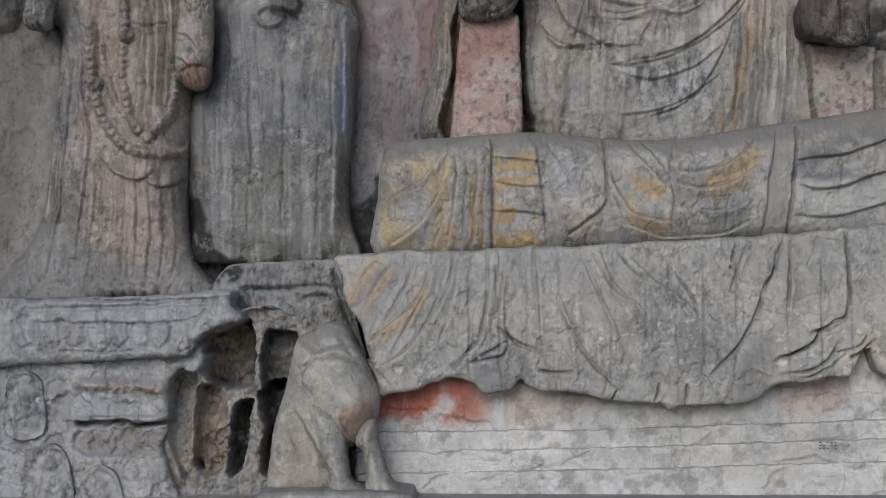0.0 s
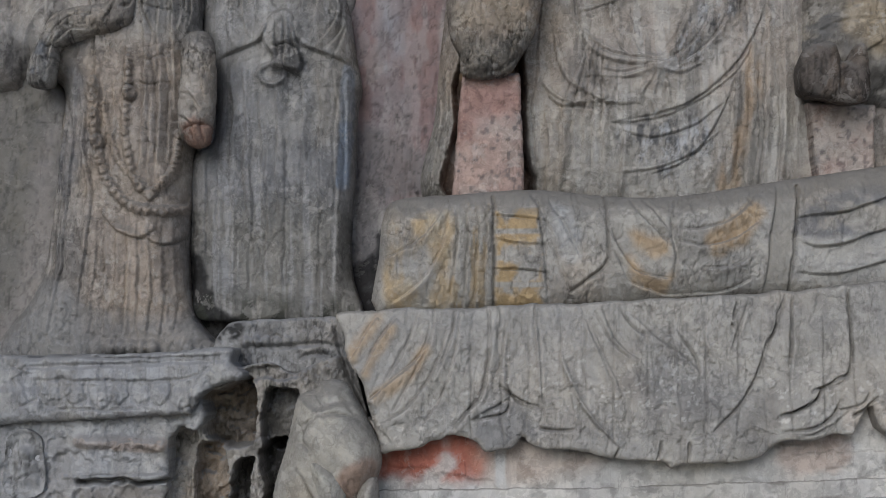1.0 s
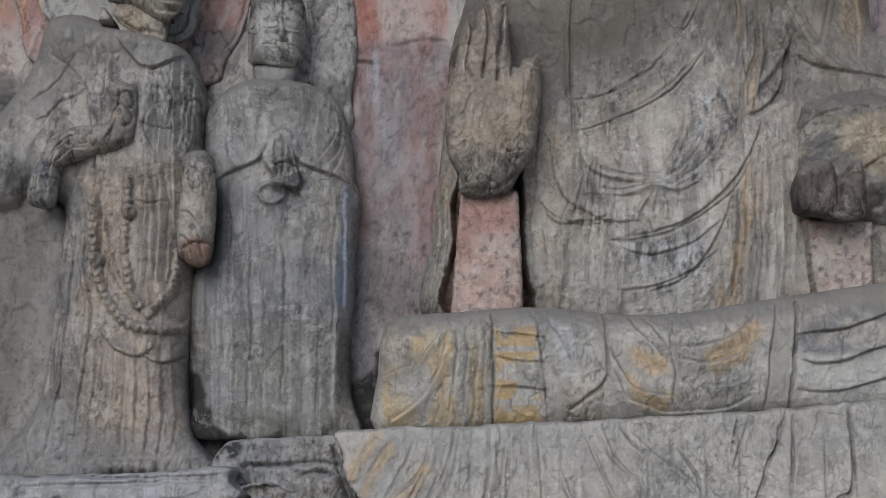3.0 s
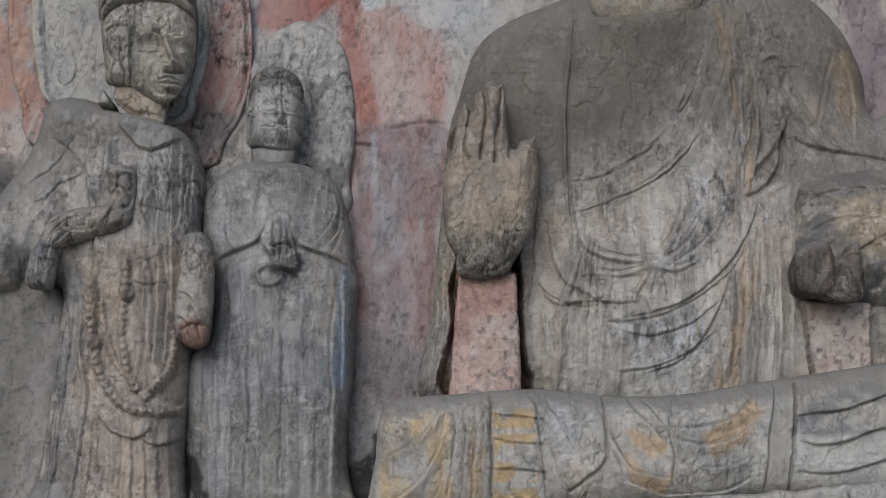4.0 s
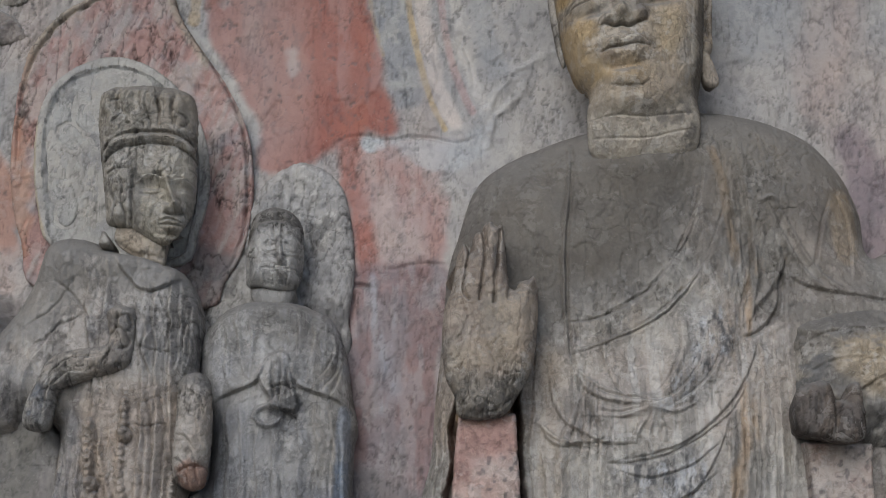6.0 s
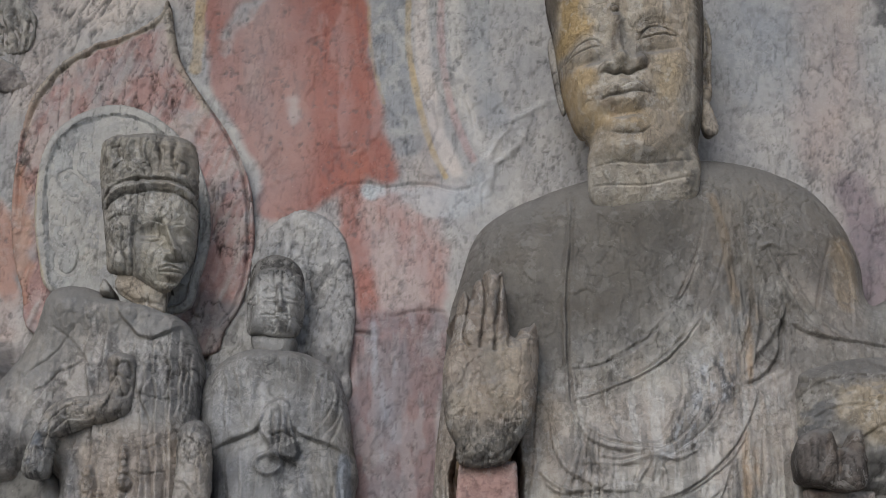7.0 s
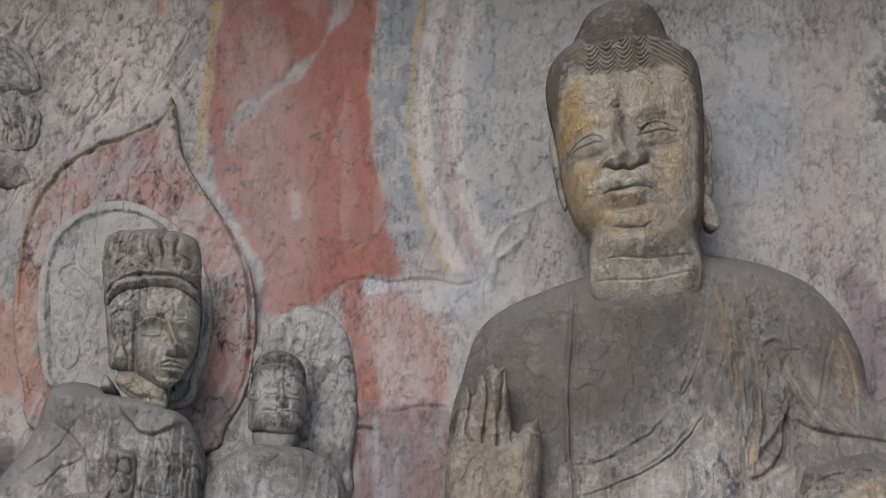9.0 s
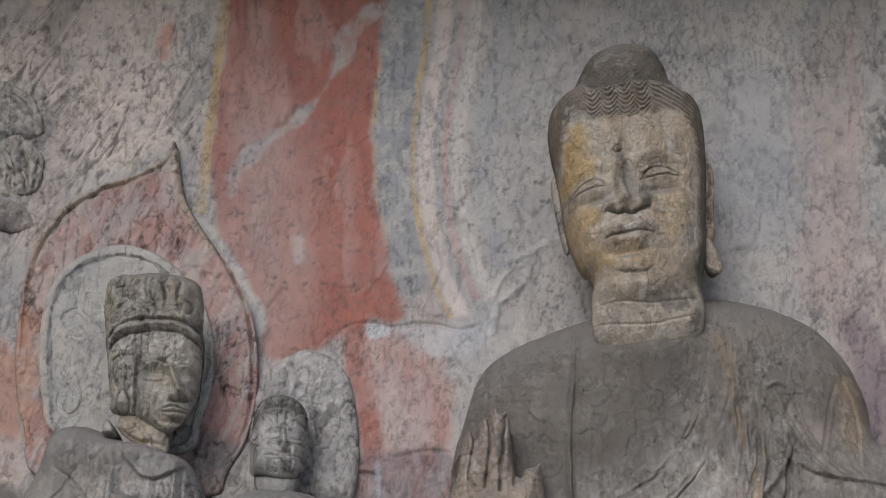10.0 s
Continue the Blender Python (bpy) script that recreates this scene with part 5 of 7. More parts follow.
def forearm():
    """The other arm, that rests on the knee, and its dark broken hand."""
    r = Relief([(2.97, 4.642), (3.075, 4.839), (3.368, 4.928), (3.756, 4.963), (4.708, 4.79), (4.634, 3.721), (3.72, 3.626), (3.403, 3.721), (3.027, 3.769), (2.943, 4.009)], 13.42, (0.31, 0.285, 0.25), edge=0.7, depth=0.85, back=14.6)
    r.rough(0.3, 0.07, 151, ridged=True)
    for pts in ([(2.959, 4.49), (3.201, 4.635), (3.581, 4.683), (3.953, 4.587)], [(2.995, 4.251), (3.284, 4.394), (3.659, 4.394)], [(3.351, 3.871), (3.506, 4.155), (3.795, 4.298)]):
        r.fold(pts, 0.1, 0.025)
    r.rough(0.08, 0.015, 152)
    weather(r, 153, 0.55, 0.5, 0.2)
    r.paint(r.area([(2.849, 4.987), (3.322, 4.939), (4.086, 4.987), (4.065, 4.646), (3.402, 4.646), (2.923, 4.501)], 0.1, 0.08, 156) * 0.6, FILM)
    r.paint(r.area([(3.35, 4.549), (3.684, 4.598), (3.848, 4.165), (3.561, 4.069), (3.383, 4.261)], 0.06, 0.08, 157, size=0.2) * 0.35, (0.42, 0.32, 0.19))
    r.paint(r.area([(2.923, 4.501), (3.206, 4.501), (3.188, 4.117), (2.908, 4.165)], 0.05, 0.07, 158, size=0.12) * r.noise(0.09, 0.4, 0.6, 159) * 0.7, (0.11, 0.115, 0.125))
    h = Relief([(2.907, 4.075), (3.026, 4.146), (3.167, 4.155), (3.253, 4.004), (3.328, 4.122), (3.409, 4.146), (3.449, 4.027), (3.452, 3.722), (3.351, 3.647), (3.144, 3.684), (2.939, 3.745), (2.894, 3.886)], 13.22, (0.155, 0.128, 0.11), edge=0.12, depth=0.12, back=14.2, taper=0.1)
    h.groove([(3.221, 4.033), (3.231, 3.846), (3.196, 3.706)], 0.025, 0.09)
    h.groove([(3.047, 4.056), (3.062, 3.892), (3.033, 3.752)], 0.02, 0.04)
    h.rough(0.1, 0.02, 161)
    weather(h, 162, 0.4, 0.25, 0.1)
    return [r, h]


URNA = (1.551, 7.969)
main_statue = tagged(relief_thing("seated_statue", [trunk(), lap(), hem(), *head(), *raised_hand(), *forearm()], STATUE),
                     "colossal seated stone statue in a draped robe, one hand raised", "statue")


def support_block(outline, front, colour, label, seed):
    r = Relief(outline, front, colour, edge=0.04, depth=0.05, back=14.5, smooth_outline=False, ragged=0.01)
    r.rough(0.2, 0.02, seed)
    r.rough(0.05, 0.007, seed + 1)
    r.paint(r.noise(0.18, 0.4, 0.7, seed + 2, 6) * 0.6, (0.47, 0.42, 0.39))
    r.paint(r.noise(0.045, 0.54, 0.72, seed + 3, 5) * 0.7, (0.12, 0.115, 0.12))
    r.paint(r.noise(0.3, 0.45, 0.75, seed + 4, 6) * 0.5, (0.38, 0.19, 0.155))
    return tagged(relief_thing("support_block", [r], STATUE), label, "support block", "stone supports")


support_block([(0.144, 3.943), (0.624, 3.944), (0.645, 3.445), (0.667, 2.88), (0.06, 2.879), (0.097, 3.35)], 13.58, (0.45, 0.335, 0.30), "squared stone support with worn rose paint, under the raised hand", 171)
support_block([(3.042, 3.725), (3.595, 3.702), (3.586, 3.036), (3.11, 3.011)], 13.68, (0.44, 0.38, 0.345), "squared stone support with whitish paint, under the broken hand", 181)

# ---- standing statues and their halos ----
def beads(r, pts, size, n, height=0.085):
    """A string of carved beads with shade and dirt painted between them."""
    line = spline(pts, False, 8)
    seg = np.concatenate([[0], np.cumsum(np.hypot(*np.diff(line, axis=0).T))])
    w = r.window(line, 4 * size)
    d = line_distance(r.X[w], r.Z[w], line, False)[0]
    r.C[w] *= (1 - 0.5 * smooth(2.0 * size, 1.0 * size, d) * smooth(0.3, 0.5, fbm(r.X[w], r.Z[w], 0.2, 33, 3)))[..., None]
    for k in range(n):
        s = seg[-1] * (k + 0.5) / n
        q = size * random.uniform(0.85, 1.15)
        x, z = np.interp(s, seg, line[:, 0]), np.interp(s, seg, line[:, 1])
        r.dome(x, z, q, q * 1.05, height * random.uniform(0.7, 1.1))
        v = r.window([(x, z)], 2 * q)
        lit = smooth(1.0, 0.75, np.hypot(r.X[v] - x, r.Z[v] - z) / q)[..., None]
        r.C[v] = r.C[v] * (1 - 0.75 * lit) + np.array((0.39, 0.335, 0.285)) * 0.75 * lit


def crowned_statue():
    r = Relief([(-2.782, 5.453), (-3.167, 5.62), (-3.465, 5.569), (-3.586, 5.247), (-3.751, 4.94), (-4.004, 4.636), (-4.418, 4.235), (-4.388, 3.839), (-3.707, 3.863), (-3.602, 3.983), (-3.316, 3.909), (-3.341, 3.415), (-3.383, 2.828), (-3.473, 2.247), (-3.683, 1.852), (-3.773, 1.67), (-3.767, 1.479), (-1.799, 1.482), (-1.811, 1.635), (-1.986, 1.73), (-2.133, 1.902), (-2.216, 2.2), (-2.215, 2.636), (-2.198, 3.025), (-2.19, 3.393), (-2.153, 3.762), (-2.127, 4.209), (-2.133, 4.508), (-2.117, 4.634), (-2.137, 4.938), (-2.223, 5.246), (-2.402, 5.349)], 13.85, (0.37, 0.348, 0.33), edge=0.38, depth=0.5, back=14.8, n=3, step=0.0105)
    r.shallow(2.189, 1.623, 0.35, 13.85)
    G, F, B, X, Z = r.groove, r.fold, r.bump, r.X, r.Z
    B(-2.632, 4.78, 0.5, 0.5, 0.06)
    B(-2.62, 5.36, 0.36, 0.15, 0.24)
    B(-3.25, 5.35, 0.3, 0.22, 0.16)
    B(-2.59, 2.426, 0.45, 0.6, 0.06)
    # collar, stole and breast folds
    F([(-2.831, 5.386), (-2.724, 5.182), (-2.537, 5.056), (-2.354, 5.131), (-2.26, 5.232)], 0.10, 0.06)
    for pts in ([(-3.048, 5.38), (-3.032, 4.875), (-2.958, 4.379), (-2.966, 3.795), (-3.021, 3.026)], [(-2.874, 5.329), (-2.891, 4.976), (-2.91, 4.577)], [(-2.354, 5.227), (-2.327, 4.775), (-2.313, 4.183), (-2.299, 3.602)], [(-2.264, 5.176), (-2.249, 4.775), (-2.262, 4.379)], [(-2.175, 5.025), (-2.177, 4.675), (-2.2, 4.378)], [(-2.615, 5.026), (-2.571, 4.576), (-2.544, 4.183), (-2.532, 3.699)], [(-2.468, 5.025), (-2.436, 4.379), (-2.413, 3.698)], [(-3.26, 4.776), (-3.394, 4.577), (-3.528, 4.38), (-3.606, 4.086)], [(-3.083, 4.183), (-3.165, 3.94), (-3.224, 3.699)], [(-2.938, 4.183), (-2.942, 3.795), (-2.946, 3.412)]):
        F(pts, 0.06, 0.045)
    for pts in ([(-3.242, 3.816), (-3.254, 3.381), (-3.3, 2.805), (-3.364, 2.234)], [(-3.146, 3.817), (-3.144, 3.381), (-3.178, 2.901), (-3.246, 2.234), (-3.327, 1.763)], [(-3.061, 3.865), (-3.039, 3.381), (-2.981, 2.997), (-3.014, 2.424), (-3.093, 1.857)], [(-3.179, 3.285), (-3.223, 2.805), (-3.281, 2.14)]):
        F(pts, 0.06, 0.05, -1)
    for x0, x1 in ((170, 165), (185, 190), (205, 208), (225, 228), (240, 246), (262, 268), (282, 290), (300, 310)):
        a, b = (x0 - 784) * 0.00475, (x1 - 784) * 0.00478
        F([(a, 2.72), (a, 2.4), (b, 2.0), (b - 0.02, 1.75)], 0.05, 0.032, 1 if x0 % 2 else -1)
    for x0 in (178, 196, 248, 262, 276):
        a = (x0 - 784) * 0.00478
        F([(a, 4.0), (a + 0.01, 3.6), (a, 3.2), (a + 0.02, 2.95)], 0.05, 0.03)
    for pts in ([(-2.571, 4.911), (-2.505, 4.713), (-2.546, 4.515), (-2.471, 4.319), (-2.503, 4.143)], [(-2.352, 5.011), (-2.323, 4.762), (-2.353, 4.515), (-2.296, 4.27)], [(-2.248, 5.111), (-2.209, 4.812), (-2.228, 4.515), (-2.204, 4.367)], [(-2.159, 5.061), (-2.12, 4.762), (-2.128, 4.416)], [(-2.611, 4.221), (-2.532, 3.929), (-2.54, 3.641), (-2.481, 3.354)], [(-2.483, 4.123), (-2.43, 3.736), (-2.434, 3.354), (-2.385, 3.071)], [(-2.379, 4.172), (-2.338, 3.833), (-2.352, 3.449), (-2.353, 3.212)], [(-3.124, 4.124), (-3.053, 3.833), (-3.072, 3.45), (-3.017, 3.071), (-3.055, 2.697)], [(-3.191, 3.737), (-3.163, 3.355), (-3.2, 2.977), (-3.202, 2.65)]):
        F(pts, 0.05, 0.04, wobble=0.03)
        G(pts, 0.008, 0.02, wobble=0.03, dirt_shade=0.35)
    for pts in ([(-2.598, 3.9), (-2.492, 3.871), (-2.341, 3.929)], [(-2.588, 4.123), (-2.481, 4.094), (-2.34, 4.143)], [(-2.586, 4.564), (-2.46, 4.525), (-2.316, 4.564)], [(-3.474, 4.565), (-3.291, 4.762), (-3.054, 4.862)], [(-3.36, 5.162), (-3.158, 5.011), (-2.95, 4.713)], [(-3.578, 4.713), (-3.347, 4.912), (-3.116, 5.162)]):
        G(pts, 0.010, 0.03, wobble=0.03, dirt_shade=0.35)
    # apron scallops and strings of beads
    F([(-2.885, 2.827), (-2.752, 2.651), (-2.561, 2.575), (-2.42, 2.67)], 0.07, 0.05)
    F([(-2.538, 2.613), (-2.394, 2.537), (-2.276, 2.566), (-2.184, 2.709)], 0.07, 0.05)
    beads(r, [(-2.976, 3.933), (-2.974, 3.692), (-2.944, 3.452), (-2.906, 3.243), (-2.812, 3.035), (-2.692, 2.885), (-2.539, 2.819), (-2.351, 2.81), (-2.202, 2.857), (-2.159, 2.979)], 0.047, 26, 0.075)
    beads(r, [(-2.678, 4.127), (-2.677, 3.884), (-2.701, 3.548), (-2.661, 3.262), (-2.607, 3.092), (-2.536, 2.979)], 0.04, 19, 0.065)
    beads(r, [(-2.253, 3.5), (-2.274, 3.281), (-2.333, 3.092), (-2.442, 2.979)], 0.04, 11, 0.065)
    beads(r, [(-2.881, 3.74), (-2.842, 3.5), (-2.756, 3.262), (-2.664, 3.111)], 0.03, 14, 0.04)
    for x, z in ((-2.928, 3.393), (-2.661, 3.804), (-2.475, 2.949)):
        r.dome(x, z, 0.07, 0.07, 0.06)
        r.groove([(x - 0.07, z), (x, z + 0.07), (x + 0.07, z), (x, z - 0.07), (x - 0.07, z)], 0.009, 0.04, taper=False, dirt_shade=0.5)
    B(-2.368, 3.114, 0.05, 0.05, 0.05)
    B(-2.584, 3.004, 0.06, 0.06, 0.04)
    r.rough(0.16, 0.03, 201, sx=0.6, sz=2.0)
    r.rough(0.06, 0.008, 202)
    # feet
    for x in ((185, 280), (325, 405)):
        a, b = (x[0] - 784) * 0.00475, (x[1] - 784) * 0.00475
        for k in range(5):
            r.dome(a + (b - a) * (k + 0.5) / 5, 1.66, 0.055, 0.07, 0.10)
    weather(r, 203, 0.5, 0.4, 0.45)
    r.paint(r.area([(-3.062, 4.112), (-2.195, 4.114), (-2.172, 2.904), (-2.197, 1.765), (-3.095, 1.764), (-2.98, 2.807)], 0.12, 0.1, 206) * 0.45, (0.40, 0.335, 0.285))
    r.paint(r.area([(-3.273, 3.917), (-3.057, 3.917), (-3.04, 3.287), (-3.245, 2.902)], 0.05, 0.08, 207, size=0.15) * 0.5, (0.21, 0.22, 0.245))
    r.film(r.area([(-3.785, 5.672), (-2.74, 5.671), (-2.228, 5.31), (-2.272, 5.156), (-2.711, 5.055), (-3.025, 5.413), (-3.152, 5.005), (-3.619, 4.603), (-4.108, 4.604)], 0.10, 0.1, 208) * 0.8, (0.235, 0.228, 0.22))
    r.film(r.area([(-4.009, 2.234), (-3.298, 2.235), (-2.864, 1.952), (-1.725, 1.813), (-1.72, 1.484), (-3.984, 1.481)], 0.08, 0.1, 209) * 0.65, (0.24, 0.245, 0.255))

    arm = Relief([(-3.527, 3.884), (-3.499, 4.076), (-3.424, 4.27), (-3.346, 4.426), (-3.236, 4.514), (-3.065, 4.543), (-2.894, 4.562), (-2.829, 4.611), (-2.844, 4.739), (-2.859, 4.848), (-2.775, 4.917), (-2.649, 4.897), (-2.598, 4.828), (-2.602, 4.69), (-2.616, 4.543), (-2.639, 4.416), (-2.741, 4.338), (-2.864, 4.309), (-3.005, 4.27), (-3.182, 4.202), (-3.247, 4.163), (-3.268, 4.009), (-3.317, 3.865), (-3.391, 3.827)], 13.66, (0.36, 0.335, 0.305), edge=0.13, depth=0.18, back=14.3, n=3, step=0.0095, taper=0.09)
    for pts in ([(-2.759, 4.769), (-2.665, 4.808), (-2.633, 4.729), (-2.659, 4.661)], [(-2.766, 4.71), (-2.678, 4.661), (-2.646, 4.582)], [(-2.83, 4.641), (-2.756, 4.69), (-2.733, 4.838)], [(-2.72, 4.513), (-2.663, 4.543), (-2.638, 4.631)]):
        arm.groove(pts, 0.012, 0.045, dirt_shade=0.45)
    arm.bump(-2.724, 4.838, 0.09, 0.05, 0.05)
    arm.bump(-2.707, 4.68, 0.05, 0.10, 0.04)
    for pts in ([(-2.867, 4.396), (-2.796, 4.513), (-2.762, 4.611)], [(-3.007, 4.318), (-3.149, 4.299), (-3.259, 4.202)], [(-2.908, 4.445), (-3.108, 4.426), (-3.255, 4.319), (-3.316, 4.202)], [(-3.34, 4.299), (-3.397, 4.125), (-3.424, 3.913)], [(-3.263, 4.28), (-3.311, 4.105), (-3.329, 3.913)]):
        arm.fold(pts, 0.06, 0.035)
    arm.rough(0.15, 0.02, 211, ridged=True)
    arm.rough(0.07, 0.014, 213)
    weather(arm, 212, 0.45, 0.4, 0.3, 0.8)
    arm.paint(arm.area([(-3.501, 4.105), (-3.402, 4.221), (-3.324, 4.178), (-3.347, 3.884), (-3.478, 3.865)], 0.04, 0.05, 216, size=0.12) * arm.noise(0.1, 0.35, 0.6, 216) * 0.7, (0.20, 0.22, 0.25))
    fist = Relief([(-2.233, 4.176), (-2.208, 4.283), (-2.104, 4.342), (-1.998, 4.312), (-1.947, 4.205), (-1.931, 3.964), (-1.933, 3.724), (-1.955, 3.533), (-1.979, 3.382), (-2.071, 3.335), (-2.157, 3.363), (-2.235, 3.439), (-2.261, 3.629), (-2.241, 3.868)], 13.68, (0.38, 0.34, 0.30), edge=0.15, depth=0.2, back=14.4, n=3, step=0.0095, taper=0.12)
    for pts in ([(-2.202, 4.109), (-2.114, 4.051), (-2.034, 3.916), (-2.009, 3.724)], [(-2.22, 3.82), (-2.114, 3.772), (-2.034, 3.629)], [(-2.232, 3.61), (-2.145, 3.571), (-2.056, 3.439)], [(-2.148, 4.205), (-2.04, 4.128), (-1.969, 3.964)]):
        fist.fold(pts, 0.06, 0.03)
    for pts in ([(-2.124, 3.486), (-2.091, 3.363)], [(-2.05, 3.533), (-2.017, 3.382)], [(-2.218, 3.477), (-2.125, 3.514), (-1.983, 3.524)]):
        fist.groove(pts, 0.012, 0.04, dirt_shade=0.5)
    fist.rough(0.16, 0.02, 214, ridged=True)
    fist.rough(0.07, 0.015, 217)
    weather(fist, 215, 0.4, 0.3, 0.4, 0.8)
    fist.paint(fist.area([(-2.2, 3.514), (-1.965, 3.552), (-1.969, 3.363), (-2.118, 3.325)], 0.03, 0.04, 218, size=0.12) * 0.55, (0.33, 0.17, 0.12))
    fist.paint(fist.area([(-2.232, 4.167), (-2.199, 4.312), (-1.989, 4.332), (-1.947, 4.205), (-2.1, 4.205)], 0.03, 0.03, 219) * 0.55, (0.17, 0.165, 0.16))
    neck = Relief([(-2.861, 5.614), (-2.79, 5.737), (-2.403, 5.736), (-2.408, 5.48), (-2.418, 5.307), (-2.589, 5.358), (-2.771, 5.45), (-2.856, 5.532)], 13.9, (0.37, 0.335, 0.285), edge=0.10, depth=0.08, back=14.6, step=0.0095, taper=0.1)
    neck.groove([(-2.839, 5.527), (-2.665, 5.415), (-2.418, 5.374)], 0.014, 0.03, dirt_shade=0.3)
    neck.groove([(-2.56, 5.455), (-2.533, 5.344)], 0.010, 0.03, dirt_shade=0.4)
    weather(neck, 221, 0.4)
    # head turned to one side, under a tall crown with a rolled rim
    h = Relief([(-3.029, 6.377), (-3.052, 6.645), (-3.052, 6.862), (-2.955, 6.938), (-2.732, 6.965), (-2.475, 6.959), (-2.269, 6.915), (-2.192, 6.806), (-2.163, 6.535), (-2.181, 6.375), (-2.17, 6.163), (-2.177, 5.9), (-2.218, 5.714), (-2.289, 5.559), (-2.364, 5.478), (-2.463, 5.488), (-2.586, 5.56), (-2.699, 5.622), (-2.829, 5.643), (-2.932, 5.695), (-2.979, 5.954)], 13.74, (0.385, 0.36, 0.315), edge=0.22, depth=0.3, back=14.6, n=3, step=0.0075, taper=0.28)
    h.shallow(5.85, 5.5, 0.45, 13.74)
    G, F, B = h.groove, h.fold, h.bump
    under = h.area([(-2.961, 5.612), (-2.686, 5.611), (-2.555, 5.55), (-2.414, 5.468), (-2.317, 5.488), (-2.209, 5.287), (-2.938, 5.289)], 0.03, 0.01, 226)
    h.Y += 0.05 * under
    crown = h.area([(-3.096, 6.941), (-2.087, 6.939), (-2.059, 6.341), (-2.181, 6.394), (-2.364, 6.458), (-2.564, 6.474), (-2.752, 6.449), (-2.954, 6.344), (-3.051, 6.302)], 0.015, 0.01, 222)
    h.Y -= 0.05 * crown
    # plaques of the crown
    for x, y, w, k in ((204, 452, 13, 26), (236, 450, 12, 24), (274, 446, 16, 28), (306, 452, 12, 24), (330, 466, 10, 20)):
        cx, cz = -2.6 + (x - 270) * 0.00513, 6.87 - (y - 430) * 0.0055
        B(cx, cz, w * 0.0048, k * 0.0052, 0.055, 3)
        G([(cx - 0.05, cz + 0.12), (cx - 0.075, cz), (cx - 0.05, cz - 0.13)], 0.012, 0.04, dirt_shade=0.45)
    for pts in ([(-2.588, 6.817), (-2.599, 6.678), (-2.552, 6.55), (-2.567, 6.476)], [(-2.516, 6.795), (-2.469, 6.667), (-2.49, 6.518)], [(-2.306, 6.624), (-2.245, 6.602), (-2.242, 6.528), (-2.291, 6.518)], [(-2.923, 6.732), (-2.836, 6.775), (-2.798, 6.657), (-2.881, 6.551)]):
        G(pts, 0.011, 0.035, dirt_shade=0.5)
    h.Y += crown * 0.035 * (fbm(h.X, h.Z, 0.09, 223, 3) - 0.5) * 2
    rim = [(-2.957, 6.288), (-2.872, 6.351), (-2.742, 6.403), (-2.555, 6.429), (-2.355, 6.412), (-2.203, 6.354), (-2.125, 6.286)]
    G(rim, 0.028, -0.055, taper=False)
    G([(x, z - 0.055) for x, z in rim], 0.012, 0.04, taper=False, dirt_shade=0.45)
    G([(x, z + 0.05) for x, z in rim], 0.010, 0.035, taper=False, dirt_shade=0.4)
    # strands of hair and the long ear
    G([(-2.691, 6.113), (-2.687, 5.885), (-2.687, 5.579)], 0.016, 0.06, dirt_shade=0.5)
    G([(-2.938, 6.113), (-2.842, 6.155), (-2.712, 6.134)], 0.012, 0.04, dirt_shade=0.4)
    for pts in ([(-2.813, 6.075), (-2.768, 5.982), (-2.789, 5.859), (-2.742, 5.726), (-2.764, 5.614)], [(-2.861, 6.045), (-2.883, 5.931), (-2.836, 5.818), (-2.865, 5.675)]):
        G(pts, 0.012, 0.035, wobble=0.02, dirt_shade=0.5)
    B(-2.847, 5.982, 0.06, 0.07, 0.05)
    B(-2.819, 5.706, 0.05, 0.08, 0.06)
    # forehead, brows, eye hollows
    B(-2.492, 6.147, 0.22, 0.09, 0.05)
    F([(-2.648, 6.017), (-2.573, 6.068), (-2.464, 6.058), (-2.392, 6.006)], 0.06, 0.05, -1, wobble=0.008)
    F([(-2.353, 6.006), (-2.277, 6.057), (-2.157, 6.026)], 0.06, 0.05, -1, wobble=0.008)
    B(-2.54, 5.961, 0.11, 0.05, -0.065)
    B(-2.235, 5.96, 0.08, 0.05, -0.06)
    B(-2.539, 5.94, 0.065, 0.028, 0.045)
    B(-2.234, 5.94, 0.05, 0.028, 0.04)
    G([(-2.622, 5.914), (-2.533, 5.903), (-2.436, 5.924)], 0.009, 0.025, wobble=0.004, dirt_shade=0.5)
    # nose seen half from the side, with the cheek falling away behind it
    G([(-2.383, 6.016), (-2.348, 5.913), (-2.303, 5.811)], 0.035, -0.115, taper=False, wobble=0.004)
    B(-2.289, 5.789, 0.045, 0.032, 0.075)
    B(-2.379, 5.78, 0.035, 0.028, 0.05)
    G([(-2.403, 5.733), (-2.344, 5.723), (-2.248, 5.753)], 0.012, 0.06, wobble=0.004, dirt_shade=0.6)
    G([(-2.237, 5.872), (-2.205, 5.81), (-2.231, 5.759)], 0.02, 0.05, dirt_shade=0.3)
    B(-2.536, 5.725, 0.13, 0.15, 0.05)
    B(-2.334, 5.64, 0.10, 0.06, 0.045)
    F([(-2.431, 5.658), (-2.355, 5.688), (-2.256, 5.668)], 0.035, 0.03, 1, wobble=0.004)
    G([(-2.439, 5.628), (-2.342, 5.627), (-2.245, 5.637)], 0.009, 0.035, wobble=0.004, dirt_shade=0.55)
    B(-2.331, 5.59, 0.06, 0.022, 0.04)
    G([(-2.427, 5.55), (-2.338, 5.539), (-2.262, 5.569)], 0.018, 0.03)
    B(-2.345, 5.489, 0.07, 0.05, 0.05)
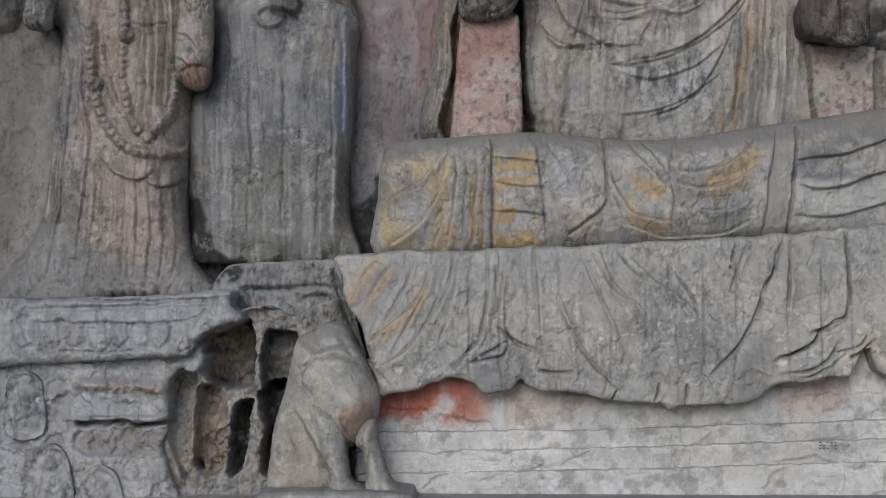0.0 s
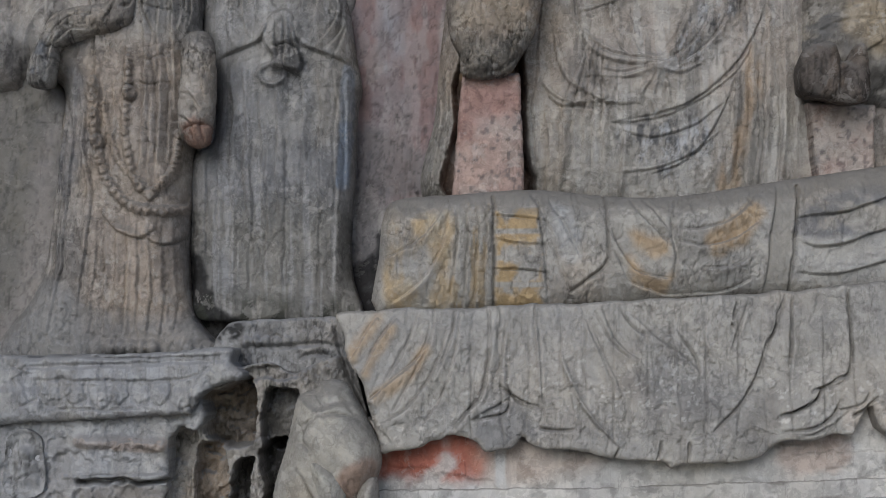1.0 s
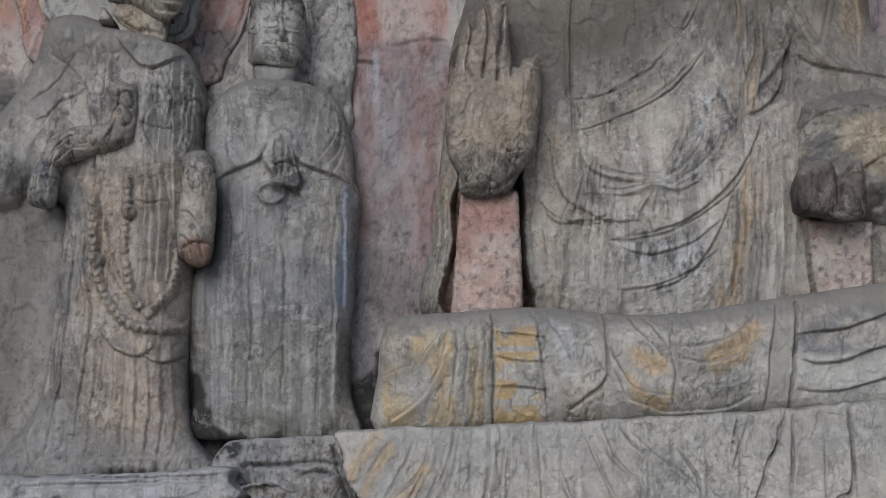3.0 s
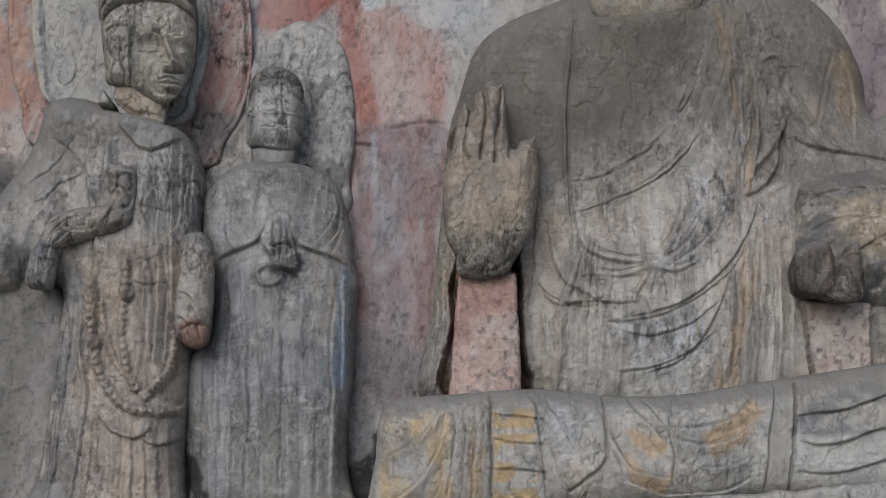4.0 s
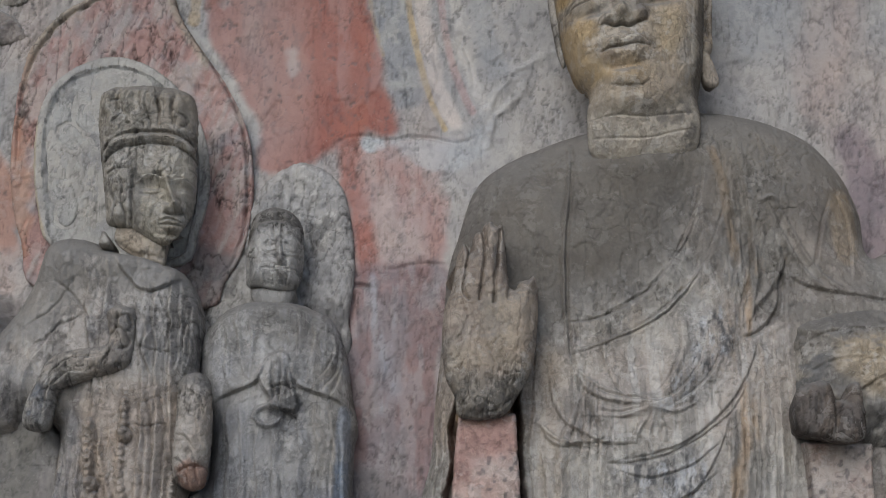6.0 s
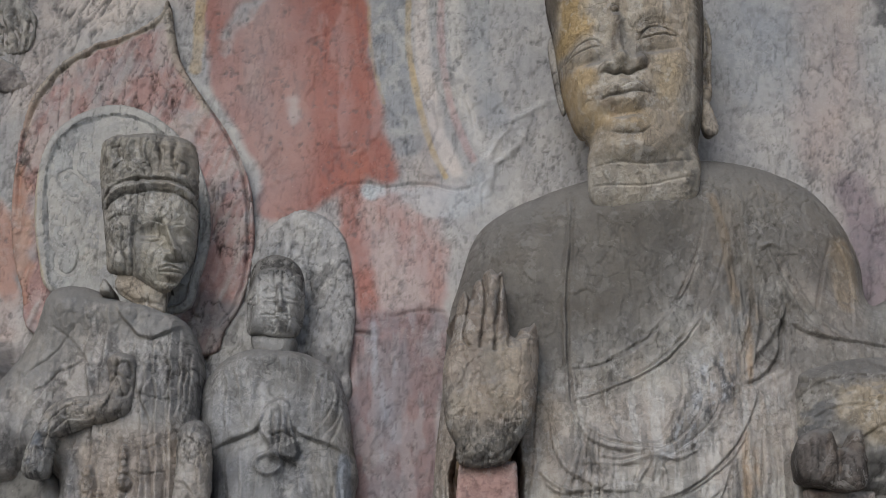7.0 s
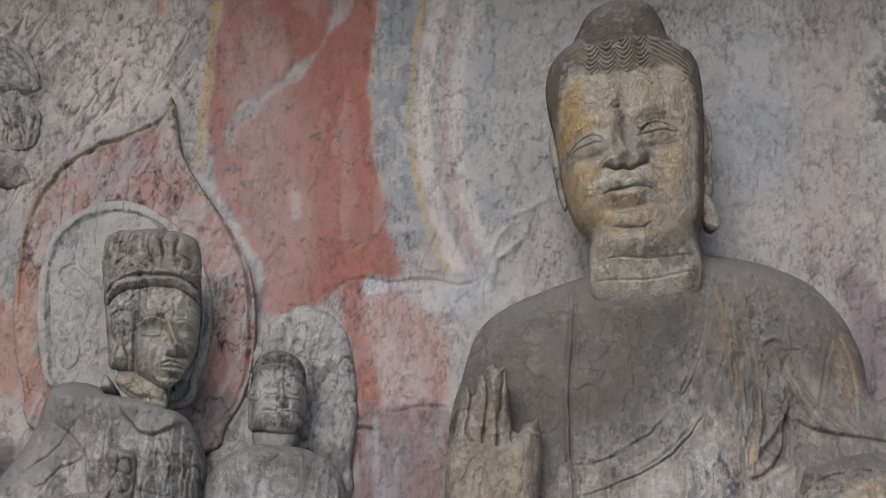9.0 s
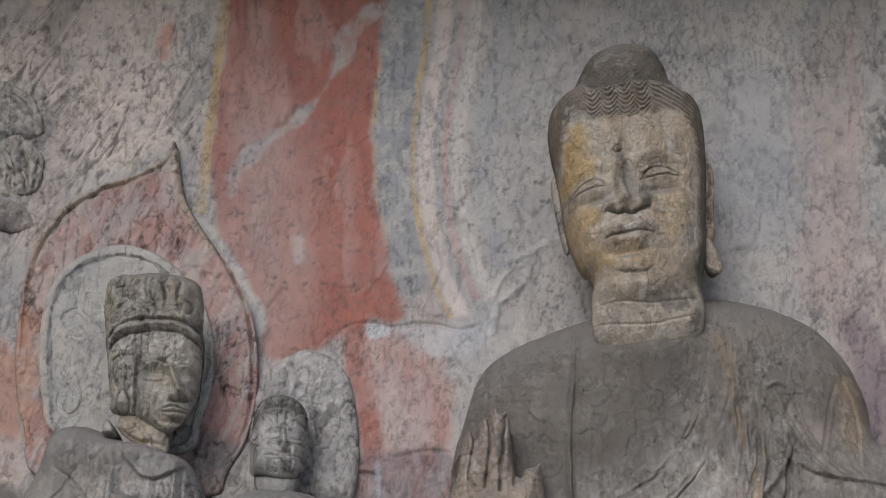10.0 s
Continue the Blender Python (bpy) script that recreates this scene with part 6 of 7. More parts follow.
    G([(-2.488, 5.773), (-2.5, 5.646), (-2.456, 5.55)], 0.022, 0.03)
    h.rough(0.09, 0.014, 224)
    h.rough(0.12, 0.012, 220, ridged=True)
    weather(h, 225, 0.18, 0.4, 0.3, 0.6)
    h.paint(h.area([(-2.62, 5.873), (-2.386, 6.078), (-2.291, 5.77), (-2.26, 5.566), (-2.349, 5.416), (-2.543, 5.567)], 0.05, 0.05, 228) * 0.35, (0.37, 0.335, 0.255))
    h.paint(h.area([(-2.702, 6.079), (-2.57, 6.017), (-2.581, 5.873), (-2.634, 5.618), (-2.672, 5.771)], 0.02, 0.03, 229, size=0.1) * 0.5, (0.10, 0.10, 0.095))
    h.paint(h.area([(-2.263, 5.995), (-2.137, 6.016), (-2.139, 5.667), (-2.214, 5.617), (-2.196, 5.82)], 0.03, 0.03, 230) * 0.4, (0.13, 0.125, 0.12))
    h.paint(crown * 0.3, (0.18, 0.17, 0.15))
    knob = Relief([(-2.97, 5.467), (-2.957, 5.559), (-2.929, 5.589), (-2.886, 5.538), (-2.881, 5.467)], 13.8, (0.36, 0.34, 0.31), edge=0.04, depth=0.06, back=14.3)
    return [r, arm, fist, neck, h, knob]


tagged(relief_thing("standing_statue", crowned_statue(), STATUE), "tall standing crowned stone statue with strings of beads", "statue")


def halo():
    thing = tagged(new("halo"), "pointed flame halo carved in the wall, worn rose paint", "halo")
    thing.location = (-2.6, 14.8, 7.0)
    bpy.context.view_layer.update()
    inv = thing.matrix_world.inverted()
    b = Relief([(-2.65, 8.654), (-2.725, 8.514), (-2.979, 8.332), (-3.302, 8.212), (-3.616, 8.015), (-3.842, 7.766), (-3.962, 7.473), (-4.011, 7.069), (-4.023, 6.617), (-3.991, 6.174), (-3.873, 5.74), (-3.649, 5.262), (-2.203, 5.102), (-1.984, 5.337), (-1.818, 5.654), (-1.751, 6.058), (-1.763, 6.498), (-1.831, 6.863), (-2.037, 7.293), (-2.312, 7.702), (-2.522, 8.059)], 14.66, (0.38, 0.275, 0.26), edge=0.05, depth=0.03, back=14.95, n=4)
    inner = Relief([(-3.591, 5.69), (-3.725, 6.04), (-3.79, 6.478), (-3.777, 6.925), (-3.646, 7.267), (-3.393, 7.468), (-3.075, 7.543), (-2.745, 7.437), (-2.463, 7.206), (-2.259, 6.892), (-2.161, 6.528), (-2.153, 6.144), (-2.23, 5.82), (-2.367, 5.501), (-3.035, 5.503)], 14.6, (0.41, 0.40, 0.38), edge=0.05, depth=0.03, back=14.9, n=4)
    disc = Relief([(-3.539, 5.69), (-3.647, 6.039), (-3.706, 6.477), (-3.695, 6.897), (-3.577, 7.209), (-3.359, 7.37), (-3.068, 7.438), (-2.766, 7.345), (-2.501, 7.132), (-2.327, 6.864), (-2.24, 6.529), (-2.236, 6.144), (-2.292, 5.82), (-2.396, 5.554), (-3.037, 5.529)], 14.605, (0.385, 0.385, 0.375), edge=0.08, depth=-0.06, back=14.9, n=4)
    X, Z = b.X, b.Z
    b.groove([(-2.644, 8.608), (-2.729, 8.443), (-2.972, 8.28), (-3.294, 8.155), (-3.597, 7.958), (-3.804, 7.698), (-3.919, 7.407), (-3.969, 7.004), (-3.954, 6.387)], 0.02, 0.07, dirt_shade=0.5)
    b.groove([(-2.644, 8.608), (-2.52, 8.08), (-2.326, 7.723), (-2.056, 7.285), (-1.866, 6.856), (-1.804, 6.381), (-1.801, 6.052), (-1.867, 5.649), (-2.034, 5.358)], 0.014, 0.07, dirt_shade=0.5)
    u, v = X * math.cos(radians(70)) + Z * math.sin(radians(70)), -X * math.sin(radians(70)) + Z * math.cos(radians(70))
    licks = fbm(u, v, 0.13, 231, 5, 2.6, 0.6)
    b.Y += 0.035 * (licks - 0.5) * 2
    b.rough(0.08, 0.008, 232)
    b.paint(smooth(0.45, 0.65, licks) * 0.5, (0.35, 0.195, 0.175))
    b.paint(smooth(0.5, 0.36, licks) * 0.6, (0.44, 0.395, 0.37))
    b.paint(b.noise(0.3, 0.55, 0.7, 233) * 0.5, (0.28, 0.285, 0.30))
    rim = smooth(0.11, 0.04, b.S) * (X < -2.2) * smooth(7.0, 7.6, Z)
    b.paint(rim * 0.6, (0.36, 0.33, 0.26))
    b.paint(b.area([(-2.383, 5.623), (-1.918, 5.622), (-2.004, 5.253), (-2.251, 5.098)], 0.05, 0.08, 234) * 0.6, (0.17, 0.165, 0.17))
    b.paint(b.area([(-4.102, 6.835), (-3.889, 6.834), (-3.789, 5.734), (-3.945, 5.735)], 0.05, 0.08, 235, size=0.15) * 0.5, (0.45, 0.24, 0.15))
    inner.groove([(-3.643, 5.685), (-3.767, 6.034), (-3.827, 6.471), (-3.814, 6.918), (-3.674, 7.271), (-3.402, 7.489), (-3.074, 7.57)], 0.012, 0.05, dirt_shade=0.4)
    inner.groove([(-3.6, 6.033), (-3.66, 6.36), (-3.698, 6.805), (-3.629, 7.116), (-3.459, 7.328), (-3.225, 7.431)], 0.010, 0.04, dirt_shade=0.4)
    inner.paint(inner.noise(0.2, 0.5, 0.7, 236) * 0.5, (0.30, 0.30, 0.30))
    inner.paint(inner.stripe([(-3.643, 5.685), (-3.761, 6.088), (-3.806, 6.471), (-3.812, 6.89)], 0.05, 237, 0.5) * 0.6, (0.46, 0.36, 0.22))
    # lotus petals round the disc
    cx, cz = -2.976, 6.389
    def polar(a, q):
        return cx + q * 0.80 * math.sin(radians(a)), cz + q * 1.02 * math.cos(radians(a))
    for a in range(-135, 75, 21):
        disc.groove([polar(a, q) for q in (0.42, 0.6, 0.74)], 0.013, 0.05, dirt_shade=0.5)
        disc.groove([polar(a + k, q) for k, q in ((0, 0.72), (3, 0.80), (10.5, 0.85), (18, 0.80), (21, 0.72))], 0.012, 0.045, dirt_shade=0.5)
        disc.bump(*polar(a + 10.5, 0.66), 0.10, 0.12, 0.018)
    disc.worn(229, 0.5, 0.014)
    b.worn(230, 0.7, 0.02)
    inner.worn(231, 0.5, 0.012)
    disc.rough(0.15, 0.014, 238)
    disc.paint(disc.noise(0.25, 0.5, 0.7, 239, sz=1.6) * 0.6, (0.31, 0.305, 0.31))
    disc.paint(disc.noise(0.12, 0.6, 0.7, 240) * 0.5, (0.14, 0.14, 0.15))
    for name, r in (("flame_border", b), ("ring", inner), ("lotus_disc", disc)):
        ob = relief_thing(name, [r], WALL, thing)
        ob.matrix_parent_inverse = inv
    return thing


halo()
small = Relief([(-2.213, 4.508), (-2.081, 5.301), (-1.839, 6.004), (-1.585, 6.387), (-1.271, 6.525), (-0.952, 6.332), (-0.832, 5.949), (-0.795, 5.462), (-0.842, 5.035), (-0.854, 4.665), (-1.436, 4.195)], 14.7, (0.33, 0.325, 0.325), edge=0.12, depth=0.08, back=14.95)
small.rough(0.13, 0.035, 241)
small.rough(0.05, 0.014, 242)
weather(small, 243, 0.6, 0.5, 0.1)
small.paint(small.area([(-1.783, 6.097), (-1.578, 6.316), (-1.213, 6.426), (-0.946, 6.097), (-1.056, 6.481), (-1.582, 6.481), (-1.788, 6.316)], 0.04, 0.05, 246) * 0.4, (0.44, 0.43, 0.43))
tagged(relief_thing("halo", [small], WALL), "rough grey halo hewn round the smaller statue's head", "halo")


def sleeved_statue():
    r = Relief([(-1.704, 5.123), (-1.93, 5.035), (-2.101, 4.853), (-2.169, 4.621), (-2.149, 4.339), (-2.065, 4.237), (-2.033, 3.884), (-2.054, 3.486), (-2.264, 3.305), (-2.262, 2.658), (-2.204, 2.213), (-2.164, 1.943), (-1.967, 1.889), (-1.401, 1.9), (-0.909, 1.91), (-0.713, 1.97), (-0.804, 2.264), (-0.827, 2.66), (-0.791, 3.207), (-0.776, 3.81), (-0.741, 3.983), (-0.794, 4.287), (-0.849, 4.645), (-0.939, 4.904), (-1.067, 5.008), (-1.323, 5.102)], 14.2, (0.285, 0.282, 0.28), edge=0.3, depth=0.4, back=14.9, n=3, step=0.011)
    r.shallow(2.349, 1.904, 0.3, 14.2)
    G, F, B = r.groove, r.fold, r.bump
    B(-1.43, 4.241, 0.35, 0.25, 0.08)
    B(-1.5, 4.99, 0.26, 0.10, 0.10)

    # arms bent over the breast, joined hands pointing up
    for pts, k in (([(-1.982, 4.192), (-1.817, 4.241), (-1.642, 4.301), (-1.584, 4.371), (-1.528, 4.502), (-1.441, 4.582)], 1), ([(-1.372, 4.582), (-1.301, 4.481), (-1.259, 4.301), (-1.16, 4.251), (-0.943, 4.191), (-0.815, 4.131)], 1)):
        F(pts, 0.20, 0.09, k, wobble=0.012)
    hands = r.area([(-1.581, 4.337), (-1.536, 4.477), (-1.459, 4.568), (-1.38, 4.588), (-1.33, 4.518), (-1.298, 4.377), (-1.266, 4.252), (-1.234, 4.103), (-1.271, 4.019), (-1.37, 4.078), (-1.477, 4.079), (-1.5, 4.198)], 0.02, 0.012, 249)
    r.Y -= 0.085 * hands
    for pts in ([(-1.409, 4.527), (-1.386, 4.358), (-1.401, 4.159), (-1.38, 4.061)], [(-1.456, 4.457), (-1.463, 4.308), (-1.44, 4.16)], [(-1.339, 4.457), (-1.326, 4.308), (-1.285, 4.159)], [(-1.481, 4.258), (-1.365, 4.278), (-1.267, 4.234)]):
        G(pts, 0.011, 0.05, dirt_shade=0.55)
    for pts in ([(-1.921, 4.881), (-1.875, 4.679), (-1.889, 4.478), (-1.814, 4.253)], [(-1.823, 4.932), (-1.777, 4.679), (-1.752, 4.478), (-1.669, 4.307)], [(-1.683, 4.881), (-1.659, 4.679), (-1.624, 4.477)], [(-1.149, 4.881), (-1.107, 4.729), (-1.132, 4.477), (-1.178, 4.277)], [(-0.979, 4.78), (-0.937, 4.578), (-1.033, 4.377), (-1.119, 4.252)], [(-0.889, 4.628), (-0.906, 4.427), (-1.03, 4.237)], [(-1.239, 4.932), (-1.245, 4.729), (-1.251, 4.528)], [(-0.867, 4.477), (-0.894, 4.327), (-0.951, 4.198)]):
        F(pts, 0.06, 0.045)
    # ring of the girdle and the hanging ends
    d = np.hypot((r.X - RING[0]) / 1.3, r.Z - RING[1])
    r.Y -= 0.05 * np.exp(-((d - 0.085) / 0.02) ** 2) + 0.02 * np.exp(-(d / 0.1) ** 2)
    r.C *= (1 - 0.5 * np.exp(-((d - 0.115) / 0.012) ** 2))[..., None]
    r.Y += 0.035 * np.exp(-(((r.X - RING[0] - 0.02) / 0.035) ** 2 + ((r.Z - RING[1]) / 0.03) ** 2))
    for pts in ([(-1.364, 4.057), (-1.246, 4.038), (-1.222, 3.79), (-1.225, 3.398), (-1.198, 3.011)], [(-1.589, 4.038), (-1.601, 3.692), (-1.572, 3.301), (-1.589, 2.819)], [(-1.479, 3.938), (-1.433, 3.594), (-1.453, 3.204), (-1.415, 2.771)], [(-1.867, 4.137), (-1.837, 3.79), (-1.855, 3.399), (-1.829, 2.819)], [(-1.749, 4.137), (-1.72, 3.79), (-1.727, 3.301), (-1.703, 2.772)], [(-1.1, 4.087), (-1.074, 3.692), (-1.097, 3.301), (-1.07, 2.819)], [(-0.963, 4.087), (-0.929, 3.741), (-0.942, 3.301), (-0.925, 2.819)], [(-0.864, 3.988), (-0.849, 3.593), (-0.861, 3.011)]):
        F(pts, 0.07, 0.04)
    for x in (360, 385, 410, 440, 470, 500, 530, 560, 590):
        a = (x - 784) * 0.0049
        F([(a, 3.6), (a + 0.01, 2.8), (a - 0.01, 2.1)], 0.07, 0.022, 1 if x % 4 else -1)
    r.rough(0.2, 0.03, 251, sx=0.5, sz=2.4)
    r.rough(0.06, 0.008, 252)
    weather(r, 253, 0.4, 0.35, 0.12)
    r.paint(r.area([(-2.23, 3.522), (-1.995, 4.118), (-0.814, 4.02), (-0.757, 3.032), (-0.902, 2.836), (-2.168, 2.834)], 0.1, 0.1, 256) * 0.55, (0.235, 0.24, 0.255))
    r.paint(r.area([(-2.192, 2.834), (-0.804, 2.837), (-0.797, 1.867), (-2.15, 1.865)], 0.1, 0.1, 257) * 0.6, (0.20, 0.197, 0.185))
    r.paint(r.noise(0.2, 0.55, 0.66, 273, 6, sx=0.3, sz=3.5) * 0.5, (0.42, 0.42, 0.43))
    r.paint(r.stripe([(-0.842, 4.079), (-0.853, 3.73), (-0.87, 3.333), (-0.887, 3.086)], 0.07, 258, 0.6) * 0.8, (0.25, 0.32, 0.43))
    r.paint(r.area([(-1.477, 4.268), (-1.371, 4.367), (-1.271, 4.243), (-1.219, 4.07), (-1.315, 3.991), (-1.462, 4.07)], 0.03, 0.05, 259, size=0.1) * r.noise(0.06, 0.35, 0.55, 259) * 0.8, (0.06, 0.06, 0.062))
    r.paint(r.area([(-1.674, 5.052), (-1.2, 5.052), (-1.097, 4.847), (-1.192, 4.643), (-1.54, 4.694), (-1.695, 4.898)], 0.05, 0.05, 260) * 0.5, (0.165, 0.16, 0.155))
    # black recess beside the feet, its shade painted on the robe
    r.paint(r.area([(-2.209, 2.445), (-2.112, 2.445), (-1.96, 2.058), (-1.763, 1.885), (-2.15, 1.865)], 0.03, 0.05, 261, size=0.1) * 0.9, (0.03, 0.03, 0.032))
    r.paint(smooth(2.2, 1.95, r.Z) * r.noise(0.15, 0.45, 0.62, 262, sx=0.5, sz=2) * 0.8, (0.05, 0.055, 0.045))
    r.paint(r.area([(-1.137, 4.341), (-0.792, 4.341), (-0.833, 3.745), (-1.072, 3.452)], 0.08, 0.08, 263) * 0.4, (0.33, 0.30, 0.255))
    neck = Relief([(-1.691, 5.231), (-1.656, 5.049), (-1.569, 5.007), (-1.417, 4.996), (-1.343, 5.074), (-1.331, 5.231)], 14.31, (0.29, 0.285, 0.28), edge=0.13, depth=0.12, back=14.8)
    neck.groove([(-1.661, 5.087), (-1.509, 5.035), (-1.35, 5.086)], 0.012, 0.025)
    h = Relief([(-1.743, 5.244), (-1.744, 5.64), (-1.724, 5.827), (-1.649, 5.934), (-1.496, 5.983), (-1.34, 5.929), (-1.255, 5.8), (-1.23, 5.587), (-1.251, 5.322), (-1.289, 5.207), (-1.426, 5.175), (-1.605, 5.207)], 14.15, (0.27, 0.265, 0.255), edge=0.2, depth=0.28, back=14.9, n=3, step=0.008, taper=0.12)
    h.shallow(5.388, 5.154, 0.6, 14.15)
    G, B = h.groove, h.bump
    h.Y += 0.05 * h.area([(-1.787, 5.969), (-1.2, 5.969), (-1.273, 5.756), (-1.426, 5.783), (-1.629, 5.757), (-1.727, 5.651)], 0.02, 0.01, 264)
    for pts in ([(-1.718, 5.181), (-1.708, 5.362), (-1.679, 5.57)], [(-1.302, 5.144), (-1.266, 5.362), (-1.251, 5.57)]):
        G(pts, 0.03, 0.05)

    G([(-1.436, 5.583), (-1.424, 5.479), (-1.417, 5.417)], 0.026, -0.05, taper=False, wobble=0.004)
    B(-1.416, 5.404, 0.035, 0.024, 0.035)
    for pts in ([(-1.596, 5.583), (-1.527, 5.614), (-1.456, 5.583)], [(-1.396, 5.583), (-1.336, 5.614), (-1.275, 5.583)]):
        F(pts, 0.035, 0.03, -1, wobble=0.004)
    for x, z in ((-1.52, 5.531), (-1.335, 5.531)):
        B(x, z, 0.06, 0.03, -0.035)
        B(x, z, 0.04, 0.018, 0.025)
    for pts in ([(-1.575, 5.51), (-1.519, 5.495), (-1.454, 5.51)], [(-1.384, 5.51), (-1.334, 5.495), (-1.274, 5.515)], [(-1.49, 5.314), (-1.415, 5.324), (-1.34, 5.313)], [(-1.472, 5.376), (-1.416, 5.365), (-1.362, 5.381)]):
        G(pts, 0.008, 0.03, wobble=0.004, dirt_shade=0.5)
    for pts in ([(-1.419, 5.74), (-1.395, 5.562), (-1.361, 5.355), (-1.377, 5.169)], [(-1.479, 5.708), (-1.453, 5.458), (-1.478, 5.2)], [(-1.601, 5.355), (-1.451, 5.334), (-1.271, 5.365)], [(-1.584, 5.469), (-1.403, 5.448), (-1.253, 5.479)]):
        G(pts, 0.007, 0.025, wobble=0.03, dirt_shade=0.65)
    h.rough(0.08, 0.012, 265)
    weather(h, 266, 0.35, 0.5, 0.2, 1.0)
    h.paint(h.area([(-1.789, 6.023), (-1.201, 6.022), (-1.247, 5.746), (-1.426, 5.783), (-1.628, 5.746), (-1.726, 5.598)], 0.03, 0.02, 269) * 0.85, (0.085, 0.08, 0.075))
    h.paint(h.area([(-1.65, 5.635), (-1.46, 5.703), (-1.283, 5.634), (-1.292, 5.348), (-1.338, 5.168), (-1.447, 5.132), (-1.572, 5.168), (-1.642, 5.349)], 0.04, 0.03, 274) * 0.8, (0.45, 0.44, 0.425))
    h.paint(np.maximum(h.area([(-1.63, 5.452), (-1.555, 5.463), (-1.529, 5.245), (-1.589, 5.245)], 0.02, 0.03, 270), h.area([(-1.487, 5.556), (-1.429, 5.661), (-1.382, 5.556), (-1.325, 5.245), (-1.398, 5.168), (-1.461, 5.297)], 0.02, 0.03, 271, size=0.08)) * h.noise(0.06, 0.4, 0.65, 272, 5) * 0.7, (0.05, 0.05, 0.052))
    return [r, neck, h]


RING = (-1.493, 4.023)
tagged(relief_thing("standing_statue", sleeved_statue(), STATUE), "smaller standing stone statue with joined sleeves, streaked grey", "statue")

# ---- carved fragment high on the wall ----
r = Relief([(-5.141, 9.364), (-4.462, 9.361), (-4.286, 9.297), (-4.099, 9.107), (-3.993, 8.857), (-4.06, 8.672), (-3.932, 8.487), (-4.016, 8.184), (-4.227, 8.095), (-3.983, 7.825), (-4.305, 7.767), (-4.987, 8.007)], 14.735, (0.44, 0.42, 0.39), edge=0.12, depth=0.07, back=14.95, ragged=0.07, seed=9)
r.groove([(-4.668, 9.172), (-4.39, 9.203), (-4.15, 9.045), (-4.065, 8.857)], 0.03, -0.03)
r.groove([(-4.518, 8.797), (-4.233, 8.734), (-4.068, 8.764)], 0.02, 0.05, dirt_shade=0.7)
r.groove([(-4.652, 9.015), (-4.431, 9.046), (-4.225, 8.951), (-4.158, 8.826)], 0.012, 0.04, dirt_shade=0.6)
for pts in ([(-4.364, 8.625), (-4.23, 8.381), (-4.262, 8.14)], [(-4.168, 8.593), (-4.093, 8.38), (-4.122, 8.11)], [(-4.032, 8.623), (-3.999, 8.38), (-4.043, 8.139)]):
    r.groove(pts, 0.016, 0.05, dirt_shade=0.65)
for pts in ([(-4.504, 9.36), (-4.264, 9.334), (-4.101, 9.157), (-3.999, 8.893)], [(-4.487, 9.183), (-4.293, 9.157), (-4.166, 9.006), (-4.112, 8.782)], [(-4.371, 9.032), (-4.285, 8.957), (-4.295, 8.832), (-4.425, 8.783)]):
    r.groove(pts, 0.03, -0.035, wobble=0.05)
    r.groove([(x + 0.04, z + 0.03) for x, z in pts], 0.010, 0.04, wobble=0.05, dirt_shade=0.6)
for pts in ([(-4.347, 8.672), (-4.282, 8.457), (-4.3, 8.184)], [(-4.24, 8.597), (-4.257, 8.426), (-4.21, 8.172)], [(-4.158, 8.671), (-4.157, 8.426), (-4.09, 8.183)], [(-4.074, 8.732), (-4.032, 8.517), (-4.045, 8.292)], [(-4.405, 8.696), (-4.219, 8.733), (-4.044, 8.769)], [(-4.35, 8.136), (-4.158, 8.088), (-4.012, 8.051)]):
    r.groove(pts, 0.013, 0.05, wobble=0.06, dirt_shade=0.7)
r.rough(0.12, 0.035, 281)
r.rough(0.06, 0.015, 280, ridged=True)
weather(r, 282, 0.5, 0.5, 0.2)
r.paint(r.area([(-4.639, 8.082), (-4.199, 8.05), (-3.926, 7.754), (-4.276, 7.725), (-4.601, 7.726)], 0.03, 0.04, 285) * 0.4, (0.16, 0.12, 0.125))
tagged(relief_thing("relief_fragment", [r], ROUGH), "broken fragment of a carved relief on the cave wall", "relief")

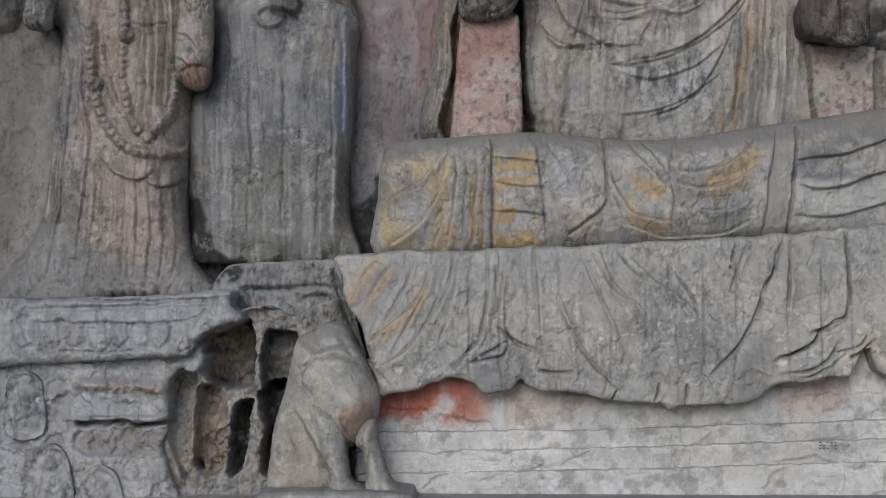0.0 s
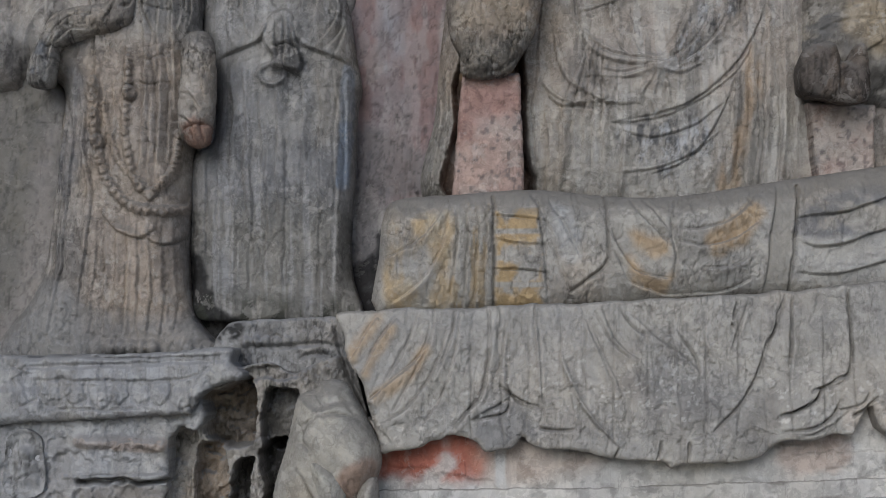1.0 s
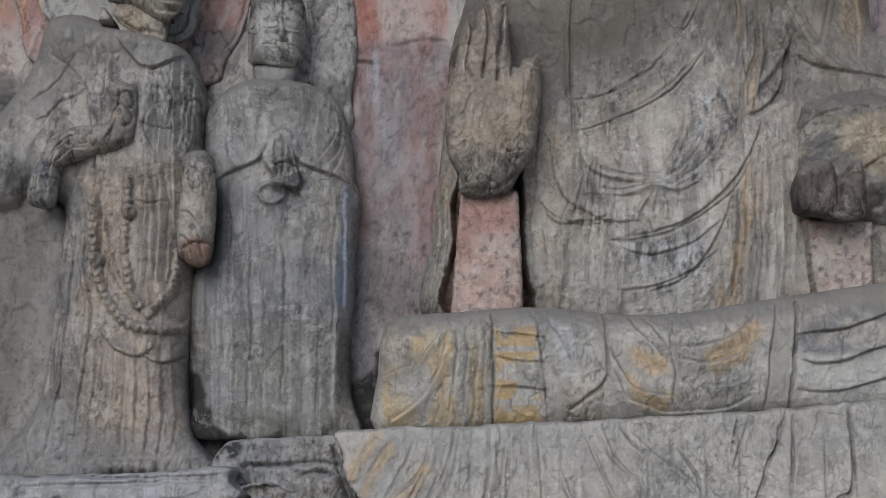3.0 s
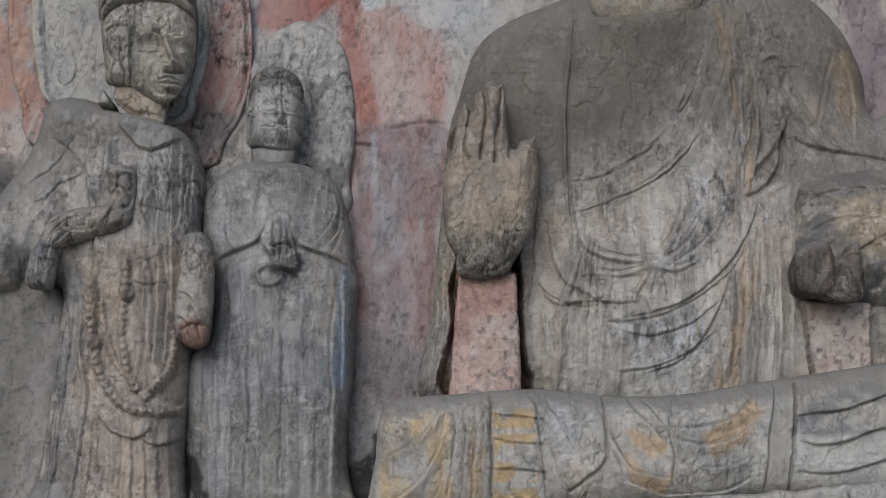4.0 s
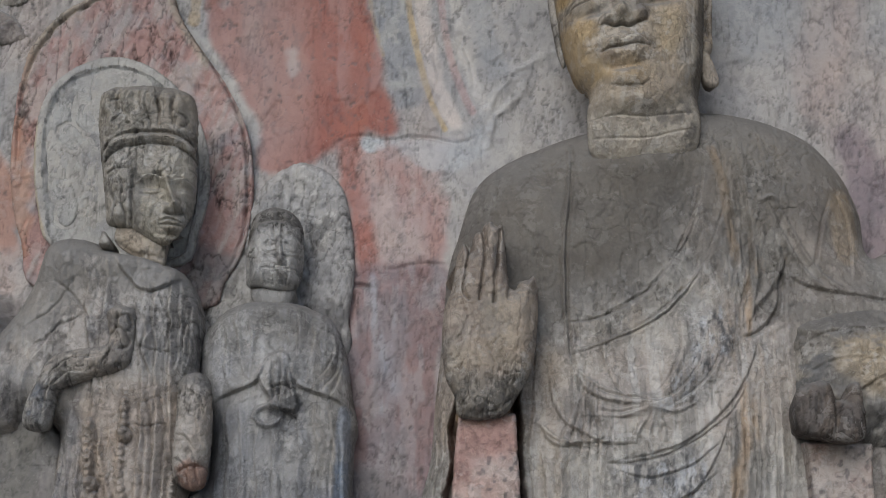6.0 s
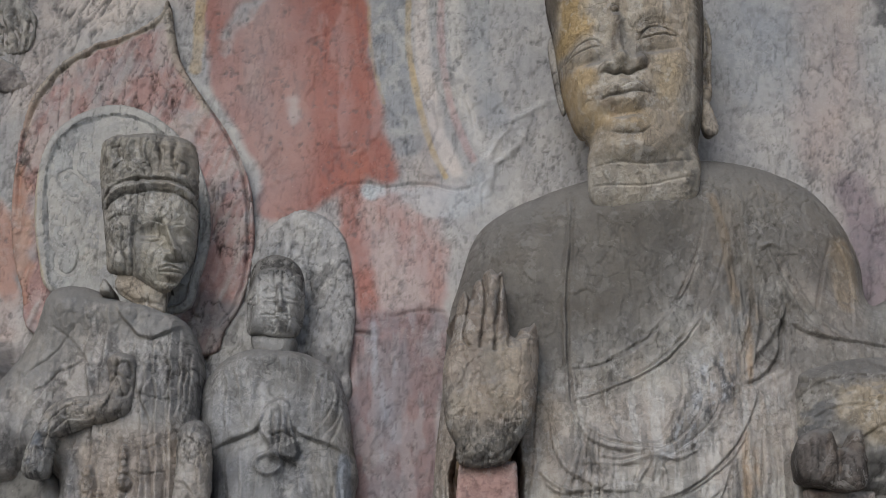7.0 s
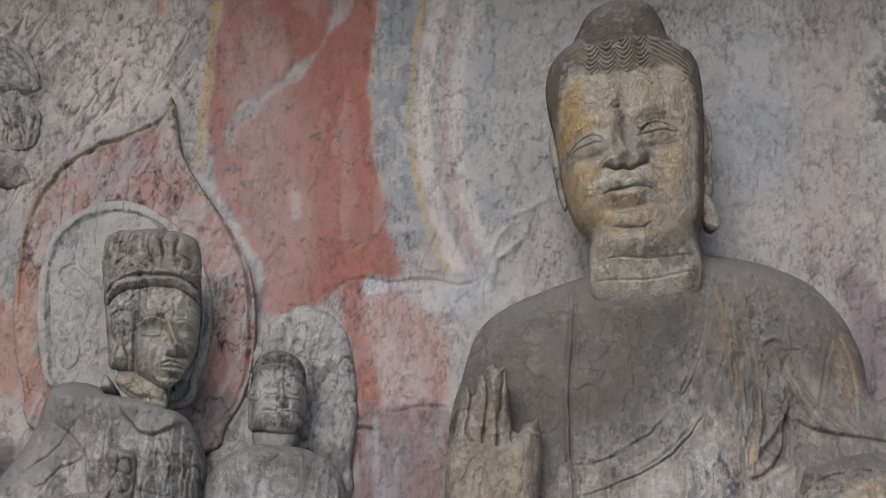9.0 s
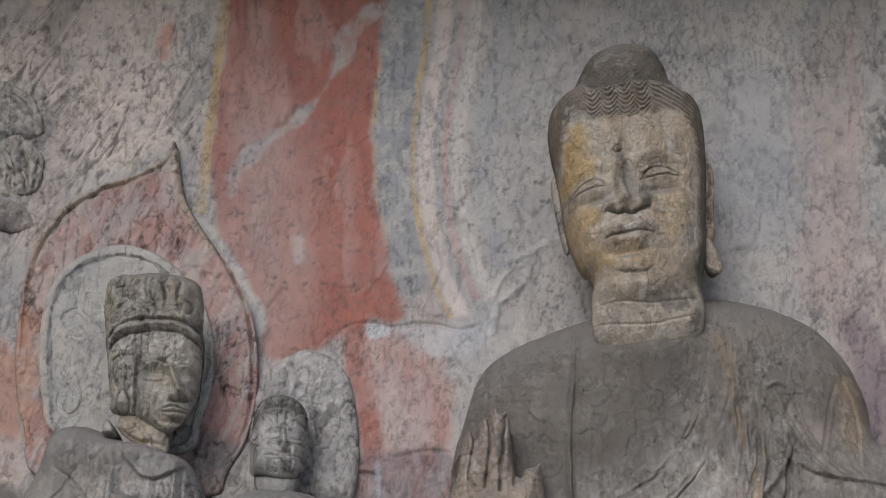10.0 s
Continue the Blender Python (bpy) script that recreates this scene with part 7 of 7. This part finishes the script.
# ---- lion ----
def lion_statue():
    body = Relief([(-1.132, 1.23), (-1.089, 1.309), (-0.985, 1.344), (-0.942, 1.4), (-0.829, 1.409), (-0.741, 1.371), (-0.698, 1.284), (-0.619, 1.154), (-0.522, 0.972), (-0.482, 0.829), (-0.495, 0.698), (-0.551, 0.568), (-0.615, 0.481), (-0.737, 0.416), (-0.787, 0.07), (-1.299, 0.068), (-1.31, 0.414), (-1.277, 0.653), (-1.217, 0.848), (-1.175, 1.022)], 12.45, (0.42, 0.405, 0.37), edge=0.3, depth=0.28, back=13.1, n=3)
    G, F, B = body.groove, body.fold, body.bump
    B(-0.819, 0.949, 0.25, 0.3, 0.10)
    B(-0.626, 0.779, 0.13, 0.16, 0.08)
    F([(-1.108, 0.778), (-1.009, 0.608), (-0.901, 0.396), (-0.814, 0.142)], 0.14, 0.06, 1)
    F([(-0.775, 0.736), (-0.731, 0.567), (-0.646, 0.524), (-0.54, 0.652)], 0.08, 0.05, -1)
    for pts in ([(-1.075, 1.054), (-0.99, 1.119), (-0.948, 1.204)], [(-1.096, 0.948), (-1.01, 0.906), (-0.946, 0.778)], [(-0.778, 1.332), (-0.713, 1.205), (-0.606, 1.077)]):
        G(pts, 0.015, 0.03)
    body.Y += 0.05 * body.area([(-1.122, 1.322), (-0.953, 1.467), (-0.739, 1.442), (-0.636, 1.281), (-0.823, 1.221), (-0.994, 1.203)], 0.02, 0.03, 323)
    for pts in ([(-1.014, 1.11), (-1.052, 0.982), (-1, 0.846)], [(-0.696, 1.28), (-0.61, 1.111), (-0.515, 0.899)], [(-0.951, 1.152), (-0.78, 1.17), (-0.652, 1.111)], [(-1.203, 0.643), (-1.116, 0.474), (-1.073, 0.305)]):
        G(pts, 0.010, 0.03, wobble=0.02, dirt_shade=0.4)
    leg = Relief([(-1.035, 0.796), (-0.907, 0.809), (-0.752, 0.648), (-0.708, 0.349), (-0.681, 0.222), (-0.604, 0.171), (-0.621, 0.094), (-0.839, 0.094), (-0.839, 0.221), (-0.896, 0.391)], 12.33, (0.43, 0.42, 0.385), edge=0.12, depth=0.2, back=12.7, n=3)
    far_leg = Relief([(-0.606, 0.648), (-0.512, 0.683), (-0.486, 0.521), (-0.434, 0.35), (-0.382, 0.223), (-0.296, 0.104), (-0.561, 0.094), (-0.57, 0.265), (-0.605, 0.435), (-0.657, 0.499)], 12.36, (0.45, 0.435, 0.40), edge=0.12, depth=0.2, back=12.75, n=3)
    base = Relief([(-1.378, 0.131), (-1.188, 0.169), (-0.766, 0.171), (-0.28, 0.155), (-0.196, 0.097), (-0.195, -0.076), (-1.376, -0.079)], 12.2, (0.36, 0.36, 0.355), edge=0.05, depth=0.06, back=13.0)
    out = [body, leg, far_leg, base]
    for i, r in enumerate(out):
        r.rough(0.18, 0.018, 291 + i)
        r.rough(0.05, 0.005, 296 + i)
        r.W *= 0.8
        weather(r, 301 + 3 * i, 0.18, 0.35, 0.2, 0.4)
    body.paint(body.area([(-0.783, 0.715), (-0.69, 0.8), (-0.52, 0.843), (-0.485, 0.716), (-0.604, 0.567), (-0.722, 0.46), (-0.765, 0.566)], 0.04, 0.05, 320, size=0.2) * 0.6, (0.32, 0.185, 0.13))
    # dark gap between the legs: its shade painted on the body
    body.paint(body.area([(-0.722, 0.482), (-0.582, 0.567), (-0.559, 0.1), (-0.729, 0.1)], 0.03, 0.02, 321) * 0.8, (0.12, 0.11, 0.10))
    body.paint(body.area([(-1.2, 0.608), (-1.03, 0.608), (-0.879, 0.227), (-0.942, 0.099), (-1.24, 0.098)], 0.08, 0.06, 322) * 0.4, (0.37, 0.32, 0.255))
    return out


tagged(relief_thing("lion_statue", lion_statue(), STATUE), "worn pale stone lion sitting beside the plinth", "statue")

# ---- pedestals and eroded rock ----
DUSTY = (0.42, 0.428, 0.445)


def pedestal():
    thing = tagged(new("pedestal"), "dusty grey rock pedestal under the crowned statue", "pedestal")
    thing.location = (-3.0, 13.6, 0)
    bpy.context.view_layer.update()
    inv = thing.matrix_world.inverted()
    lotus = Relief([(-4.146, 1.577), (-3.457, 1.579), (-3.044, 1.589), (-2.309, 1.61), (-1.758, 1.667), (-1.666, 1.631), (-1.702, 1.539), (-1.609, 1.456), (-1.641, 1.392), (-1.847, 1.345), (-1.939, 1.263), (-2.007, 1.148), (-2.213, 1.115), (-4.14, 1.072)], 13.15, DUSTY, edge=0.07, depth=0.09, back=14.9, n=3, ragged=0.02, seed=4, step=0.010)
    G, F, B = lotus.groove, lotus.fold, lotus.bump
    lotus.Y -= 0.04 * smooth(1.36, 1.28, lotus.Z) * smooth(0.95, 1.1, lotus.Z)
    G([(-3.324, 1.498), (-2.851, 1.513), (-2.265, 1.538), (-1.679, 1.576)], 0.02, 0.05)
    for x, w in ((20, 44), (66, 44), (112, 40), (154, 38), (194, 34), (230, 30), (262, 30), (294, 30)):
        lean = 0.12 * max(0, x - 200)
        G([(q[0] + x * 0.00449, q[1]) for q in [(-3.504, 1.383), (-3.488, 1.241), (-3.438, 1.188)]] + [(q[0] + (x + w + lean) * 0.00449, q[1]) for q in [(-3.563, 1.187), (-3.515, 1.241), (-3.531, 1.383)]], 0.013, 0.022, taper=False, wobble=0.035, dirt_shade=0.22)
    G([(-3.24, 1.598), (-2.792, 1.582), (-2.256, 1.575), (-1.72, 1.603)], 0.012, 0.05, dirt_shade=0.5)
    G([(-3.236, 1.393), (-2.7, 1.39), (-2.164, 1.397), (-1.941, 1.451)], 0.012, 0.03, dirt_shade=0.25)
    G([(-3.188, 1.171), (-2.697, 1.163), (-2.34, 1.173)], 0.010, 0.03, dirt_shade=0.3)
    block = Relief([(-4.125, 1.165), (-2.205, 1.172), (-1.968, 1.264), (-1.93, 1.081), (-1.998, 0.99), (-2.122, 1.026), (-2.202, 0.852), (-2.218, 0.533), (-2.267, 0.396), (-2.197, 0.215), (-2.193, -0.376), (-4.106, -0.382)], 13.25, DUSTY, edge=0.05, depth=0.06, back=14.9, n=3, ragged=0.03, step=0.010)
    G, F, B = block.groove, block.fold, block.bump
    F([(-3.265, 1.083), (-2.858, 1.12), (-2.18, 1.122)], 0.10, 0.05)
    G([(-2.901, 0.903), (-2.63, 0.891), (-2.246, 0.878)], 0.045, -0.07, taper=False)
    G([(-2.898, 0.565), (-2.627, 0.58), (-2.401, 0.589), (-2.212, 0.599)], 0.02, 0.22, taper=False, wobble=0.04, dirt_shade=0.4)
    F([(-2.898, 0.61), (-2.627, 0.62), (-2.212, 0.644)], 0.20, 0.07, -1)
    block.Y += 0.06 * block.area([(-2.875, 0.543), (-2.221, 0.567), (-2.228, 0.365), (-2.873, 0.34)], 0.02, 0.02, 331)
    chips = fbm(block.X, block.Z, 0.22, 332, 5)
    block.Y += 0.03 * smooth(0.5, 0.56, chips) + 0.02 * smooth(0.5, 0.55, fbm(block.X, block.Z, 0.12, 333, 4))
    lotus.Y += 0.02 * smooth(0.52, 0.57, fbm(lotus.X, lotus.Z, 0.2, 334, 5))
    for r, s in ((lotus, 340), (block, 350)):
        r.rough(0.3, 0.02, s)
        r.rough(0.07, 0.010, s + 1)
        r.W *= 0.75
        weather(r, s + 2, 0.28, 0.35, 0.16, 0.35)
    block.paint(block.stripe([(-2.901, 0.903), (-2.63, 0.891), (-2.246, 0.878)], 0.07, 355, 0.5) * 0.6, (0.34, 0.24, 0.18))
    block.paint(block.area([(-2.852, 0.52), (-2.22, 0.545), (-2.219, 0.365), (-2.851, 0.34)], 0.03, 0.04, 356) * 0.5, (0.20, 0.175, 0.155))
    for name, r in (("lotus_top", lotus), ("block", block)):
        relief_thing(name, [r], ROUGH, thing).matrix_parent_inverse = inv


pedestal()


def small_niche(outline, arch, front, seed, figure):
    """A shallow niche cut in the rock, with a worn lump in it."""
    r = Relief(outline, front, (0.40, 0.405, 0.415), edge=0.05, depth=-0.03, back=13.5, n=4)
    r.groove(arch, 0.02, -0.025)
    x, z, w, hgt = figure
    r.bump(x, z, w, hgt, 0.05, 3)
    r.bump(x, z + hgt * 1.25, w * 0.55, hgt * 0.4, 0.07, 2)
    r.rough(0.1, 0.015, seed, ridged=True)
    r.rough(0.05, 0.01, seed + 4)
    weather(r, seed + 1, 0.3, 0.2, 0.1)
    tagged(relief_thing("niche", [r], ROUGH), "small arched niche with a worn relief, dusty grey", "niche", "small carved niches")


small_niche([(-3.48, 0.5), (-3.484, 0.859), (-3.44, 0.972), (-3.333, 1.012), (-3.228, 0.959), (-3.187, 0.86), (-3.183, 0.501)], [(-3.475, 0.859), (-3.431, 0.958), (-3.332, 0.994), (-3.233, 0.941), (-3.196, 0.838)], 13.235, 361, (-3.338, 0.702, 0.08, 0.10))
small_niche([(-3.321, -0.082), (-3.324, 0.232), (-3.267, 0.366), (-3.133, 0.429), (-3.011, 0.367), (-2.955, 0.188), (-2.952, -0.081)], [(-3.306, 0.232), (-3.253, 0.348), (-3.133, 0.411), (-3.02, 0.34), (-2.968, 0.166)], 13.235, 366, (-3.134, 0.107, 0.09, 0.12))
small_niche([(-2.903, -0.08), (-2.891, 0.099), (-2.816, 0.224), (-2.713, 0.26), (-2.614, 0.207), (-2.559, 0.091), (-2.557, -0.079)], [(-2.873, 0.09), (-2.802, 0.197), (-2.713, 0.234), (-2.622, 0.18), (-2.581, 0.073)], 13.235, 371, (-2.72, 0.01, 0.07, 0.09))


def eroded_rock():
    r = Relief([(-2.311, -0.42), (-2.324, 1.068), (-2.022, 1.303), (-1.789, 1.444), (-1.602, 1.515), (-1.415, 1.539), (-1.228, 1.446), (-1.041, 1.54), (-0.76, 1.587), (-0.665, 1.261), (-0.57, 0.841), (-0.518, -0.415)], 13.45, (0.38, 0.355, 0.325), edge=0.05, depth=0.05, back=14.8, n=3, step=0.009)
    r.rough(0.35, 0.07, 381)
    r.rough(0.1, 0.03, 382)
    r.rough(0.06, 0.025, 396, sx=0.7, sz=1.8, ridged=True)
    def hole(pts, deep, seed, soft=0.012):
        m = r.area(pts, soft, 0.035, seed, size=0.14)
        r.Y += deep * m
        return m
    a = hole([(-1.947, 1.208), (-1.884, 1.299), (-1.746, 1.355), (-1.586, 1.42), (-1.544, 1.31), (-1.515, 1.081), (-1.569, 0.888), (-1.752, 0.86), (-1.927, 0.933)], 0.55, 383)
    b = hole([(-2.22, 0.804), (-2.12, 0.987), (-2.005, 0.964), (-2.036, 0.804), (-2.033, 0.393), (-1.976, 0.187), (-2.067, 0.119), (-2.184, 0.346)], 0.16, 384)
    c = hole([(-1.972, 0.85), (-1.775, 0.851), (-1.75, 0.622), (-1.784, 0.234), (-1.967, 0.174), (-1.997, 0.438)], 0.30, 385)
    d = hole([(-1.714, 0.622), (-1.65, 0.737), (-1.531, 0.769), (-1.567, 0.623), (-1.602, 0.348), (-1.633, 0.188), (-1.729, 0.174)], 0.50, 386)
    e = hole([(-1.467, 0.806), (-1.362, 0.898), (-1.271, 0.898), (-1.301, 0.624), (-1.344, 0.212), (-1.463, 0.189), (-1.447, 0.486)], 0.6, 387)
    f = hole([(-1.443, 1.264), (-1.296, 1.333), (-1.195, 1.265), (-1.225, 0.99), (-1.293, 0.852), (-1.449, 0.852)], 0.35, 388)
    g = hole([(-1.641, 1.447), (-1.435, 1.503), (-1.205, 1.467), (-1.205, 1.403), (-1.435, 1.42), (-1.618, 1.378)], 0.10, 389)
    r.Y += np.maximum(a, c) * 0.05 * smooth(0.45, 0.6, fbm(r.X, r.Z, 0.07, 397, 4))
    weather(r, 390, 0.5, 0.45, 0.4)
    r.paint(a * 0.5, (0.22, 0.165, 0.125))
    r.paint(np.maximum(a, c) * r.noise(0.12, 0.45, 0.6, 393) * 0.7, (0.37, 0.31, 0.25))
    r.paint(c * 0.4, (0.34, 0.26, 0.19))
    # deepest cavities painted near black, their shade put into the colour
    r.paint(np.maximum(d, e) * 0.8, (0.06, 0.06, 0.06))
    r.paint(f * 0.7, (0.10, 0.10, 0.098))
    r.paint(r.area([(-2.249, -0.019), (-1.656, 0.166), (-1.381, 0.189), (-1.196, -0.107), (-2.203, -0.11)], 0.05, 0.06, 394) * 0.8, (0.32, 0.32, 0.32))
    r.paint(r.area([(-0.908, 1.725), (-0.724, 1.634), (-0.523, 0.855), (-0.651, 0.809), (-0.837, 1.266)], 0.05, 0.07, 395, size=0.15) * 0.7, (0.12, 0.12, 0.12))
    r.groove([(-0.839, 1.633), (-0.755, 1.404), (-0.653, 1.175), (-0.569, 0.9)], 0.03, 0.15)
    r.groove([(-0.784, 1.679), (-0.677, 1.45), (-0.607, 1.175)], 0.02, 0.12)
    return r


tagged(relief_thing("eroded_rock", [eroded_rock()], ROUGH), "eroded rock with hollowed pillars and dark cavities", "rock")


def ledge():
    r = Relief([(-1.905, 1.702), (-1.811, 1.83), (-1.67, 1.887), (-1.244, 1.908), (-0.865, 1.928), (-0.746, 1.871), (-0.674, 1.54), (-0.863, 1.445), (-1.241, 1.444), (-1.667, 1.49), (-1.88, 1.513)], 13.7, (0.33, 0.33, 0.33), edge=0.04, depth=0.05, back=14.8, n=3, ragged=0.02, step=0.010)
    for k in range(5):
        x = -1.64 + 0.085 * k
        r.dome(x, 1.711, 0.045, 0.05, 0.06)
    r.groove([(-1.674, 1.687), (-1.416, 1.67), (-1.042, 1.689), (-0.854, 1.671)], 0.02, 0.05)
    r.groove([(-1.182, 1.586), (-1.041, 1.61), (-0.924, 1.587), (-0.9, 1.447)], 0.02, 0.07)
    r.groove([(-0.902, 1.821), (-0.854, 1.634), (-0.76, 1.447)], 0.02, 0.10)
    r.rough(0.2, 0.04, 401)
    r.rough(0.06, 0.018, 402)
    weather(r, 403, 0.5, 0.3, 0.15)
    r.paint(r.area([(-1.91, 1.935), (-1.652, 1.912), (-1.721, 1.725), (-1.885, 1.724)], 0.03, 0.06, 406, size=0.12) * r.noise(0.1, 0.3, 0.5, 407) * 0.9, (0.03, 0.03, 0.03))
    return r


tagged(relief_thing("pedestal", [ledge()], ROUGH), "low broken grey ledge under the smaller statue", "pedestal")

# ---- plinth under the seated statue ----
def plinth():
    thing = tagged(new("plinth"), "pale stone plinth with shallow bands, red stained", "plinth")
    thing.location = (1.5, 13.2, 0)
    bpy.context.view_layer.update()
    inv = thing.matrix_world.inverted()
    pale = (0.61, 0.595, 0.57)
    rows = (("dado", [(-0.685, 1.093), (4.497, 1.334), (4.492, 0.606), (3.538, 0.59), (1.432, 0.507), (-0.682, 0.473)], 13.07, 411), ("band", [(-0.677, 0.544), (1.421, 0.577), (3.511, 0.66), (4.458, 0.685), (4.457, 0.48), (3.51, 0.459), (1.421, 0.381), (-0.676, 0.339)], 13.04, 421),
            ("band", [(-0.677, 0.393), (1.421, 0.435), (3.511, 0.513), (4.457, 0.542), (4.456, 0.302), (3.509, 0.272), (1.421, 0.204), (-0.676, 0.161)], 13.015, 431), ("foot_course", [(-0.671, 0.225), (1.41, 0.267), (3.483, 0.336), (4.422, 0.365), (4.419, -0.054), (-0.669, -0.07)], 12.98, 441))
    for name, pts, front, s in rows:
        r = Relief(pts, front, pale, edge=0.025, depth=0.012, back=14.0, smooth_outline=False, ragged=0.012, seed=s)
        chips = fbm(r.X, r.Z, 0.3, s, 5, 1.6, 0.8)
        r.Y += 0.02 * smooth(0.56, 0.62, chips)
        r.rough(0.2, 0.012, s + 1)
        r.rough(0.05, 0.005, s + 2)
        r.paint(r.noise(0.5, 0.5, 0.7, s + 3, sx=2) * 0.5, (0.45, 0.44, 0.425))
        r.paint(r.noise(0.25, 0.52, 0.66, s + 4) * 0.5, (0.64, 0.635, 0.625))
        r.paint(r.noise(0.12, 0.6, 0.7, s + 5) * 0.5, (0.20, 0.195, 0.19))
        r.paint(r.area([(0.974, 0.879), (2.091, 0.749), (2.985, 0.841), (3.207, 0.396), (2.313, 0.215), (1.198, 0.39)], 0.2, 0.2, s + 6) * 0.35, (0.30, 0.29, 0.275))
        if name == "dado":
            r.paint(r.area([(-0.549, 0.913), (-0.009, 1.005), (0.261, 0.961), (0.307, 0.647), (0.082, 0.668), (-0.188, 0.6), (-0.368, 0.622), (-0.548, 0.644)], 0.08, 0.09, 451, size=0.2) * r.noise(0.2, 0.25, 0.55, 456, 6, sz=2) * 0.9, (0.40, 0.105, 0.06))
            r.paint(r.area([(0.261, 0.916), (0.982, 0.873), (1.252, 0.74), (0.532, 0.58), (0.262, 0.602)], 0.1, 0.1, 452) * 0.45, (0.44, 0.31, 0.24))
            r.paint(r.area([(-0.188, 0.668), (0.036, 0.825), (0.082, 0.736), (-0.053, 0.556), (-0.165, 0.533)], 0.03, 0.05, 453, size=0.1) * 0.8, (0.55, 0.54, 0.53))
            r.paint(r.stripe([(0.45, 0.872), (0.442, 0.737), (0.46, 0.535)], 0.05, 454, 0.4), (0.58, 0.575, 0.57))
            r.paint(r.area([(2.648, 0.924), (3.143, 0.97), (3.142, 0.701), (2.692, 0.677)], 0.06, 0.1, 455, size=0.2) * 0.5, (0.46, 0.33, 0.27))
        ob = relief_thing(name, [r], PLINTH, thing)
        ob.matrix_parent_inverse = inv


plinth()
# dark scratched marks on the plinth that cannot be read
bm = bmesh.new()
for k in range(5):
    for j in range(3):
        if (k * 3 + j) % 4 == 3:
            continue
        m = Matrix.Translation((2.968 + 0.03 * k, 13.012, 0.476 - 0.022 * j)) @ Matrix.Diagonal((0.02, 0.012, 0.008 + 0.005 * (k % 2), 1))
        bmesh.ops.create_cube(bm, size=1.0, matrix=m)
ink = bpy.data.meshes.new("inscription")
bm.to_mesh(ink)
bm.free()
at = ink.attributes.new("tint", "FLOAT_COLOR", "POINT")
for d in at.data:
    d.color = (0.16, 0.155, 0.15, 1)
ink.materials.append(PLINTH)
tagged(new("inscription", ink), "small dark scratched marks on the plinth", "inscription")

# ---- slab before the plinth ----
slab = Relief([(-0.75, -0.15), (7.0, -0.15), (7.0, 0.07), (-0.75, 0.07)], 12.0, (0.36, 0.365, 0.375), edge=0.02, depth=0.02, back=13.6, smooth_outline=False)
slab.rough(0.2, 0.01, 461)
tagged(relief_thing("step", [slab], PLINTH), "low grey stone step before the plinth", "step")
